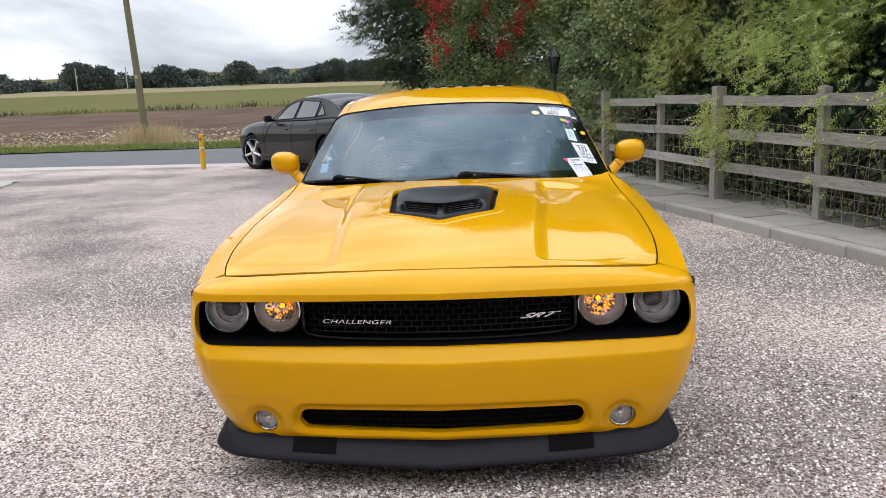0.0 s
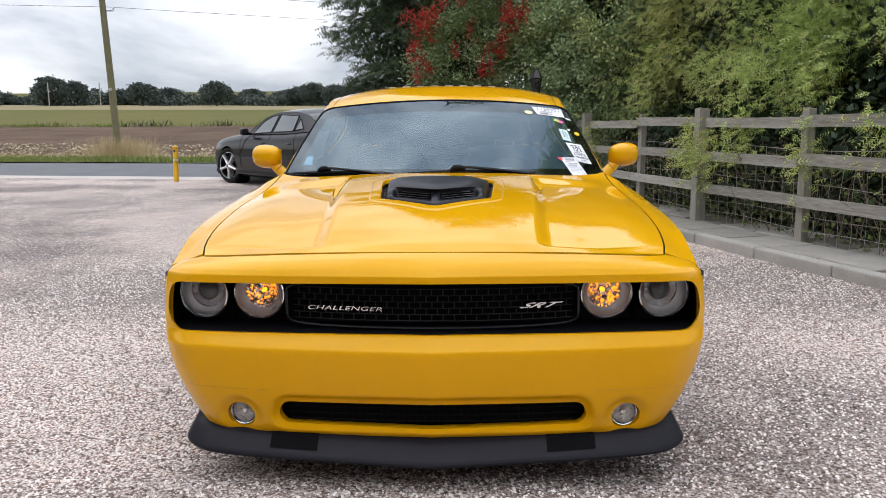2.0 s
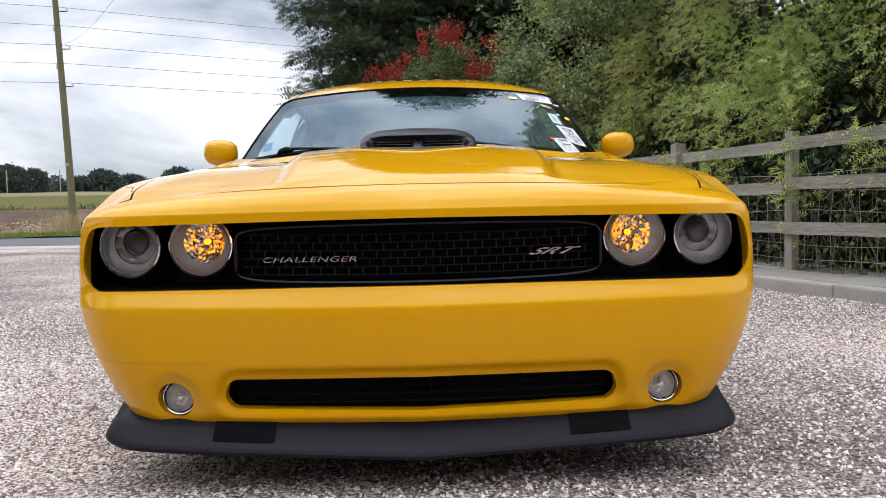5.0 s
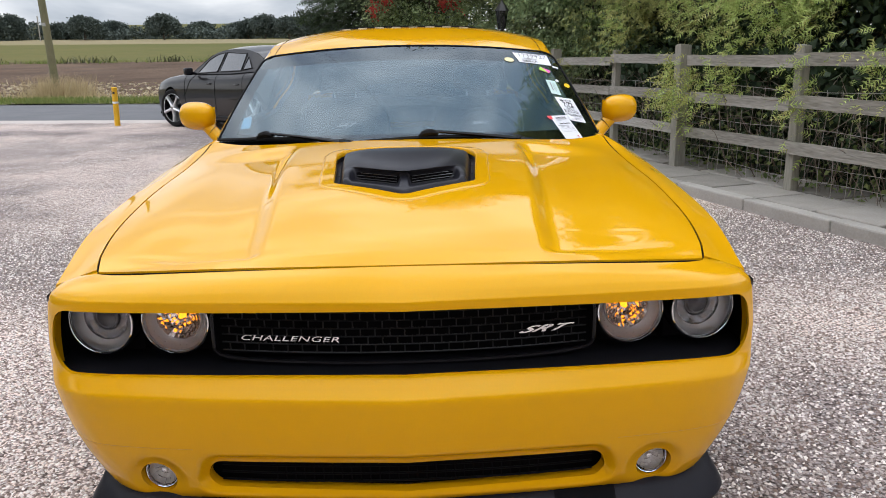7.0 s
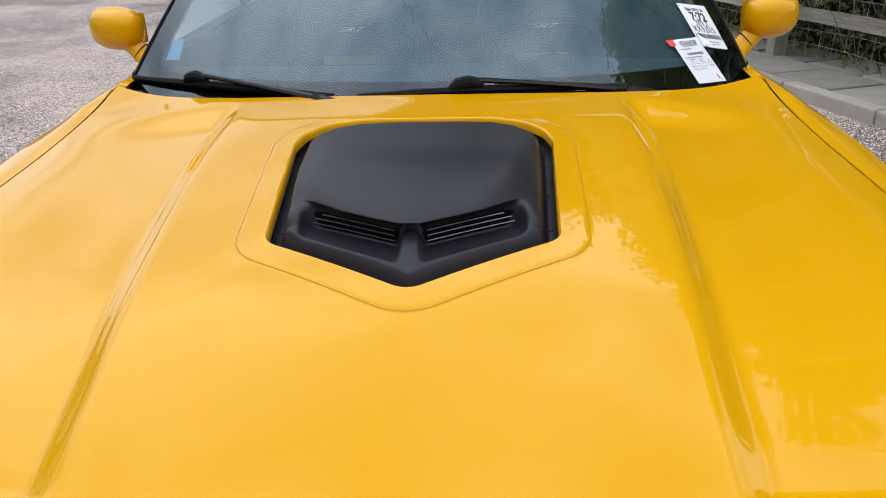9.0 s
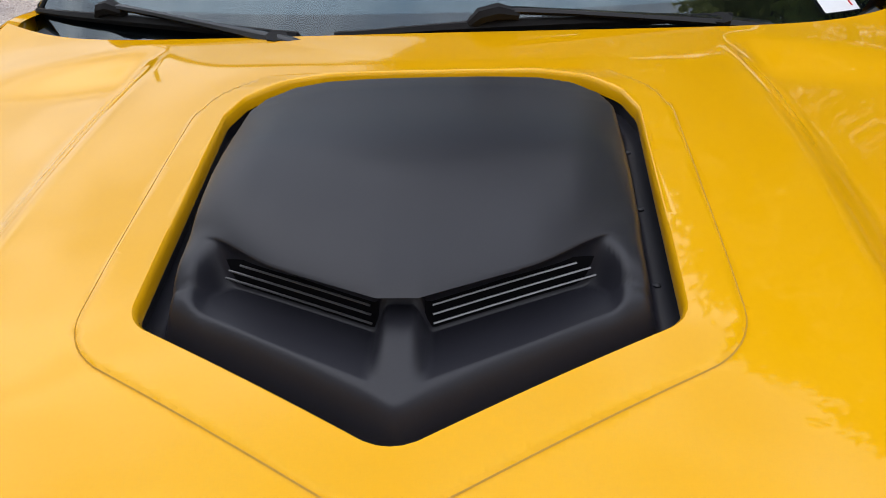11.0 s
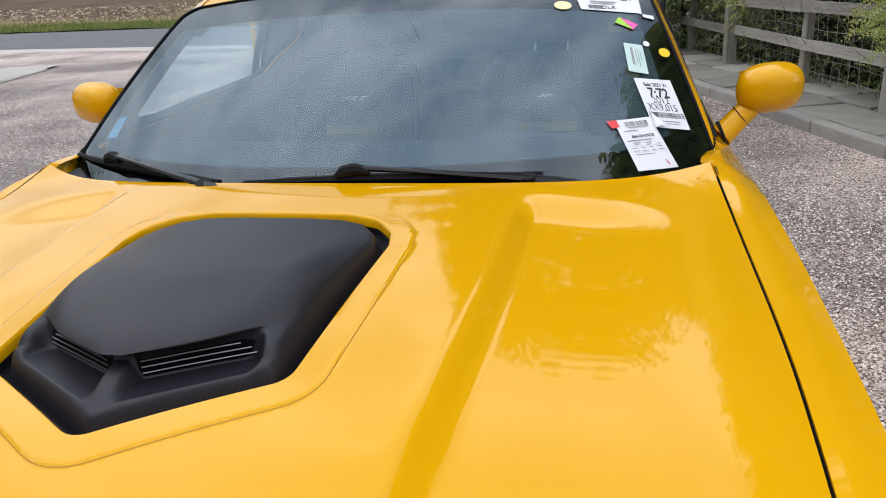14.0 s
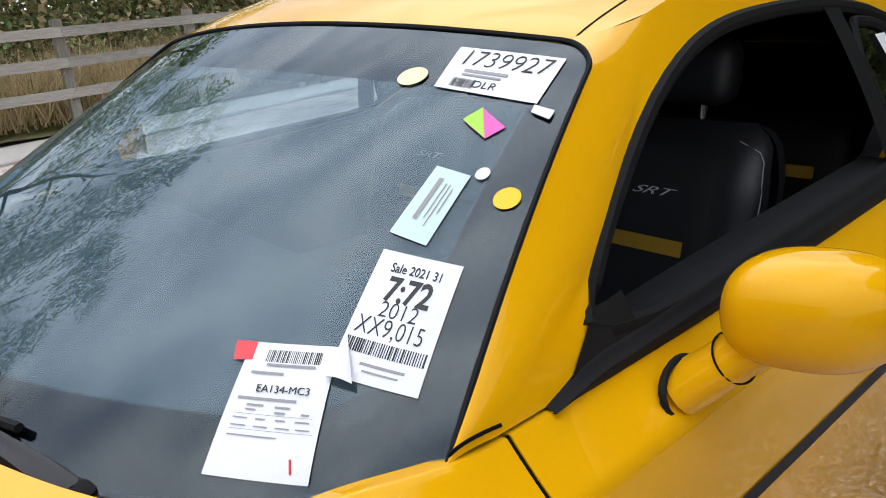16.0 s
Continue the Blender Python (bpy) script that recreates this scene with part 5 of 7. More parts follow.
# ---- wipers
for a, b in ((-0.82, -0.22), (-0.16, 0.46)):
    w = thing("wiper", "black windscreen wiper resting at the glass base", "wiper", "wipers")
    n = 24

    def on_blade(s, up, back=0.0):
        return glass((a + (b - a) * s) / 0.8, 0.040 + 0.018 * math.sin(math.pi * s) + back, up)
    part("wiper_blade", tube([on_blade(i / n, 0.012) for i in range(n + 1)], 0.011, 6, flat=0.9, taper=[0.5 + 0.5 * math.sin(math.pi * min(max(i / n, 0.06), 0.94)) for i in range(n + 1)]), M_RUBBER, w)
    part("blade_claw", tube([on_blade(0.33, 0.013, 0.002), on_blade(0.36, 0.028, 0.006), on_blade(0.40, 0.033, 0.008), on_blade(0.45, 0.028, 0.004)], 0.013, 8, flat=0.9, taper=[0.7, 1.1, 1.1, 0.7]), M_RUBBER, w, "moulded blade claw")
    arm = [on_blade(0.37, 0.034, 0.008), on_blade(0.45, 0.033, 0.008), on_blade(0.58, 0.029, 0.002), on_blade(0.72, 0.025, -0.006), on_blade(0.86, 0.022, -0.016), on_blade(0.98, 0.020, -0.028), on_blade(1.08, 0.016, -0.045), on_blade(1.16, 0.006, -0.065)]
    part("wiper_arm", tube(arm, 0.010, 8, flat=0.7, taper=[0.8, 0.9, 0.8, 0.9, 1.15, 1.5, 1.9, 2.0]), M_GLOSSB, w, "semi-gloss black arm")
    part("arm_hinge", tube([on_blade(0.955, 0.030, -0.024), on_blade(0.955, 0.010, -0.030)], 0.017, 8), M_RUBBER, w)
    part("arm_pivot", lathe([(0.022, -0.03), (0.022, 0.008), (0.012, 0.016), (0.0, 0.017)], 16, m=Matrix.Translation(on_blade(1.16, 0.0, -0.065))), M_RUBBER, w)

# ---- wheels
def wheel(y, sx):
    m = pose(sx * 0.80, y, WHEEL_Z, 0, 90 * sx, 0)
    t = part("wheel", lathe([(0.25, -0.115), (0.30, -0.122), (0.345, -0.11), (0.352, -0.07), (0.352, 0.07), (0.345, 0.11), (0.30, 0.122), (0.262, 0.116), (0.25, 0.10)], 48, m=m), M_RUBBER, car, "black tyre on alloy rim")
    part("rim", lathe([(0.262, 0.112), (0.255, 0.104), (0.245, 0.06), (0.24, 0.0), (0.0, -0.02)], 48, m=m), M_GLOSSB, t)
    bm = bmesh.new()
    for k in range(5):
        a = 2 * math.pi * k / 5
        for da in (-0.14, 0.14):
            tube([m @ Vector((r * math.cos(a + da * f), r * math.sin(a + da * f), h)) for r, h, f in ((0.04, 0.085, 0.5), (0.14, 0.09, 0.9), (0.25, 0.095, 1.2))], 0.020, 8, bm, flat=0.7)
    part("spokes", bm, M_RIMGREY, t)
    part("hub_cap", lathe([(0.045, 0.07), (0.042, 0.10), (0.0, 0.106)], 20, m=m), M_RIMGREY, t)


for y in (AXLE_F, AXLE_R):
    for sx in (1, -1):
        wheel(y, sx)
        part("wheel_housing", lathe([(0.40, -0.2), (0.40, 0.10)], 30, m=pose(sx * 0.78, y, WHEEL_Z, 0, 90 * sx, 0)), M_VOID, car)


# ---------------------------------------------------------------- cabin interior
bm = box(bmesh.new(), -0.80, 0.80, 1.36, 3.95, 0.26, 0.30)
part("cabin_floor", bm, M_DASH, car)
part("bulkhead", surface(lambda u, v: (-0.80 + 1.6 * u, 1.34 + 0.22 * abs(2 * u - 1) ** 2, 0.26 + 0.66 * v), 12, 2), M_VOID, car)
for sx in (1, -1):
    part("door_liner", surface(lambda u, v: (sx * (side_pt(1.72 + 2.28 * u, 0.0)[0] - 0.022 - 0.02 * v), 1.72 + 2.28 * u, side_pt(1.72 + 2.28 * u, 0.0)[2] + 0.004 - 0.68 * v), 20, 4), M_LEATHER, car, "black door lining")
    part("pillar_liner", surface(lambda u, v: (lambda p: (sx * (p.x - 0.035), p.y + 0.01, p.z))(side_glass_pt(3.25 + 0.8 * u - 0.25 * v * u, v * 0.99)), 14, 8), M_LEATHER, car)
part("headliner", surface(lambda u, v: roof_pt(0.99 * (2 * u - 1), 2.06 + 1.50 * v) + Vector((0, 0, -0.022 - 0.05 * v ** 3)), 16, 16), M_LEATHER, car, "dark roof lining")
part("rear_shelf", surface(lambda u, v: (-0.76 + 1.52 * u, 3.3 + 0.8 * v, 0.94 + 0.06 * v), 6, 3), M_LEATHER, car)
part("dashboard", surface(lambda u, v: ((2 * u - 1) * 0.79, lerp_keys([(0, 1.24), (0.45, 1.70), (0.72, 1.93), (0.82, 1.97), (1, 1.92)], v) + 0.20 * abs(2 * u - 1) ** 2.2 * (1 - v) ** 2,
                                         lerp_keys([(0, 0.918), (0.3, 0.930), (0.6, 0.925), (0.75, 0.885), (0.85, 0.82), (1, 0.62)], v) + 0.02 * math.exp(-((2 * u - 1 - 0.46) / 0.2) ** 2) * step(0.3, 0.6, v)), 40, 20), M_DASH, car, "dark vinyl dashboard")
sw = part("steering_wheel", tube([(0.37 + 0.18 * math.cos(a), 2.16 - 0.06 * math.sin(a), 0.86 + 0.165 * math.sin(a)) for a in [2 * math.pi * i / 36 for i in range(36)]], 0.015, 8, closed=True), M_LEATHER, car, "black steering wheel")
bm = bmesh.new()
for a in (0.0, math.pi, -math.pi / 2):
    tube([(0.37, 2.12, 0.86), (0.37 + 0.17 * math.cos(a), 2.16 - 0.06 * math.sin(a), 0.86 + 0.155 * math.sin(a))], 0.018, 6, bm)
part("wheel_spokes", bm, M_LEATHER, sw)
part("steering_column", tube([(0.37, 2.12, 0.86), (0.37, 1.85, 0.80)], 0.045, 12), M_DASH, sw)


def pad(bm, x0, x1, y0, y1, z0, z1, lean=0.0, bevel=0.035):
    """A padded block, leaning back with height."""
    start = set(bm.verts)
    box(bm, x0, x1, y0, y1, z0, z1)
    mine = [v for v in bm.verts if v not in start]
    es = list({e for v in mine for e in v.link_edges})
    bmesh.ops.bevel(bm, geom=es, offset=bevel, segments=3, affect="EDGES", profile=0.5)
    for v in bm.verts:
        if v not in start:
            v.co.y += (v.co.z - z0) * lean
    return bm


def back_pt(cx, y, u, v, grow=0.0):
    """Padded backrest: a rounded shell with raised side bolsters, u round it, v up it."""
    a = 2 * math.pi * u
    ca, sa = math.cos(a), math.sin(a)
    k = (abs(ca) ** 4 + abs(sa) ** 4) ** -0.25
    w = 0.255 * (1 - 0.10 * step(0.75, 1.0, v)) * (1 if v < 0.9 else math.sqrt(max(1 - ((v - 0.9) / 0.1) ** 2 * 0.35, 0.0))) + grow
    t = (0.075 if v < 0.9 else 0.075 * math.sqrt(max(1 - ((v - 0.9) / 0.1) ** 2, 0.02))) + grow
    x = w * ca * k
    yy = t * sa * k
    if sa < 0:
        yy -= 0.040 * step(0.11, 0.20, abs(x)) * step(1.0, 0.8, v)
    z = 0.52 + 0.54 * v
    return (cx + x, y + 0.225 + yy + 0.28 * (z - 0.52), z)


def seat(cx, y):
    s = part("front_seat", pad(bmesh.new(), cx - 0.17, cx + 0.17, y - 0.28, y + 0.20, 0.46, 0.60), M_LEATHER, car, "black leather bucket seat with yellow stripe")
    part("backrest", surface(lambda u, v: back_pt(cx, y, u, v), 56, 24), M_LEATHER, s)
    for d in (-1, 1):
        part("cushion_bolster", pad(bmesh.new(), cx + d * 0.215 - 0.05, cx + d * 0.215 + 0.05, y - 0.27, y + 0.20, 0.47, 0.65, 0.0, 0.04), M_LEATHER, s)
        part("stitching", tube([back_pt(cx, y, (0.75 + d * (0.185 - 0.10 * step(0.88, 1.0, 0.25 + 0.7 * i / 20))), 0.25 + 0.7 * i / 20, 0.001) for i in range(21)], 0.0013, 4), M_GREYINK, s, "grey seam stitching")
    part("stripe", surface(lambda u, v: (lambda q: (q[0], q[1] - 0.002, q[2]))(back_pt(cx, y, 0.75 + 0.062 * (2 * u - 1), 0.49 + 0.062 * v, 0.001)), 10, 3), M_STRIPE, s, "yellow leather stripe")
    part("headrest", pad(bmesh.new(), cx - 0.13, cx + 0.13, y + 0.335, y + 0.43, 1.09, 1.235, 0.10, 0.04), M_LEATHER, s)
    for d in (-0.06, 0.06):
        part("headrest_post", tube([(cx + d, y + 0.37, 1.02), (cx + d, y + 0.385, 1.12)], 0.007, 8), M_RIMGREY, s)
    q = back_pt(cx, y, 0.75, 0.745, 0.003)
    words("seat_lettering", "SRT", 0.025, pose(q[0], q[1], q[2] - 0.008, 90 - 16, 0, 0), M_PAPER, s, shear=0.6, squeeze=2.3, depth=0.0008)


seat(0.38, 2.38)
seat(-0.38, 2.38)
part("rear_bench", pad(bmesh.new(), -0.60, 0.60, 3.10, 3.30, 0.5, 0.98, 0.25, 0.05), M_LEATHER, car, "black rear bench")
part("rear_stripe", pad(bmesh.new(), -0.55, 0.55, 3.088, 3.10, 0.86, 0.89, 0.25, 0.005), M_STRIPE, car)

# interior mirror on the glass
rv = part("interior_mirror", pad(bmesh.new(), -0.13, 0.11, 1.94, 1.965, 1.235, 1.30, 0.1, 0.011), M_BLACKPL, car, "interior mirror")
part("mirror_stem", tube([(0, 1.955, 1.300), (0, 1.955, 1.27)], 0.010, 8), M_BLACKPL, rv)


# ---------------------------------------------------------------- papers on the windshield
def patch(name, c, mat, lift=0.0022, n=8, label="", shape=None, host=None, s0=0.0, s1=1.0, t0=0.0, t1=1.0):
    """A slip of paper over corners c (top-left, top-right, bottom-right, bottom-left) in the glass's own coordinates."""
    def uv(s, t):
        a = Vector(c[0]) * (1 - s) + Vector(c[1]) * s
        b = Vector(c[3]) * (1 - s) + Vector(c[2]) * s
        return a * (1 - t) + b * t

    def fn(u, v):
        q = uv(s0 + (s1 - s0) * u, t0 + (t1 - t0) * v)
        return glass(q.x, q.y, lift)
    return part(name, surface(fn, n, n), mat, host, label)


def on_patch(c, s, t, lift=0.003):
    """The pose on a slip at (s across, t down): x along its lines, y up it."""
    def pt(s, t):
        a = Vector(c[0]) * (1 - s) + Vector(c[1]) * s
        b = Vector(c[3]) * (1 - s) + Vector(c[2]) * s
        q = a * (1 - t) + b * t
        return glass(q.x, q.y, lift)
    o = pt(s, t)
    x = (pt(s + 0.05, t) - pt(s - 0.05, t)).normalized()
    y = (pt(s, t - 0.05) - pt(s, t + 0.05))
    y = (y - x * y.dot(x)).normalized()
    z = x.cross(y)
    m = Matrix((x, y, z)).transposed().to_4x4()
    m.translation = o
    return m


def bars(name, c, host, rows, mat, lift=0.0032):
    """Printed lines: (s0, s1, t0, t1) blocks on a slip."""
    for a, b, d, e in rows:
        patch(name, c, mat, lift, 3, "", None, host, a, b, d, e)


def barcode(c, host, s0, s1, t0, t1, n, seed):
    rnd = random.Random(seed)
    bm = bmesh.new()
    for i in range(n):
        a = s0 + (s1 - s0) * i / n
        w = (s1 - s0) / n * rnd.choice((0.35, 0.5, 0.75))
        def fn(u, v):
            s, t = a + w * u, t0 + (t1 - t0) * v
            p = Vector(c[0]) * (1 - s) + Vector(c[1]) * s
            q = Vector(c[3]) * (1 - s) + Vector(c[2]) * s
            q = p * (1 - t) + q * t
            return glass(q.x, q.y, 0.0032)
        surface(fn, 1, 2, bm)
    tagged(part("barcode", bm, M_INK, host, smooth=0), kind="stuff")


C_NUM = [(0.733, 0.943), (0.984, 0.940), (0.974, 0.798), (0.752, 0.817)]
num = tagged(patch("number_label", C_NUM, M_PAPER), "white paper label with large black number, on the windshield", "label", "windshield papers")
words("printed_number", "1739927", 0.049, on_patch(C_NUM, 0.52, 0.27), M_INK, num, squeeze=0.84, bold=-0.0012)
words("printed_word", "DLR", 0.020, on_patch(C_NUM, 0.47, 0.83), M_INK, num, squeeze=1.05, bold=-0.0004)
barcode(C_NUM, num, 0.14, 0.38, 0.74, 0.93, 16, 3)
bars("printed_line", C_NUM, num, [(0.2, 0.62, 0.52, 0.58), (0.2, 0.58, 0.62, 0.67)], M_GREYINK)

C_S7 = [(0.870, 0.422), (0.984, 0.399), (0.994, 0.151), (0.889, 0.186)]
s7 = tagged(patch("sale_label", C_S7, M_PAPER, 0.0026), "white sale label with bold black figures and curling corner", "label", "windshield papers")
words("printed_line", "Sale 2021 31", 0.0165, on_patch(C_S7, 0.52, 0.13), M_INK, s7, squeeze=0.74)
words("printed_number", "7:72", 0.043, on_patch(C_S7, 0.52, 0.305), M_INK, s7, squeeze=0.74, bold=0.0008)
words("printed_year", "2012", 0.028, on_patch(C_S7, 0.50, 0.46), M_INK, s7, squeeze=0.82, bold=-0.0005)
words("printed_code", "XX9,015", 0.031, on_patch(C_S7, 0.48, 0.60), M_INK, s7, squeeze=0.70, bold=-0.0005)
barcode(C_S7, s7, 0.05, 0.97, 0.70, 0.80, 34, 5)
bars("printed_line", C_S7, s7, [(0.3, 0.8, 0.86, 0.88), (0.35, 0.75, 0.91, 0.925)], M_GREYINK)


def curl(u, v):
    o = on_patch(C_S7, 0.02, 0.86)
    a = math.pi * 0.8 * u
    return o @ Vector((0.002 + 0.022 * (1 - v) * (1 - math.cos(a)) * 0.8, -0.028 + 0.052 * v, 0.002 + 0.014 * (1 - v) * math.sin(a)))


part("curled_corner", surface(curl, 8, 6), M_PAPER, s7, "lifted paper corner")

C_DOC = [(0.779, 0.228), (0.887, 0.232), (0.927, 0.007), (0.818, 0.017)]
doc = tagged(patch("release_sheet", C_DOC, M_PAPER, 0.0030), "white printed paper sheet with red corner, on the windshield", "paper", "windshield papers")
C_RED = [(0.759, 0.227), (0.787, 0.229), (0.794, 0.198), (0.771, 0.195)]
red = patch("red_tab", C_RED, M_RED, 0.0036, 4, "red corner tab", None, doc)
words("sheet_code", "EA134-MC3", 0.0115, on_patch(C_DOC, 0.55, 0.36, 0.0045), M_INK, doc, squeeze=1.05, bold=-0.0001)
barcode(C_DOC, doc, 0.24, 0.86, 0.055, 0.15, 30, 7)
for c, l in ((C_DOC, [(0.28, 0.82, 0.165, 0.185), (0.14, 0.5, 0.23, 0.25), (0.10, 0.72, 0.425, 0.445), (0.22, 0.4, 0.475, 0.49), (0.22, 0.33, 0.51, 0.522), (0.52, 0.68, 0.48, 0.495),
                     (0.53, 0.64, 0.52, 0.535), (0.80, 0.88, 0.52, 0.535), (0.12, 0.92, 0.548, 0.551), (0.12, 0.27, 0.575, 0.585), (0.36, 0.46, 0.575, 0.587), (0.56, 0.66, 0.575, 0.587), (0.76, 0.9, 0.575, 0.587),
                     (0.12, 0.28, 0.63, 0.64), (0.36, 0.5, 0.63, 0.64), (0.58, 0.72, 0.63, 0.64), (0.78, 0.92, 0.63, 0.64), (0.12, 0.95, 0.66, 0.663), (0.12, 0.62, 0.70, 0.71)]),):
    bars("printed_line", c, doc, l, M_GREYINK, 0.0042)
part("pen_mark", tube([on_patch(C_DOC, 0.80, 0.84, 0.0042).translation, on_patch(C_DOC, 0.83, 0.94, 0.0042).translation], 0.0012, 4), M_RED, doc, "red pen stroke")

C_MINT = [(0.870, 0.614), (0.932, 0.598), (0.923, 0.436), (0.862, 0.458)]
mint = tagged(patch("green_slip", C_MINT, M_MINT), "pale green printed slip stuck behind the windshield", "label", "windshield papers")
bars("printed_line", C_MINT, mint, [(0.30, 0.42, 0.15, 0.75), (0.55, 0.58, 0.2, 0.7), (0.66, 0.69, 0.2, 0.8), (0.78, 0.81, 0.25, 0.6)], M_GREYINK)


def dot(name, u, v, ru, rv, mat, label):
    bm = bmesh.new()
    c = bm.verts.new(glass(u, v, 0.003))
    ring = [bm.verts.new(glass(u + ru * math.cos(2 * math.pi * k / 28), v + rv * math.sin(2 * math.pi * k / 28), 0.0028)) for k in range(28)]
    for k in range(28):
        bm.faces.new((c, ring[k], ring[(k + 1) % 28]))
    tagged(part(name, bm, mat), label, "sticker", "windshield dots")


dot("pale_dot", 0.685, 0.839, 0.033, 0.028, M_PALE, "pale yellow round paper dot on the windshield")
dot("yellow_dot", 1.000, 0.553, 0.019, 0.026, M_DOT, "deep yellow round sticker on the windshield edge")
dot("white_dot", 0.948, 0.605, 0.011, 0.015, M_PAPER, "small white round sticker on the windshield")
C_TAG = [(0.973, 0.792), (1.012, 0.782), (1.010, 0.756), (0.973, 0.771)]
tagged(patch("white_tag", C_TAG, M_PAPER, 0.004), "small torn white paper tag on the windshield", "sticker", "windshield papers")
C_DIA = [(0.861, 0.734), (0.883, 0.771), (0.943, 0.726), (0.920, 0.691)]
dia = tagged(patch("green_pink_tag", C_DIA, M_PINK, 0.0024), "half green half pink diamond tag on the windshield", "sticker", "windshield papers")
bm = bmesh.new()
bm.faces.new([bm.verts.new(glass(u, v, 0.0034)) for u, v in (C_DIA[0], C_DIA[1], C_DIA[3])])
part("green_half", bm, M_LIME, dia, "lime green half")

tagged(patch("blue_decal", [(-0.940, 0.275), (-0.888, 0.285), (-0.866, 0.178), (-0.926, 0.168)], M_BLUE, -0.004), "faded pale blue decal inside the windshield corner", "sticker")


# ---------------------------------------------------------------- paved edge and fences
FD = Vector((-0.222, 0.975, 0)).normalized()      # along the fence, away from the yard's mouth
FN = Vector((FD.y, -FD.x, 0))                      # towards the hedge
P1 = Vector((2.87, 6.45, 0))
FENCE_TURN = math.degrees(math.atan2(FD.y, FD.x))


def along(d, n=0.0, z=0.0):
    p = P1 + FD * d + FN * n
    return Vector((p.x, p.y, z))


K0 = Vector((2.16, 6.134, 0))
KD = Vector((-0.300, 0.954, 0)).normalized()
KN = Vector((KD.y, -KD.x, 0))
KERB_TURN = math.degrees(math.atan2(KD.y, KD.x))


def kerb_at(d, n=0.0, z=0.0):
    p = K0 + KD * d + KN * n
    return Vector((p.x, p.y, z))


edge_path = thing("paved_path", "narrow grey paving slab path with concrete kerb beside the fence", "path", kind="structure")
slab_bm = box(bmesh.new(), 0.016, 0.586, 0.016, 0.546, 0.0, 0.05, 0.010)
slab_me = bpy.data.meshes.new("slab")
slab_bm.to_mesh(slab_me)
slab_me.materials.append(M_SLAB)
kerb_bm = box(bmesh.new(), 0.006, 0.898, 0.0, 0.12, -0.05, 0.098, 0.016)
kerb_me = bpy.data.meshes.new("kerb_stone")
kerb_bm.to_mesh(kerb_me)
kerb_me.materials.append(M_KERB)
rnd = random.Random(4)
for i in range(-14, 10):
    for j in range(2):
        o = new("slab", slab_me)
        o.parent = edge_path
        p = kerb_at(i * 0.604 + 0.3 * j, 0.135 + 0.565 * j)
        o.matrix_world = pose(p.x, p.y, 0.046 + rnd.uniform(-0.005, 0.005), rnd.uniform(-0.5, 0.5), rnd.uniform(-0.5, 0.5), KERB_TURN) @ Matrix.Diagonal((1, -1, 1, 1))
for i in range(-10, 8):
    o = new("kerb_stone", kerb_me)
    o.parent = edge_path
    p = kerb_at(i * 0.904, 0.13)
    o.matrix_world = pose(p.x, p.y, rnd.uniform(-0.004, 0.004), 0, 0, KERB_TURN + rnd.uniform(-0.3, 0.3))
bm = surface(lambda u, v: kerb_at(-9 + 15 * u, 0.11 + 4.2 * v, 0.045 + 0.015 * step(0.15, 0.3, v) * noise.noise(Vector((u * 40, v * 9, 0)))), 80, 24)
tagged(part("hedge_bed", bm, M_MOSS), "dark soil and moss bed under the hedge", "soil", kind="structure")


def post(name, h, w, d, mat):
    bm = box(bmesh.new(), -w / 2, w / 2, -d / 2, d / 2, -0.1, h, 0.008)
    for v in bm.verts:
        if v.co.z > h * 0.5:
            v.co.z += 0.02 * noise.noise(Vector((v.co.x * 30, v.co.y * 30, h)))
    me = bpy.data.meshes.new(name)
    bm.to_mesh(me)
    bm.free()
    me.materials.append(mat)
    return me


def plank(length, h, t, seed):
    """A sawn rail with uneven edges."""
    rn = random.Random(seed)
    bm = bmesh.new()
    n = 14
    rows = []
    for i in range(n + 1):
        x = length * i / n
        a, b = rn.uniform(-0.0025, 0.0025), rn.uniform(-0.0025, 0.0025)
        rows.append([bm.verts.new((x, y, z)) for y, z in ((-t / 2, -h / 2 + a), (t / 2, -h / 2 + a), (t / 2, h / 2 + b), (-t / 2, h / 2 + b))])
    for p, q in zip(rows, rows[1:]):
        for k in range(4):
            bm.faces.new((p[k], p[(k + 1) % 4], q[(k + 1) % 4], q[k]))
    bm.faces.new(rows[0])
    bm.faces.new(rows[-1][::-1])
    bmesh.ops.bevel(bm, geom=[e for e in bm.edges if e.calc_face_angle(0) > 1.0], offset=0.004, segments=1, affect="EDGES")
    return bm


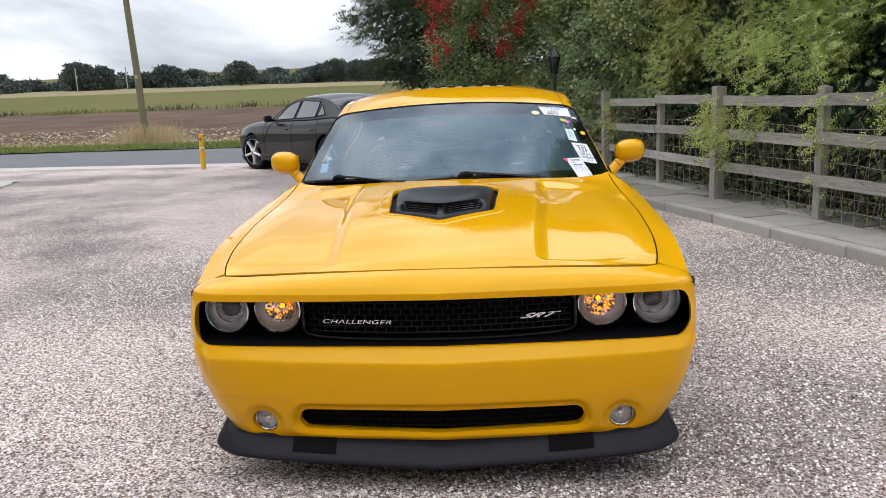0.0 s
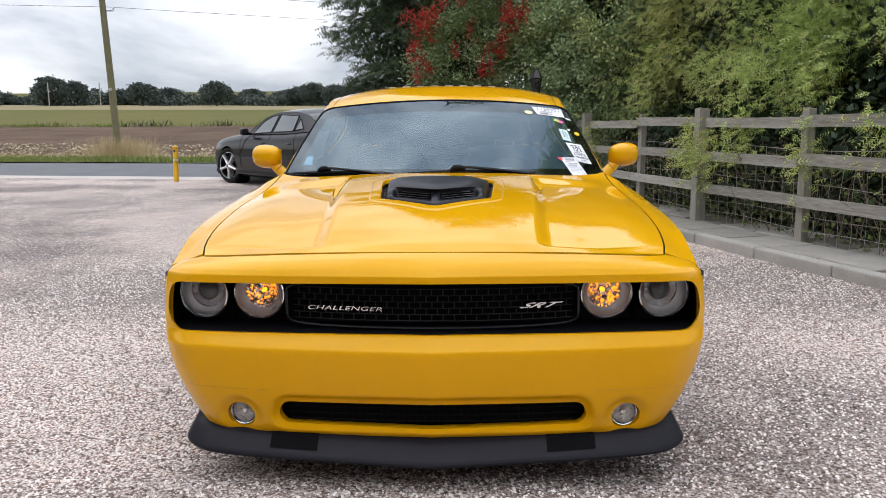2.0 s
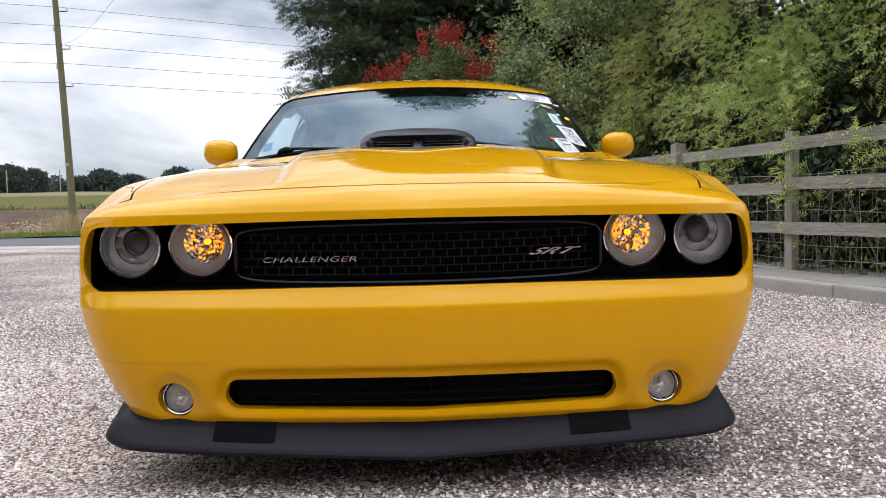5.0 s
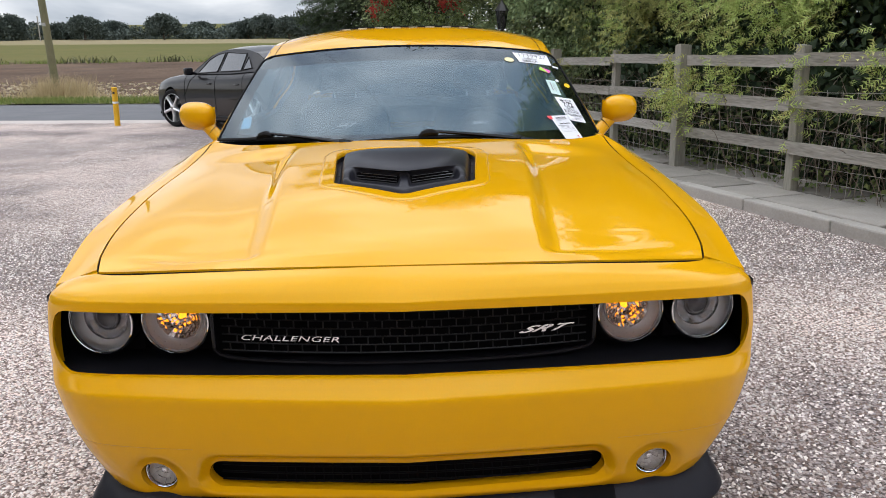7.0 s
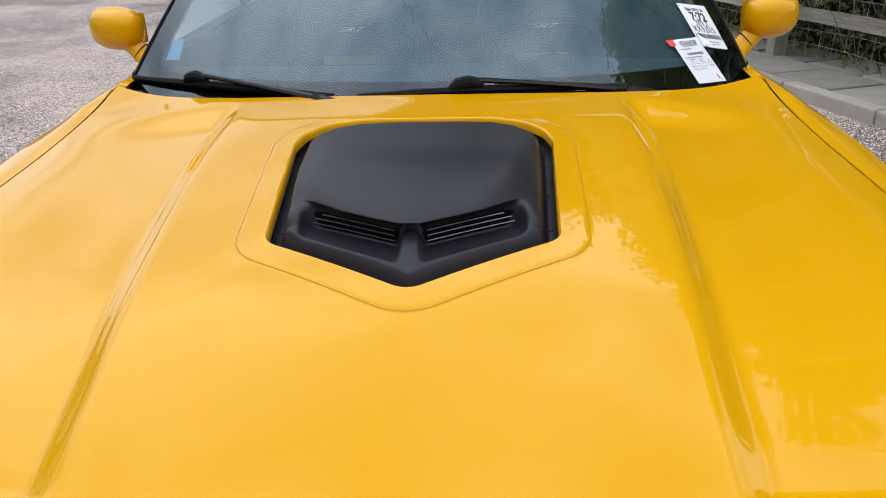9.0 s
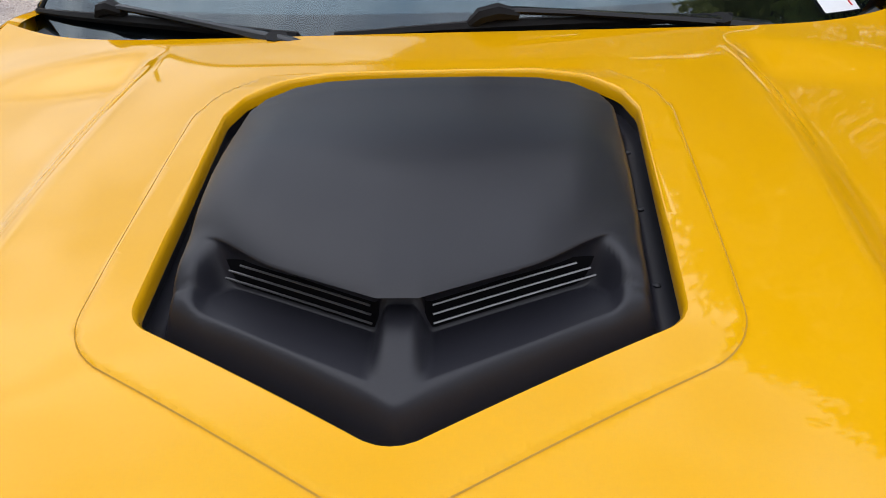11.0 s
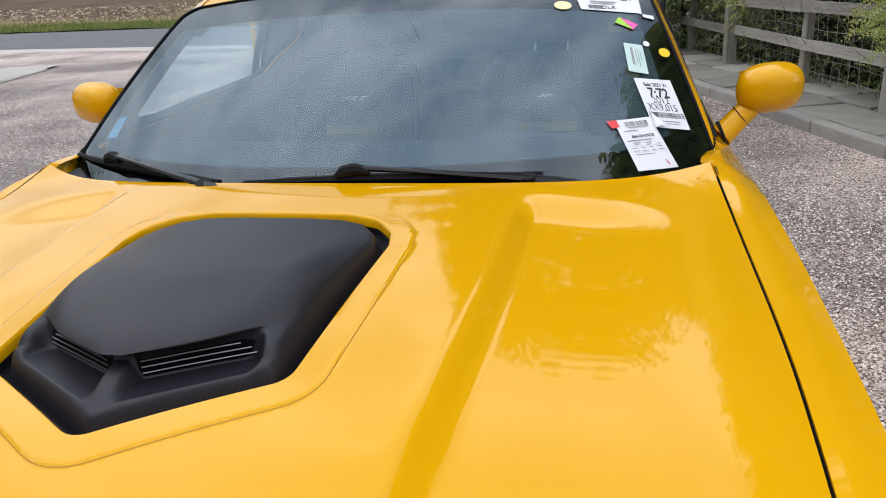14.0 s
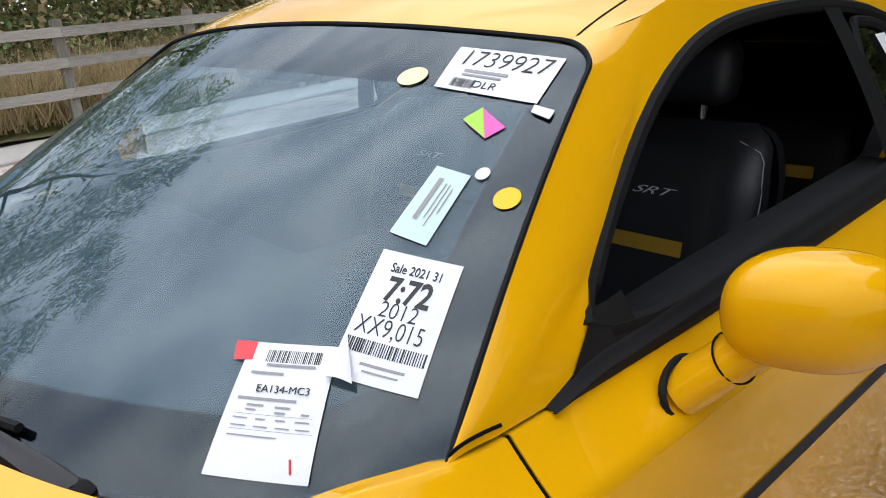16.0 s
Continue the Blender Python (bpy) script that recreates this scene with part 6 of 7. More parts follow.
def fence(name, label, at, spacing, first, last, main_every=2):
    """Post-and-rail fence with sheep netting. at(d, n, z) gives places along it."""
    f = thing(name, label, "fence")
    big, thin = post("post", 1.32, 0.115, 0.13, M_POSTWOOD), post("post", 1.29, 0.10, 0.08, M_POSTWOOD)
    turn = math.degrees(math.atan2(*((at(1, 0, 0) - at(0, 0, 0)).yx)))
    for i in range(first, last + 1):
        main = i % main_every == 0
        o = new("post", big if main else thin)
        o.parent = f
        p = at(i * spacing, -0.045 if main else 0.055, 0.04)
        o.matrix_world = pose(p.x, p.y, p.z, 0.8 * math.sin(i * 2.3), 0.9 * math.sin(i * 1.7), turn)
    for i in range(first, last):
        for k, z in enumerate((0.44, 0.80, 1.165)):
            bm = plank(spacing - 0.004, 0.105, 0.038, i * 7 + k)
            o = part("rail", bm, M_WOOD, f, smooth=0)
            p = at(i * spacing + 0.002, -0.022 + 0.008 * ((i + k) % 2), z + 0.04 + 0.012 * math.sin(i * 3.1 + k))
            o.matrix_world = pose(p.x, p.y, p.z, 0, 0.5 * math.sin(i * 5 + k * 2), turn)
    bm = bmesh.new()
    d0, d1 = first * spacing, last * spacing
    for z in (0.08, 0.20, 0.33, 0.47, 0.62, 0.78, 0.95):
        n = int((d1 - d0) / 0.3)
        tube([at(d0 + (d1 - d0) * k / n, 0.10 + 0.012 * math.sin(k * 1.3), z + 0.012 * math.sin(k * 0.9 + z * 9)) for k in range(n + 1)], 0.0028, 3, bm)
    for k in range(int((d1 - d0) / 0.16)):
        d = d0 + 0.16 * k
        tube([at(d + 0.012 * math.sin(j * 2.0 + k), 0.10 + 0.01 * math.sin(k + j), 0.06 + 0.9 * j / 4) for j in range(5)], 0.0022, 3, bm)
    part("wire_netting", bm, M_WIRE, f, "rusty sheep netting")
    return f


fence("timber_fence", "weathered grey three-rail timber fence with sheep netting", lambda d, n=0.0, z=0.0: along(d, n, z), 1.69, -4, 4)

# left side of the yard
LP = [(0.0, (-7.9, -3.5)), (4.0, (-8.15, 0.5)), (7.5, (-8.57, 3.97)), (9.8, (-9.15, 6.2)), (12.05, (-9.56, 8.4)), (14.0, (-10.1, 10.3)), (15.1, (-10.35, 11.3)), (16.6, (-10.72, 12.75))]
LPX, LPY = [(d, p[0]) for d, p in LP], [(d, p[1]) for d, p in LP]


def left_line(d, n=0.0, z=0.0):
    e = 0.05
    p = Vector((lerp_keys(LPX, d), lerp_keys(LPY, d), 0))
    t = Vector((lerp_keys(LPX, d + e) - lerp_keys(LPX, d - e), lerp_keys(LPY, d + e) - lerp_keys(LPY, d - e), 0)).normalized()
    q = p - Vector((t.y, -t.x, 0)) * n
    return Vector((q.x, q.y, z))


left_fence = thing("yard_fence", "weathered timber fence overgrown with dry grass", "fence")
pm = post("post", 1.32, 0.12, 0.10, M_POSTWOOD)
for i in range(9):
    d = i * 1.9
    o = new("post", pm)
    o.parent = left_fence
    p = left_line(d, 0, 0.03)
    o.matrix_world = pose(p.x, p.y, p.z, 0.6 * math.sin(i), 0.7 * math.cos(i), 90 + 4 * (i > 4))
for i in range(8):
    for k, z in enumerate((0.46, 0.82, 1.17)):
        a, b = left_line(i * 1.9, -0.06, z), left_line(i * 1.9 + 1.9, -0.06, z)
        o = part("rail", plank((b - a).length, 0.115, 0.035, i * 5 + k), M_WOOD, left_fence, smooth=0)
        o.matrix_world = pose(a.x, a.y, a.z + 0.04, 0, 0, math.degrees(math.atan2(b.y - a.y, b.x - a.x)))
left_path = thing("left_path", "pale concrete kerb and slab strip by the yard fence", "path", kind="structure")
for i in range(17):
    a, b = left_line(i * 0.93, -1.15), left_line(i * 0.93 + 0.92, -1.15)
    o = new("kerb_stone", kerb_me)
    o.parent = left_path
    o.matrix_world = pose(a.x, a.y, -0.065, 0, 0, math.degrees(math.atan2(b.y - a.y, b.x - a.x)))
bm = surface(lambda u, v: left_line(16.5 * u, -1.05 + 1.0 * v, 0.030 + 0.006 * noise.noise(Vector((u * 60, v * 6, 1)))), 60, 6)
part("path_surface", bm, M_SLAB, left_path)
bm = surface(lambda u, v: left_line(-4 + 19.5 * u, -0.05 + 7.0 * v, 0.06 + 0.5 * step(0.0, 0.7, v) + 0.06 * noise.noise(Vector((u * 30, v * 9, 0)))), 60, 20)
tagged(part("grass_bank", bm, M_VERGE), "low bank of rough dry grass behind the fence", "bank", kind="structure")

# ---------------------------------------------------------------- loose stones
rs = np.random.RandomState(11)


def pebbles(name, n, x0, x1, y0, y1, size, label):
    px, py = rs.uniform(x0, x1, n), rs.uniform(y0, y1, n)
    line = K0.x + (py - K0.y) * (KD.x / KD.y) - 0.02
    keep = px < line
    px, py = px[keep], py[keep]
    n = len(px)
    base = np.array([(1, 0, -0.5), (0, 1, -0.5), (-1, 0, -0.5), (0, -1, -0.5), (0, 0, 1)], float)
    tri = np.array([(0, 1, 4), (1, 2, 4), (2, 3, 4), (3, 0, 4)])
    s = rs.uniform(0.55, 1.25, (n, 1, 1)) * size
    v = base[None] * s * np.stack([rs.uniform(0.6, 1.2, (n, 5)), rs.uniform(0.6, 1.2, (n, 5)), rs.uniform(0.45, 0.8, (n, 5))], -1)
    v += rs.uniform(-0.25, 0.25, (n, 5, 3)) * s
    a, t = rs.uniform(0, 6.28, n), rs.uniform(-0.6, 0.6, n)
    ca, sa, ct, st = np.cos(a), np.sin(a), np.cos(t), np.sin(t)
    x, y, z = v[..., 0], v[..., 1], v[..., 2]
    y, z = y * ct[:, None] - z * st[:, None], y * st[:, None] + z * ct[:, None]
    x, y = x * ca[:, None] - y * sa[:, None], x * sa[:, None] + y * ca[:, None]
    gz = np.array([0.012 * noise.noise(Vector((p * 1.7, q * 1.7, 3.1))) for p, q in zip(px, py)])
    out = np.stack([x + px[:, None], y + py[:, None], z + gz[:, None] + size * 0.28], -1).reshape(-1, 3)
    faces = (tri[None] + (np.arange(n) * 5)[:, None, None]).reshape(-1)
    return tagged(mesh_from(name, out, faces, 3, M_PEBBLE), label, "gravel", kind="stuff")


pebbles("loose_gravel", 105000, -3.1, 3.1, -1.5, 4.6, 0.0074, "loose pale and brown gravel chippings")
pebbles("far_gravel", 60000, -8, 3.0, -2.5, 12.0, 0.0082, "loose pale and brown gravel chippings")


# ---------------------------------------------------------------- plants
def leaves(name, pos, nrm, length, width, mat, parent=None, droop=0.3, kind="rhomb", label="", spread_=0.8):
    """Many small leaves at pos, pointing roughly along nrm. rhomb: folded leaf; spray: flat frond with side shoots."""
    n = len(pos)
    d = nrm + rs.normal(0, spread_, (n, 3))
    d[:, 2] -= droop
    d /= np.linalg.norm(d, axis=1, keepdims=True) + 1e-9
    r = rs.normal(0, 1, (n, 3))
    a = np.cross(d, r)
    a /= np.linalg.norm(a, axis=1, keepdims=True) + 1e-9
    b = np.cross(d, a)
    L = (length * rs.uniform(0.6, 1.3, n))[:, None]
    W = (width * rs.uniform(0.7, 1.2, n))[:, None]
    if kind == "rhomb":
        v = np.stack([pos, pos + d * L * 0.45 + a * W + b * W * 0.25, pos + d * L, pos + d * L * 0.45 - a * W + b * W * 0.25], 1)
        f = (np.array([0, 1, 2, 0, 2, 3])[None] + (np.arange(n) * 4)[:, None]).reshape(-1)
        return mesh_from(name, v.reshape(-1, 3), f, 3, mat, parent, label)
    vs = [pos - a * W * 0.10, pos + a * W * 0.10, pos + d * L - b * L * 0.18]
    idx = [0, 1, 2]
    k = 3
    for t in (0.18, 0.40, 0.62, 0.83):
        for sgn in (1, -1):
            o = pos + d * L * t - b * L * 0.18 * t * t
            w = W * (1.15 - t) * 1.7
            tip = o + a * sgn * w + d * w * 0.75
            vs += [o - d * L * 0.05, o + d * L * 0.06, tip]
            idx += [k, k + 1, k + 2]
            k += 3
    v = np.stack(vs, 1)
    f = (np.array(idx)[None] + (np.arange(n) * k)[:, None]).reshape(-1)
    return mesh_from(name, v.reshape(-1, 3), f, 3, mat, parent, label)


def crown_points(centre, radii, clumps, per, clump_r, seed, low=-1.0, thin=0.0):
    """Points gathered in clumps over an uneven rounded crown; returns places and outward ways."""
    r = np.random.RandomState(seed)
    c, R = np.array(centre), np.array(radii)
    d = r.normal(0, 1, (clumps * 3, 3))
    d /= np.linalg.norm(d, axis=1, keepdims=True)
    d = d[d[:, 2] > low][:clumps]
    k = r.uniform(0.62, 1.06, (len(d), 1))
    cc = c + d * R * k
    p = np.repeat(cc, per, 0)
    o = np.clip(r.normal(0, 1, p.shape), -1.5, 1.5) * clump_r * r.uniform(0.4, 1.2, (len(p), 1)) * np.array([1, 1, 0.75])
    w = np.repeat(d, per, 0) + o / (clump_r * 3)
    return p + o, w


def limbs(base, top, n, reach, r0, seed, bm=None):
    """A tapered trunk with limbs that fork outwards."""
    rn = random.Random(seed)
    bm = bm or bmesh.new()
    base, top = Vector(base), Vector(top)
    k = 8
    pts = [base.lerp(top, i / k) + Vector((rn.uniform(-1, 1), rn.uniform(-1, 1), 0)) * 0.05 * reach * (0 < i) for i in range(k + 1)]
    tube(pts, r0, 9, bm, taper=[1.25] + [1 - 0.85 * i / k for i in range(1, k + 1)])
    for i in range(n):
        t = 0.25 + 0.7 * i / n
        p = base.lerp(top, t)
        a = rn.uniform(0, 6.28)
        e = p + Vector((math.cos(a), math.sin(a), rn.uniform(0.1, 0.7))) * reach * (1.1 - 0.6 * t)
        m = p.lerp(e, 0.5) + Vector((0, 0, 0.08 * reach))
        tube([p, m, e], r0 * 0.42 * (1.1 - t * 0.6), 6, bm, taper=[1, 0.7, 0.2])
    return bm


def tree(name, label, x, y, z, height, trunk_h, radii, mats, clumps, per, clump_r, leaf, seed, kind="rhomb", droop=0.3, low=-0.7, category="tree", group="", trunk_r=0.12, centre=None):
    t = thing(name, label, category, group, at=pose(x, y, z))
    part("trunk", limbs((0, 0, -0.2), (0, 0, trunk_h + radii[2] * 1.2), 9, max(radii[:2]) * 0.8, trunk_r, seed), M_BARK, t)
    c = centre or (0, 0, height - radii[2])
    for i, (m, share) in enumerate(mats):
        p, w = crown_points(c, radii, int(clumps * share), per, clump_r, seed + 31 * i, low)
        p[:, 2] = np.maximum(p[:, 2], 0.05)
        leaves("crown", p, w, leaf[0], leaf[1], m, t, droop, kind)
    return t


# cypress screen behind the fence
hedge_spots = [(2.35, 7.4, 0.2), (0.65, 7.9, 0.0), (-1.0, 8.0, 0.3), (-2.7, 7.2, -0.1)]
for i, (d, h, dn) in enumerate(hedge_spots):
    p = along(d, 1.55 + dn * 0.3)
    bright = i >= 2
    t = thing("cypress_tree", "bushy yellow-green cypress overhanging the fence" if not bright else "bushy bright green cypress overhanging the fence", "conifer", "cypress screen", at=pose(p.x, p.y, 0.0))
    part("trunk", limbs((0, 0, -0.1), (0, 0, h * 0.95), 16, 1.1, 0.10, 50 + i), M_BARK, t)
    r = np.random.RandomState(70 + i)
    near = i < 5
    # drooping boughs of clumps round a tall column, with gaps between them
    nb = 46 if near else 16
    bt, bz, br = r.uniform(0, 6.28, nb), 1.40 + 3.7 * r.uniform(0, 1, nb) ** 0.95, r.uniform(0.98, 1.42, nb)
    s = r.uniform(0.35, 1.0, (nb, 7))
    th = (bt[:, None] + r.normal(0, 0.13, s.shape)).ravel()
    rad = (br[:, None] * s).ravel()
    zz = (bz[:, None] + 0.22 - 0.55 * s ** 2 + r.normal(0, 0.10, s.shape)).ravel()
    tot = len(th)
    c = np.stack([np.cos(th) * rad, np.sin(th) * rad, zz], 1)
    w = np.stack([np.cos(th), np.sin(th), 0.10 + 0 * th], 1)
    per = 42
    P, Wv = np.repeat(c, per, 0), np.repeat(w, per, 0)
    O = r.normal(0, 1, P.shape) * np.array([0.14, 0.14, 0.15])
    P = P + O
    Wv = Wv + O * 1.0
    if near:
        # branches that hang over the rails
        m = (2, 3, 5, 6, 3)[i]
        hd, hn, hz = r.uniform(-0.95, 0.95, m), r.uniform(-1.72, -1.42, m), r.uniform(0.75, 1.75, m)
        hc = np.array([tuple(FD * a + FN * (b - dn * 0.3)) for a, b in zip(hd, hn)]) + np.stack([0 * hz, 0 * hz, hz], 1)
        hp = np.repeat(hc, 90, 0) + r.normal(0, 1, (m * 90, 3)) * np.array([0.11, 0.11, 0.17])
        P, Wv = np.concatenate([P, hp]), np.concatenate([Wv, np.repeat(np.array([tuple(-FN)]), len(hp), 0)])
    k = np.concatenate([np.repeat(np.repeat(r.uniform(0, 1, nb), 7), per), r.uniform(0.05, 0.84, len(P) - tot * per)])
    A = (k < (0.62 if not bright else 0.30))
    B = (k >= (0.62 if not bright else 0.30)) & (k < 0.86)
    Cc = k >= 0.86
    leaves("foliage", P[A], Wv[A], 0.140, 0.027, M_CYPRESS, t, 0.85, "spray", spread_=0.5)
    leaves("foliage", P[B], Wv[B], 0.135, 0.029, M_CYPRESS2, t, 0.55, "spray", spread_=0.5)
    leaves("foliage", P[Cc], Wv[Cc], 0.140, 0.027, M_CEDAR, t, 1.0, "spray", spread_=0.5)
    # thick inner growth, its shade put into dark leaf colour, and the top of the tree
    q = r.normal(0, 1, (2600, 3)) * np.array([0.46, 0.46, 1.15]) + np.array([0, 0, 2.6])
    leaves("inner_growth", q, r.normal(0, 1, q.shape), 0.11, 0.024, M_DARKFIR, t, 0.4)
    n2 = 110
    z2 = 4.5 + (h - 4.5) * r.uniform(0, 1, n2)
    t2 = r.uniform(0, 6.28, n2)
    r2 = (1.25 - 0.75 * ((z2 - 4.5) / (h - 4.5)) ** 1.6) * r.uniform(0.4, 1.08, n2)
    c2 = np.repeat(np.stack([np.cos(t2) * r2, np.sin(t2) * r2, z2], 1), 60, 0)
    leaves("tree_top", c2 + r.normal(0, 0.22, c2.shape), c2 * np.array([1, 1, 0]) + np.array([0, 0, 0.5]), 0.22, 0.05, M_CYPRESS, t, 0.3, spread_=0.6)

# thick growth behind the screen, coloured dark to pass for its shade
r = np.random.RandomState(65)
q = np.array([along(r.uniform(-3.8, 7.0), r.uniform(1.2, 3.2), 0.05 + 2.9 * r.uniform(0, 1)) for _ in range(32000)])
tagged(leaves("hedge_shade_backing", q, r.normal(0, 1, q.shape), 0.14, 0.045, M_DARKFIR, None, 0.3), "dense leaves behind the cypress screen, coloured dark for its shade", "hedge", kind="stuff")

# dark leaf colour imitates the shade under the hedge
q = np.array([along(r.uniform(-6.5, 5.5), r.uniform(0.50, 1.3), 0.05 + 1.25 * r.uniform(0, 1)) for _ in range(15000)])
tagged(leaves("hedge_shade_growth", q, r.normal(0, 1, q.shape), 0.12, 0.040, M_DARKFIR, None, 0.3), "leafy growth close behind the netting, coloured dark as shade", "hedge", kind="stuff")

# low tangle of stems and litter at the fence foot
rn = random.Random(8)
bm = bmesh.new()
for i in range(1000):
    d, n = rn.uniform(-7, 4), rn.uniform(0.12, 0.9)
    p = along(d, n, 0.04 + (rn.uniform(0.1, 0.9) if i % 3 else 0.0))
    q = p + Vector((rn.uniform(-0.5, 0.5), rn.uniform(-0.5, 0.5), rn.uniform(-0.15, 0.35) if i % 3 else rn.uniform(0.4, 1.1)))
    tube([p, p.lerp(q, 0.35) + Vector((rn.uniform(-0.1, 0.1), rn.uniform(-0.1, 0.1), rn.uniform(0.0, 0.12))), p.lerp(q, 0.7) + Vector((0, 0, rn.uniform(0.0, 0.10))), q], rn.uniform(0.002, 0.006), 3, bm, taper=[1, 0.9, 0.7, 0.4])
tagged(part("dead_stems", bm, M_TWIG), "tangle of bare dead stems under the hedge", "undergrowth", kind="stuff")
n = 5200
dd, nn = rs.uniform(-8, 5, n), rs.uniform(0.05, 1.1, n)
pp = np.array([along(a, b, 0.06) for a, b in zip(dd, nn)])
pp[:, 2] += rs.uniform(0, 1, n) ** 2.2 * 0.75
tagged(leaves("ivy_undergrowth", pp, rs.normal(0, 1, (n, 3)) - np.array(FN) * 0.5, 0.06, 0.022, M_THORN, None, 0.2), "dark ivy and leaf litter along the fence foot", "undergrowth", kind="stuff")

# shrubs at the end of the drive
tree("green_shrub", "tall dull green leafy shrub behind the fence", 2.75, 10.6, 0.0, 5.2, 1.0, (1.35, 1.3, 2.5), [(M_LAUREL, 0.66), (M_LAUREL_PALE, 0.34)], 360, 160, 0.17, (0.066, 0.021), 5, low=-1, category="shrub", trunk_r=0.06)
tree("green_shrub", "dull green leafy shrub beside the lamp", 1.75, 11.9, 0.0, 3.6, 0.8, (1.05, 1.05, 1.75), [(M_LAUREL, 0.6), (M_LAUREL_PALE, 0.4)], 230, 130, 0.17, (0.066, 0.021), 6, low=-1, category="shrub", trunk_r=0.05)
fire = tree("berry_bush", "dark green firethorn bush full of red berries", 0.25, 11.9, 0.0, 3.80, 0.8, (1.05, 0.95, 1.85), [(M_THORN, 0.55), (M_LAUREL, 0.45)], 300, 120, 0.17, (0.056, 0.016), 7, low=-1, category="shrub", trunk_r=0.05)
r = np.random.RandomState(17)
# arching sprays of berries: along the open side, the crown and the drive side
sprays = [(-0.76, 2.95), (-0.85, 2.70), (-0.90, 2.45), (-0.95, 2.10), (-0.94, 3.12), (-0.58, 3.14), (0.70, 2.95), (0.58, 2.68), (0.37, 2.42), (0.29, 2.12), (0.75, 3.12), (0.42, 3.56), (0.27, 3.72), (-0.16, 3.40), (0.98, 3.42), (0.08, 3.60), (-0.15, 2.60), (0.72, 3.30), (-0.05, 2.95)]
p = []
for k, (x, z) in enumerate(sprays):
    for _ in range(3 if k < 16 else 1):
        m = 62
        t = r.uniform(0, 1, (m, 1))
        way = np.array([r.normal(0, 0.12), -0.06, -0.20 + r.normal(0, 0.10)])
        at = np.array([x + r.normal(0, 0.07), -0.84 + 0.25 * abs(x) + r.normal(0, 0.05), z + 0.12 + r.normal(0, 0.06)])
        p.append(at + way * t + np.array([0.10 * r.normal(), 0, 0]) * t * (1 - t) + r.normal(0, 0.048, (m, 3)))
p = np.concatenate(p)
n = len(p)
tri = np.array([(0, 2, 4), (2, 1, 4), (1, 3, 4), (3, 0, 4), (2, 0, 5), (1, 2, 5), (3, 1, 5), (0, 3, 5)])
octa = np.array([(1, 0, 0), (-1, 0, 0), (0, 1, 0), (0, -1, 0), (0, 0, 1), (0, 0, -1)], float)
v = p[:, None] + octa[None] * r.uniform(0.011, 0.019, (n, 1, 1))
tagged(mesh_from("berry_spread", v.reshape(-1, 3), (tri[None] + (np.arange(n) * 6)[:, None, None]).reshape(-1), 3, M_BERRY, fire, "bright red berry clusters"), kind="stuff")
# dark spreading conifer
con = thing("dark_conifer", "tall dark green conifer with drooping flat boughs", "conifer", at=pose(-0.55, 13.4, 0))
bm = limbs((0, 0, -0.2), (0, 0, 10.6), 6, 0.8, 0.2, 90)
r = np.random.RandomState(91)
P, Wv = [], []
for i in range(120):
    z = 1.6 + 8.9 * (i / 120)
    a = i * 2.4
    reach = (2.18 + 0.22 * step(3.5, 5.5, z) - 0.48 * max(z - 6.2, 0)) * r.uniform(0.72, 1.08) * (0.62 + 0.38 * min((z - 1.2) / 1.8, 1))
    d = np.array([math.cos(a), math.sin(a), 0.0])
    tip = d * reach + np.array([0, 0, z + 0.10 * reach])
    tube([(0, 0, z), tuple(d * reach * 0.5 + np.array([0, 0, z + 0.16 * reach])), tuple(tip)], 0.035, 5, bm, taper=[1, 0.7, 0.2])
    m = 320
    t = r.uniform(0.12, 1.02, m) ** 0.8
    side = np.array([-d[1], d[0], 0])
    q = d[None] * (reach * t)[:, None] + side[None] * (r.normal(0, 0.22, m) * (0.4 + t) * 1.1)[:, None]
    q[:, 2] += z + 0.2 * reach * t * (1 - 0.5 * t) + r.normal(0, 0.09, m)
    P.append(q)
    Wv.append(np.repeat(d[None], m, 0) + side[None] * r.normal(0, 0.7, (m, 1)))
part("trunk", bm, M_BARK, con)
q = np.concatenate(P)
q = q[r.uniform(0, 1, len(q)) < 0.30] * np.array([0.78, 0.78, 1.0])
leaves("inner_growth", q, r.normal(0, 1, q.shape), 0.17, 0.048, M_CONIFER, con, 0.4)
leaves("foliage", np.concatenate(P), np.concatenate(Wv), 0.24, 0.042, M_CONIFER, con, 0.45, "spray", spread_=0.32)
tree("dark_tree", "dark evergreen tree standing behind the shrubs", 3.5, 13.2, 0.0, 9.0, 2.0, (2.4, 1.9, 4.0), [(M_DARKFIR, 0.8), (M_LAUREL, 0.2)], 620, 54, 0.36, (0.20, 0.05), 21, category="tree", trunk_r=0.16)

tree("dark_tree", "dark evergreen tree standing behind the shrubs", 0.9, 15.0, 0.0, 13.2, 2.0, (2.5, 1.9, 6.0), [(M_DARKFIR, 0.8), (M_LAUREL, 0.2)], 640, 52, 0.36, (0.20, 0.05), 23, category="tree", trunk_r=0.16)

# trees on the far side of the yard
for i, (x, y, h) in enumerate(((-12.8, 1.6, 9.4), (-12.0, -2.6, 11.6), (-13.8, 6.4, 4.7), (-10.4, -7.4, 10.5))):
    tree("ash_tree", "broad leafy tree behind the yard fence", x, y, 0.3, h, 2.2, (3.1, 3.1, 0.43 * h), [(M_THORN, 0.7), (M_LAUREL, 0.3)], 160, 66, 0.34, (0.13, 0.04), 120 + i, category="tree", trunk_r=0.16, group="yard trees")

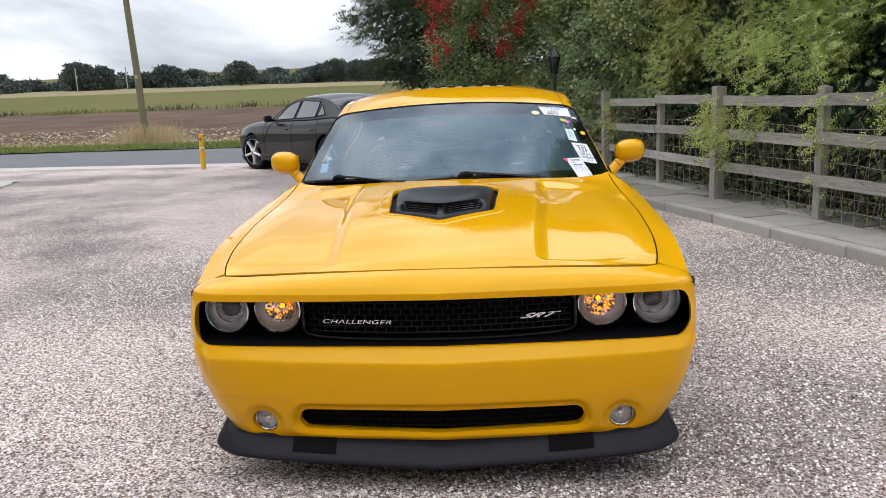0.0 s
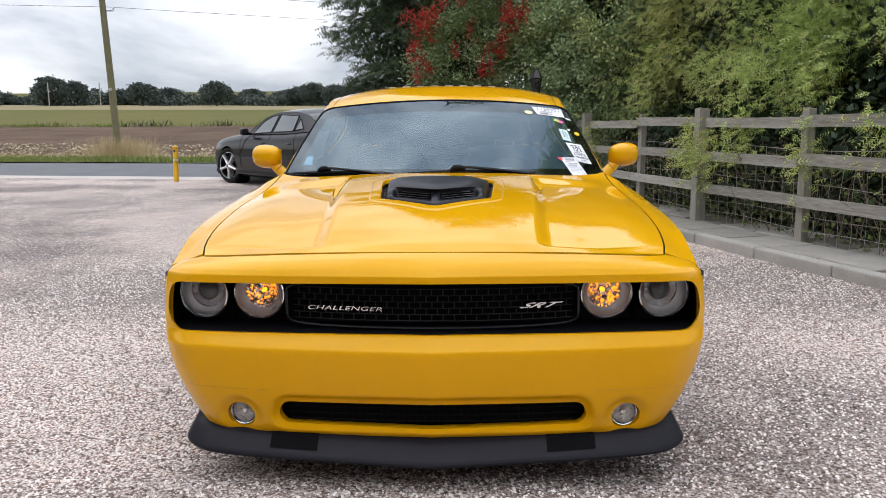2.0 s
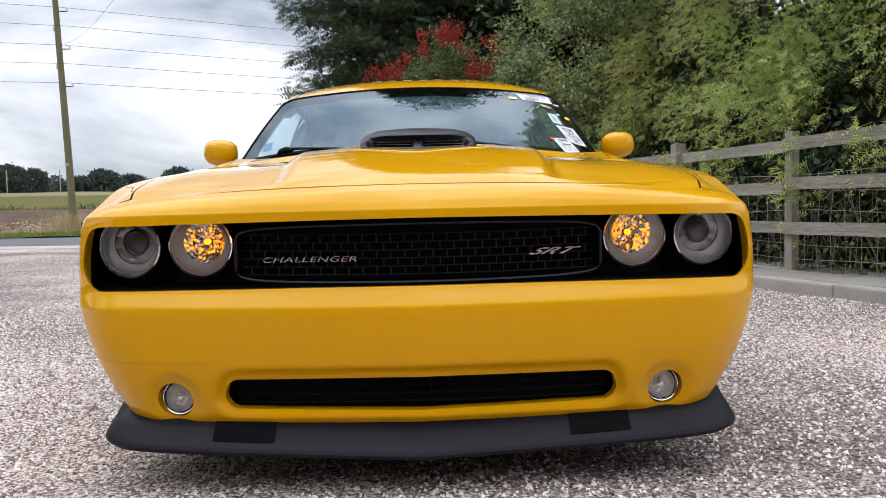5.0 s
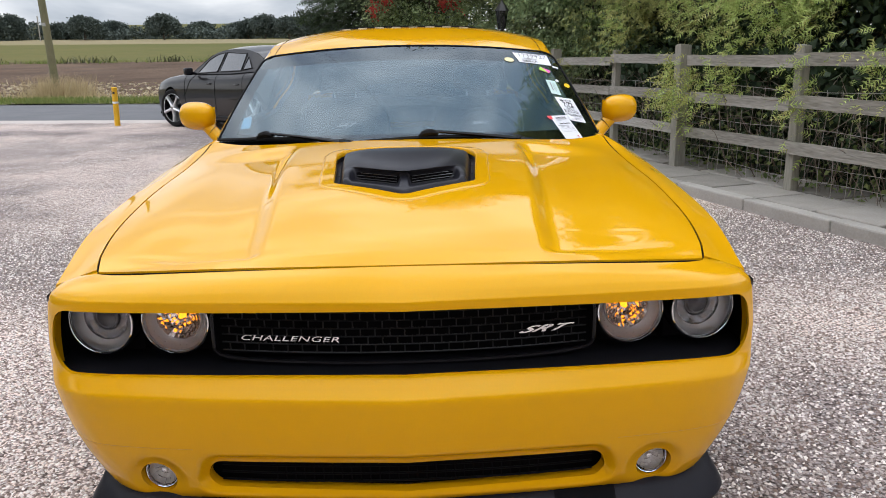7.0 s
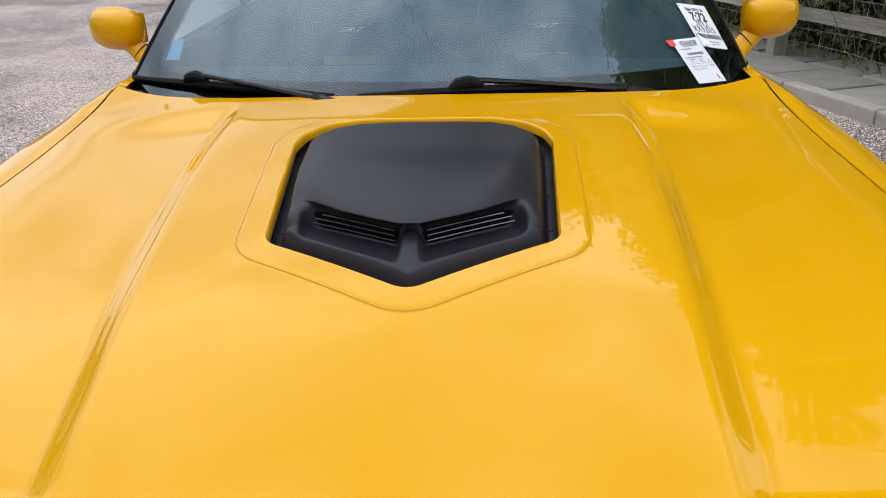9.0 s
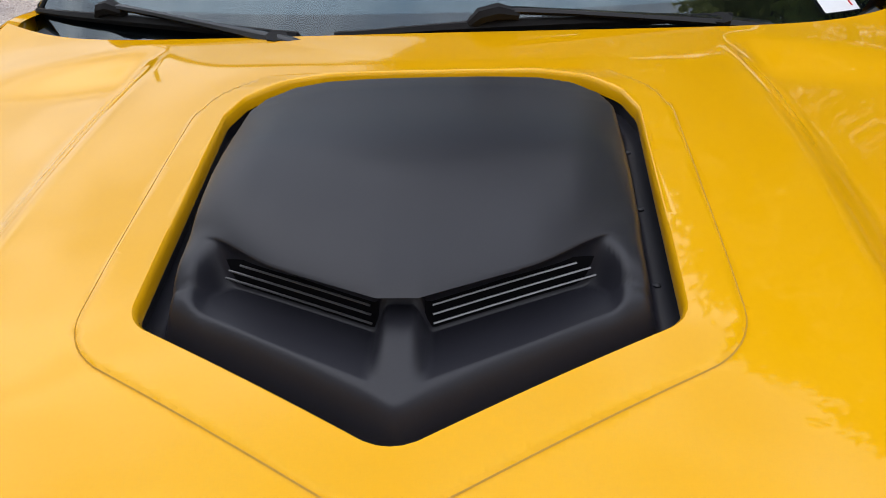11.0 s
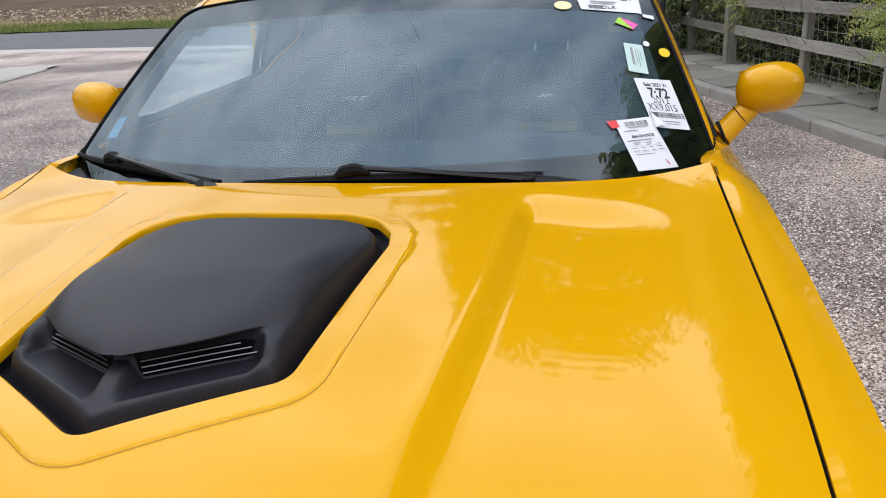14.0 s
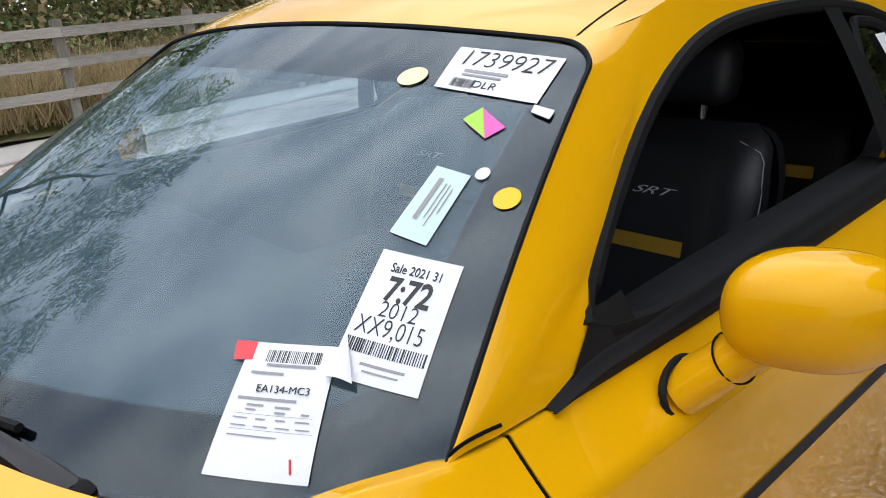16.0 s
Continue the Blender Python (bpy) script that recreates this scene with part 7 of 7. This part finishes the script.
# rough hedge behind the yard fence
r = np.random.RandomState(44)
for nm, mat, n, lab in (("rough_hedge", M_THORN, 24000, "rough olive hedge behind the yard fence"), ("dead_hedge_growth", M_DRY, 20000, "brown dead growth in the rough hedge")):
    q = np.array([left_line(r.uniform(-5, 14.5), r.uniform(1.7, 3.4), 0.2 + 2.1 * r.uniform(0, 1) ** 0.8) for _ in range(n)])
    tagged(leaves(nm, q, r.normal(0, 1, q.shape), 0.13, 0.040, mat, None, 0.1), lab, "hedge", kind="stuff")

# ---------------------------------------------------------------- grasses
def tufts(name, places, h, mat, label, lean=0.3, width=0.006):
    n = len(places)
    p = np.asarray(places)
    d = rs.normal(0, lean, (n, 3))
    d[:, 2] = 1
    d /= np.linalg.norm(d, axis=1, keepdims=True)
    a = rs.normal(0, 1, (n, 3))
    a[:, 2] = 0
    a /= np.linalg.norm(a, axis=1, keepdims=True)
    H = (h * rs.uniform(0.5, 1.25, n))[:, None]
    bend = rs.normal(0, 0.25, (n, 3)) * H
    bend[:, 2] = 0
    m = p + d * H * 0.55 + bend * 0.25
    v = np.stack([p - a * width, p + a * width, m - a * width * 0.7, m + a * width * 0.7, p + d * H + bend], 1)
    f = (np.array([0, 1, 3, 0, 3, 2, 2, 3, 4])[None] + (np.arange(n) * 5)[:, None]).reshape(-1)
    return tagged(mesh_from(name, v.reshape(-1, 3), f, 3, mat), label, "grass", kind="stuff")


def verge_places(n, x0, x1, w, off=0.0):
    x = rs.uniform(x0, x1, n)
    y = np.array([lane_y(q, 1) for q in x]) + off + w * rs.uniform(0, 1, n)
    return np.stack([x, y, np.array([ground_z(a, b) for a, b in zip(x, y)]) + 0.05], 1)


tufts("verge_grass", verge_places(26000, -40, 4, 3.4), 0.17, M_BLADE, "lush green roadside grass", 0.4, 0.018)
tufts("verge_dry_grass", verge_places(1800, -36, 4, 1.2, 2.6), 0.32, M_DRY, "tall dry grass stems along the field edge", 0.25, 0.012)
c = np.array([-13.2, 27.0, ground_z(-13.2, 27.0)])
q = c + rs.normal(0, 1, (1500, 3)) * np.array([0.65, 0.5, 0])
tufts("pole_grass", q, 0.85, M_DRY, "tuft of tall dry grass and weeds round the pole", 0.22, 0.007)
def weed_row(n, clumps, seed):
    """Places gathered in loose clumps along the edge between soil and grass."""
    r = np.random.RandomState(seed)
    x = np.repeat(r.uniform(-110, -4, clumps), n // clumps) + r.normal(0, 0.9, n // clumps * clumps)
    y = 60.8 - 0.054 * x + r.normal(0, 0.5, len(x))
    return np.stack([x, y, np.array([ground_z(a, b) for a, b in zip(x, y)])], 1)


tufts("field_weeds", weed_row(3600, 120, 1), 0.34, M_BLADE, "straggling green weeds between the soil and the grass field", 0.35, 0.03)
tufts("dry_field_weeds", weed_row(1500, 50, 2), 0.62, M_DARKWEED, "clumps of tall dark weeds at the field edge", 0.3, 0.035)
x = rs.uniform(-60, 2, 9000)
yy = np.array([lane_y(a, 1) for a in x]) + 3.6 + 8.0 * rs.uniform(0, 1, len(x)) ** 1.8
q = np.stack([x, yy, np.array([ground_z(a, b) + 0.05 for a, b in zip(x, yy)])], 1)
tagged(leaves("straw_litter", q, rs.normal(0, 1, q.shape) * np.array([1, 1, 0.15]), 0.20, 0.045, M_STRAW, None, 0.0, spread_=0.1), "pale straw litter lying on the bare soil", "straw", kind="stuff")
q = np.array([left_line(rs.uniform(-3, 15), rs.uniform(0.10, 2.6), 0.1) for _ in range(26000)])
q[:, 2] += 0.4 * np.clip(rs.uniform(0, 1, len(q)) * 0.4, 0, 1)
tufts("bank_grass", q, 0.75, M_DRY, "tall dry straw-coloured grass against the fence", 0.3, 0.010)
q = np.array([left_line(rs.uniform(-3, 15), rs.uniform(0.3, 5.0), 0.15) for _ in range(9000)])
tufts("bank_green_grass", q, 0.6, M_BLADE, "green grass and weeds on the bank", 0.35, 0.012)

# ---------------------------------------------------------------- pole, cables, marker post, lamp
pole = thing("power_pole", "weathered wooden power pole leaning slightly, beside the lane", "pole", at=pose(-13.35, 27.2, ground_z(-13.35, 27.2)))
part("shaft", tube([(-0.05, 0, -0.3), (-0.14, 0, 3), (-0.27, 0, 6.5), (-0.40, 0, 10.2)], 0.128, 14, taper=[1.12, 1.0, 0.86, 0.74]), M_POLE, pole)
part("sign_plate", box(bmesh.new(), -0.19, -0.07, -0.145, -0.13, 2.60, 2.72, 0.004), M_KERB, pole, "small pale warning plate")
for k, z in enumerate((5.6, 6.3, 7.0, 7.7, 8.4)):
    s = -0.12 - 0.02 * k
    part("bracket", tube([(s - 0.28 * (k % 2), -0.02, z), (s + 0.30 * (1 - k % 2), -0.02, z)], 0.02, 6), M_IRON, pole)
    part("insulator", lathe([(0.0, 0.14), (0.035, 0.13), (0.045, 0.09), (0.03, 0.05), (0.045, 0.0), (0.0, -0.01)], 12, m=pose(s - 0.26 if k % 2 else s + 0.28, -0.02, z)), M_WHITEBAND, pole)
zb = ground_z(-13.9, 27.2)
for k, z in enumerate((5.75, 6.45, 7.15, 7.85, 8.55)):
    pts = []
    for i in range(-20, 41):
        s = 1.6 * i
        x, y = -13.45 + 0.88 * s, 27.2 + 0.48 * s
        sag = 0.30 * (1 - (2 * (abs(s) / 50 % 1.0) - 1) ** 2)
        pts.append((x + 0.25 * (k % 2), y, zb + z - sag + 0.02 * s))
    tagged(part("overhead_cable", tube(pts, 0.0075, 5), M_CABLE), "thin dark overhead power cable", "cable", "overhead cables")

pts = []
for i in range(49):
    t = i / 48
    x, y = -13.45 + 20.2 * t, 27.2 - 36.4 * t
    pts.append((x, y, zb + 7.2 - 1.9 * t - 3.4 * 4 * t * (1 - t) * 0.42 + 1.2 * t * t))
tagged(part("overhead_cable", tube(pts, 0.0035, 5), M_CABLE), "thin dark service cable crossing over the yard", "cable", "overhead cables")

m = pose(-6.25, 14.3, 0, 0, 1.5, 0)
boll = thing("marker_post", "yellow plastic marker post with white bands at the gateway", "bollard", at=m)
part("shaft", lathe([(0.057, 0.0), (0.054, 0.74), (0.050, 0.77), (0.0, 0.775)], 20), M_BOLLARD, boll)
part("band", lathe([(0.0575, 0.46), (0.0570, 0.50)], 20), M_WHITEBAND, boll)
part("top_plate", box(bmesh.new(), -0.022, 0.022, -0.060, -0.054, 0.655, 0.70, 0.003), M_IRON, boll, "small dark plate")
part("cap", lathe([(0.060, 0.735), (0.060, 0.775), (0.045, 0.79), (0.0, 0.793)], 20), M_BOLLARD, boll)

lamp = thing("garden_lamp", "black iron lantern on a post among the shrubs", "street lamp", at=pose(1.30, 10.15, -0.03))
part("post", lathe([(0.05, 0.0), (0.04, 0.2), (0.026, 0.3), (0.026, 1.62), (0.04, 1.66), (0.02, 1.7)], 14), M_IRON, lamp)
part("lantern", lathe([(0.05, 1.70), (0.085, 1.95), (0.088, 1.97)], 6), M_SIDEGLASS, lamp, "glass lantern body")
part("lantern_roof", lathe([(0.11, 1.965), (0.06, 2.05), (0.02, 2.09), (0.012, 2.14), (0.0, 2.15)], 6), M_IRON, lamp)
for k in range(6):
    a = 2 * math.pi * k / 6
    part("lantern_bar", tube([(0.05 * math.cos(a), 0.05 * math.sin(a), 1.70), (0.088 * math.cos(a), 0.088 * math.sin(a), 1.97)], 0.006, 4), M_IRON, lamp)

lamp_yard = copy_thing(lamp, pose(-9.35, 8.15, 0.05))
tagged(lamp_yard, "black iron lantern on a post by the yard fence")

# ---------------------------------------------------------------- far hedgerow and trees
FAR = [(-0.97, 262, 8.5, 5.5), (-0.90, 275, 5.0, 6), (-0.785, 255, 12.5, 6.0), (-0.735, 258, 10.5, 5.0), (-0.59, 250, 10.0, 5.5), (-0.64, 270, 7.0, 5), (-0.53, 268, 8.0, 5.5),
       (-0.43, 245, 11.0, 6.0), (-0.35, 285, 8.0, 6), (-0.28, 290, 7.5, 6), (-0.255, 262, 9.0, 5.0), (-0.22, 255, 11.0, 5.5), (-0.17, 250, 10.0, 5.5), (-0.13, 252, 10.5, 6), (-1.08, 262, 9, 6), (-1.2, 262, 10, 6), (-0.08, 255, 9, 6), (0.05, 262, 10, 6)]
for i, (b, dist, h, rad) in enumerate([(b, d, h * 0.66, q * 0.72) for b, d, h, q in FAR]):
    a = math.atan(b * 0.588)
    x, y = 0.2 + math.sin(a - radians(3.7)) * dist, -2.4 + math.cos(a - radians(3.7)) * dist
    tree("oak_tree", "broad dark oak in the far hedgerow", x, y, ground_z(x, y) - 0.3, h, h * 0.25, (rad, rad, h * 0.42), [(M_FARLEAF, 1.0)], 190, 40, 0.62, (0.46, 0.28), 200 + i, category="tree", group="far hedgerow trees", trunk_r=0.35)
P, Wv = [], []
r = np.random.RandomState(300)
for i in range(420):
    b = -1.35 + 1.6 * i / 420
    a = math.atan(b * 0.588)
    dist = 268 + 14 * math.sin(i * 0.11) + r.uniform(-3, 3)
    x, y = 0.2 + math.sin(a - radians(3.7)) * dist, -2.4 + math.cos(a - radians(3.7)) * dist
    h = 2.9 + 0.9 * math.sin(i * 0.37) + 0.8 * math.sin(i * 0.083) + r.uniform(0, 0.8)
    q = np.clip(r.normal(0, 1, (60, 3)), -1.3, 1.3) * np.array([1.2, 1.3, h * 0.36]) + np.array([x, y, ground_z(x, y) + h * 0.5])
    P.append(q)
    Wv.append(r.normal(0, 1, (60, 3)))
tagged(leaves("far_hedgerow", np.concatenate(P), np.concatenate(Wv), 0.8, 0.36, M_FARLEAF), "long dark hedgerow along the far field edge", "hedge", kind="stuff")
for i, b in enumerate((-0.79, -0.68)):
    a = math.atan(b * 0.588)
    dist = 235
    x, y = 0.2 + math.sin(a - radians(3.7)) * dist, -2.4 + math.cos(a - radians(3.7)) * dist
    tagged(part("far_pole", tube([(x, y, ground_z(x, y)), (x, y, ground_z(x, y) + 6.5)], 0.16, 6), M_KERB), "thin pale pole far across the field", "pole", "far poles")


# ---------------------------------------------------------------- the dark grey saloon
def saloon():
    ax_f = Vector((-4.40, 14.50, 0))
    ax_r = Vector((-2.32, 12.20, 0))
    ahead = (ax_f - ax_r).normalized()
    mid = ax_f + ahead * 0.98
    turn = math.degrees(math.atan2(ahead.y, ahead.x)) + 90
    s = thing("grey_saloon", "dark grey four-door saloon parked by the lane", "car", at=pose(mid.x + 0.16, mid.y, 0.0, 0, 0, turn) @ Matrix.Scale(1.045, 4))
    # in its own space: nose at y 0, tail at y 5.05, x across
    ZB = [(0, 0.70), (0.10, 0.80), (0.5, 0.90), (1.2, 0.97), (1.7, 1.00), (3.2, 1.02), (4.2, 1.06), (4.9, 1.04), (5.05, 0.98)]
    XB = [(0, 0.62), (0.12, 0.80), (0.5, 0.90), (1.0, 0.94), (2.5, 0.945), (4.0, 0.95), (4.7, 0.90), (5.05, 0.78)]

    def lower(u, v):
        y = 5.05 * u
        zb, xb = lerp_keys(ZB, y), lerp_keys(XB, y)
        a = 2 * v - 1
        k = abs(a)
        prof = [(0, (0.0, zb + 0.045)), (0.3, (0.62, zb + 0.03)), (0.42, (0.84, zb)), (0.5, (0.93, zb - 0.05)), (0.62, (0.985, zb - 0.16)), (0.75, (1.0, 0.58)), (0.88, (0.985, 0.38)), (1.0, (0.95, 0.21))]
        x = lerp_keys([(t, p[0]) for t, p in prof], k) * xb
        z = lerp_keys([(t, p[1]) for t, p in prof], k)
        return (math.copysign(x, a), y, z)
    bm = surface(lower, 110, 72)
    for ya in (0.98, 4.03):
        for sgn in (1, -1):
            rim = cut(bm, lambda co: math.hypot(co.y - ya, co.z - 0.36) - 0.40 if co.x * sgn > 0.4 else 1.0)
            flange(bm, rim, [(-0.004 * sgn, 0, 0), (-0.08 * sgn, 0, 0)])
    part("body", bm, M_GREYPAINT, s, "glossy graphite bodywork", smooth=40)
    part("front_end", surface(lambda u, v: ((2 * u - 1) * (0.60 + 0.18 * v), -0.02 + 0.10 * abs(2 * u - 1) ** 2 + 0.05 * (1 - v), 0.76 - 0.55 * v), 16, 8), M_GREYPAINT, s)
    part("tail_end", surface(lambda u, v: ((2 * u - 1) * (0.76 + 0.05 * v), 5.07 - 0.04 * abs(2 * u - 1) ** 2, 1.02 - 0.80 * v), 16, 8), M_GREYPAINT, s)
    RZ = [(1.62, 1.00), (1.95, 1.20), (2.3, 1.385), (2.6, 1.452), (3.0, 1.475), (3.5, 1.45), (3.9, 1.37), (4.3, 1.21), (4.6, 1.07)]

    def cabin_s(y, k):
        xb = lerp_keys(XB, y) * 0.90
        xt = 0.60 - 0.05 * step(3.6, 4.5, y)
        zb = lerp_keys(ZB, y) - 0.01
        zt = max(lerp_keys(RZ, y) - 0.06, zb + 0.005)
        return Vector((xb + (xt - xb) * min(k * (zt - zb) / 0.42, 1.0), y, zb + (zt - zb) * k))
    part("roof", surface(lambda u, v: Vector(((2 * u - 1) * cabin_s(2.25 + 1.55 * v, 1).x, 2.25 + 1.55 * v, lerp_keys(RZ, 2.25 + 1.55 * v) - 0.06 * abs(2 * u - 1) ** 2.4)), 20, 20), M_GREYPAINT, s)
    part("windscreen", surface(lambda u, v: Vector(((2 * u - 1) * (cabin_s(1.64 + 0.62 * v, 1).x), 1.64 + 0.62 * v + 0.10 * abs(2 * u - 1) ** 2 * (1 - v), lerp_keys(RZ, 1.64 + 0.62 * v) - 0.05 * abs(2 * u - 1) ** 2)), 16, 10), M_DARKGLASS, s, "dark windscreen")
    part("rear_screen", surface(lambda u, v: Vector(((2 * u - 1) * cabin_s(3.8 + 0.78 * v, 1).x, 3.8 + 0.78 * v, lerp_keys(RZ, 3.8 + 0.78 * v) - 0.05 * abs(2 * u - 1) ** 2)), 16, 10), M_REARGLASS, s, "dark rear screen")
    for sgn in (1, -1):
        def flank(u, v):
            p = cabin_s(1.66 + 2.9 * u, v)
            return (sgn * p.x, p.y, p.z)
        bm = surface(flank, 70, 16)
        part("pillars", bm, M_GREYPAINT, s)
        for pts, nm in (([(2.02, 0.09), (2.72, 0.09), (2.72, 0.88), (2.50, 0.88), (2.26, 0.80)], "front_window"), ([(2.80, 0.09), (3.55, 0.10), (3.50, 0.84), (2.80, 0.88)], "rear_window"), ([(3.60, 0.12), (3.88, 0.22), (3.62, 0.72)], "quarter_window")):
            bm = bmesh.new()
            bm.faces.new([bm.verts.new(Vector((sgn * (cabin_s(y, k).x + 0.008), y, cabin_s(y, k).z))) for y, k in pts])
            part(nm, bm, M_DARKGLASS, s, "reflective dark side window")
            loop = [Vector((sgn * (cabin_s(y, k).x + 0.008), y, cabin_s(y, k).z)) for y, k in pts]
            part("window_trim", tube(loop, 0.010, 5, closed=True), M_GLOSSB, s)
        for y in (2.45, 3.45):
            part("door_handle", tube([(sgn * 0.945, y + 0.02, 0.83), (sgn * 0.965, y + 0.09, 0.835), (sgn * 0.945, y + 0.17, 0.835)], 0.013, 6), M_GREYPAINT, s)
        for y in (1.60, 2.76, 3.72):
            pts = []
            for i in range(14):
                v = 0.5 + sgn * (0.21 + 0.24 * i / 13)
                p = Vector(lower((y + (0.16 * step(0.55, 1.0, i / 13) if y > 3.5 else 0)) / 5.05, v))
                pts.append((p.x + sgn * 0.001, p.y, p.z))
            part("door_gap", tube(pts, 0.004, 4), M_VOID, s)
        part("sill_trim", tube([(sgn * 0.915, 1.45, 0.27), (sgn * 0.92, 3.55, 0.27)], 0.022, 6), M_BLACKPL, s)
        # curved scallop in the doors, its shade drawn as a black line
        pts = [Vector(lower((1.50 + 0.45 * i / 9 ) / 5.05, 0.5 + sgn * (0.28 + 0.13 * math.sin(math.pi * (0.5 + 0.5 * i / 9)) - 0.04))) for i in range(10)]
        part("scallop_shade_line", tube([(p.x, p.y, p.z) for p in pts], 0.007, 5), M_VOID, s)
        part("headlight", surface(lambda u, v: (sgn * (0.50 + 0.30 * u), 0.015 + 0.16 * u ** 2 - 0.01, 0.70 - 0.10 * v), 8, 4), M_SILVER, s, "clear headlight")
        m = part("door_mirror", pad(bmesh.new(), *((0.95, 1.10) if sgn > 0 else (-1.10, -0.95)), 1.94, 2.05, 0.98, 1.11, 0.0, 0.03), M_GLOSSB, s, "black door mirror")
        part("mirror_arm", tube([(sgn * 0.86, 1.99, 1.0), (sgn * 1.0, 1.98, 1.03)], 0.022, 6), M_GLOSSB, m)
        for y in (0.98, 4.03):
            steer = 14 if y < 2 else 0
            w = pose(sgn * 0.82, y, 0.36, 0, 0, steer) @ pose(0, 0, 0, 0, 90 * sgn, 0)
            t = part("wheel", lathe([(0.25, -0.11), (0.33, -0.115), (0.36, -0.08), (0.36, 0.08), (0.33, 0.115), (0.27, 0.11), (0.255, 0.09)], 40, m=w), M_RUBBER, s, "tyre on five-spoke alloy wheel")
            part("rim", lathe([(0.268, 0.108), (0.255, 0.095), (0.245, 0.03), (0.0, 0.01)], 40, m=w), M_GLOSSB, t)
            bm = bmesh.new()
            for k in range(5):
                a = 2 * math.pi * k / 5
                tube([w @ Vector((q * math.cos(a), q * math.sin(a), h)) for q, h in ((0.03, 0.09), (0.14, 0.095), (0.255, 0.10))], 0.037, 8, bm, flat=0.7, taper=[1.5, 1.0, 1.25])
            part("spokes", bm, M_SILVER, t)
            part("rim_edge", lathe([(0.262, 0.100), (0.266, 0.112), (0.276, 0.104)], 40, m=w), M_SILVER, t)
            part("wheel_housing", lathe([(0.405, -0.2), (0.405, 0.06)], 30, m=pose(sgn * 0.80, y, 0.36, 0, 90 * sgn, 0)), M_VOID, s)
    part("underbody", box(bmesh.new(), -0.80, 0.80, 0.2, 4.9, 0.16, 0.30), M_VOID, s)
    return s


M_DARKGLASS = material("dark_window_glass", (0.02, 0.023, 0.026), 0.03, coat=1.0, spec=0.9)
saloon()
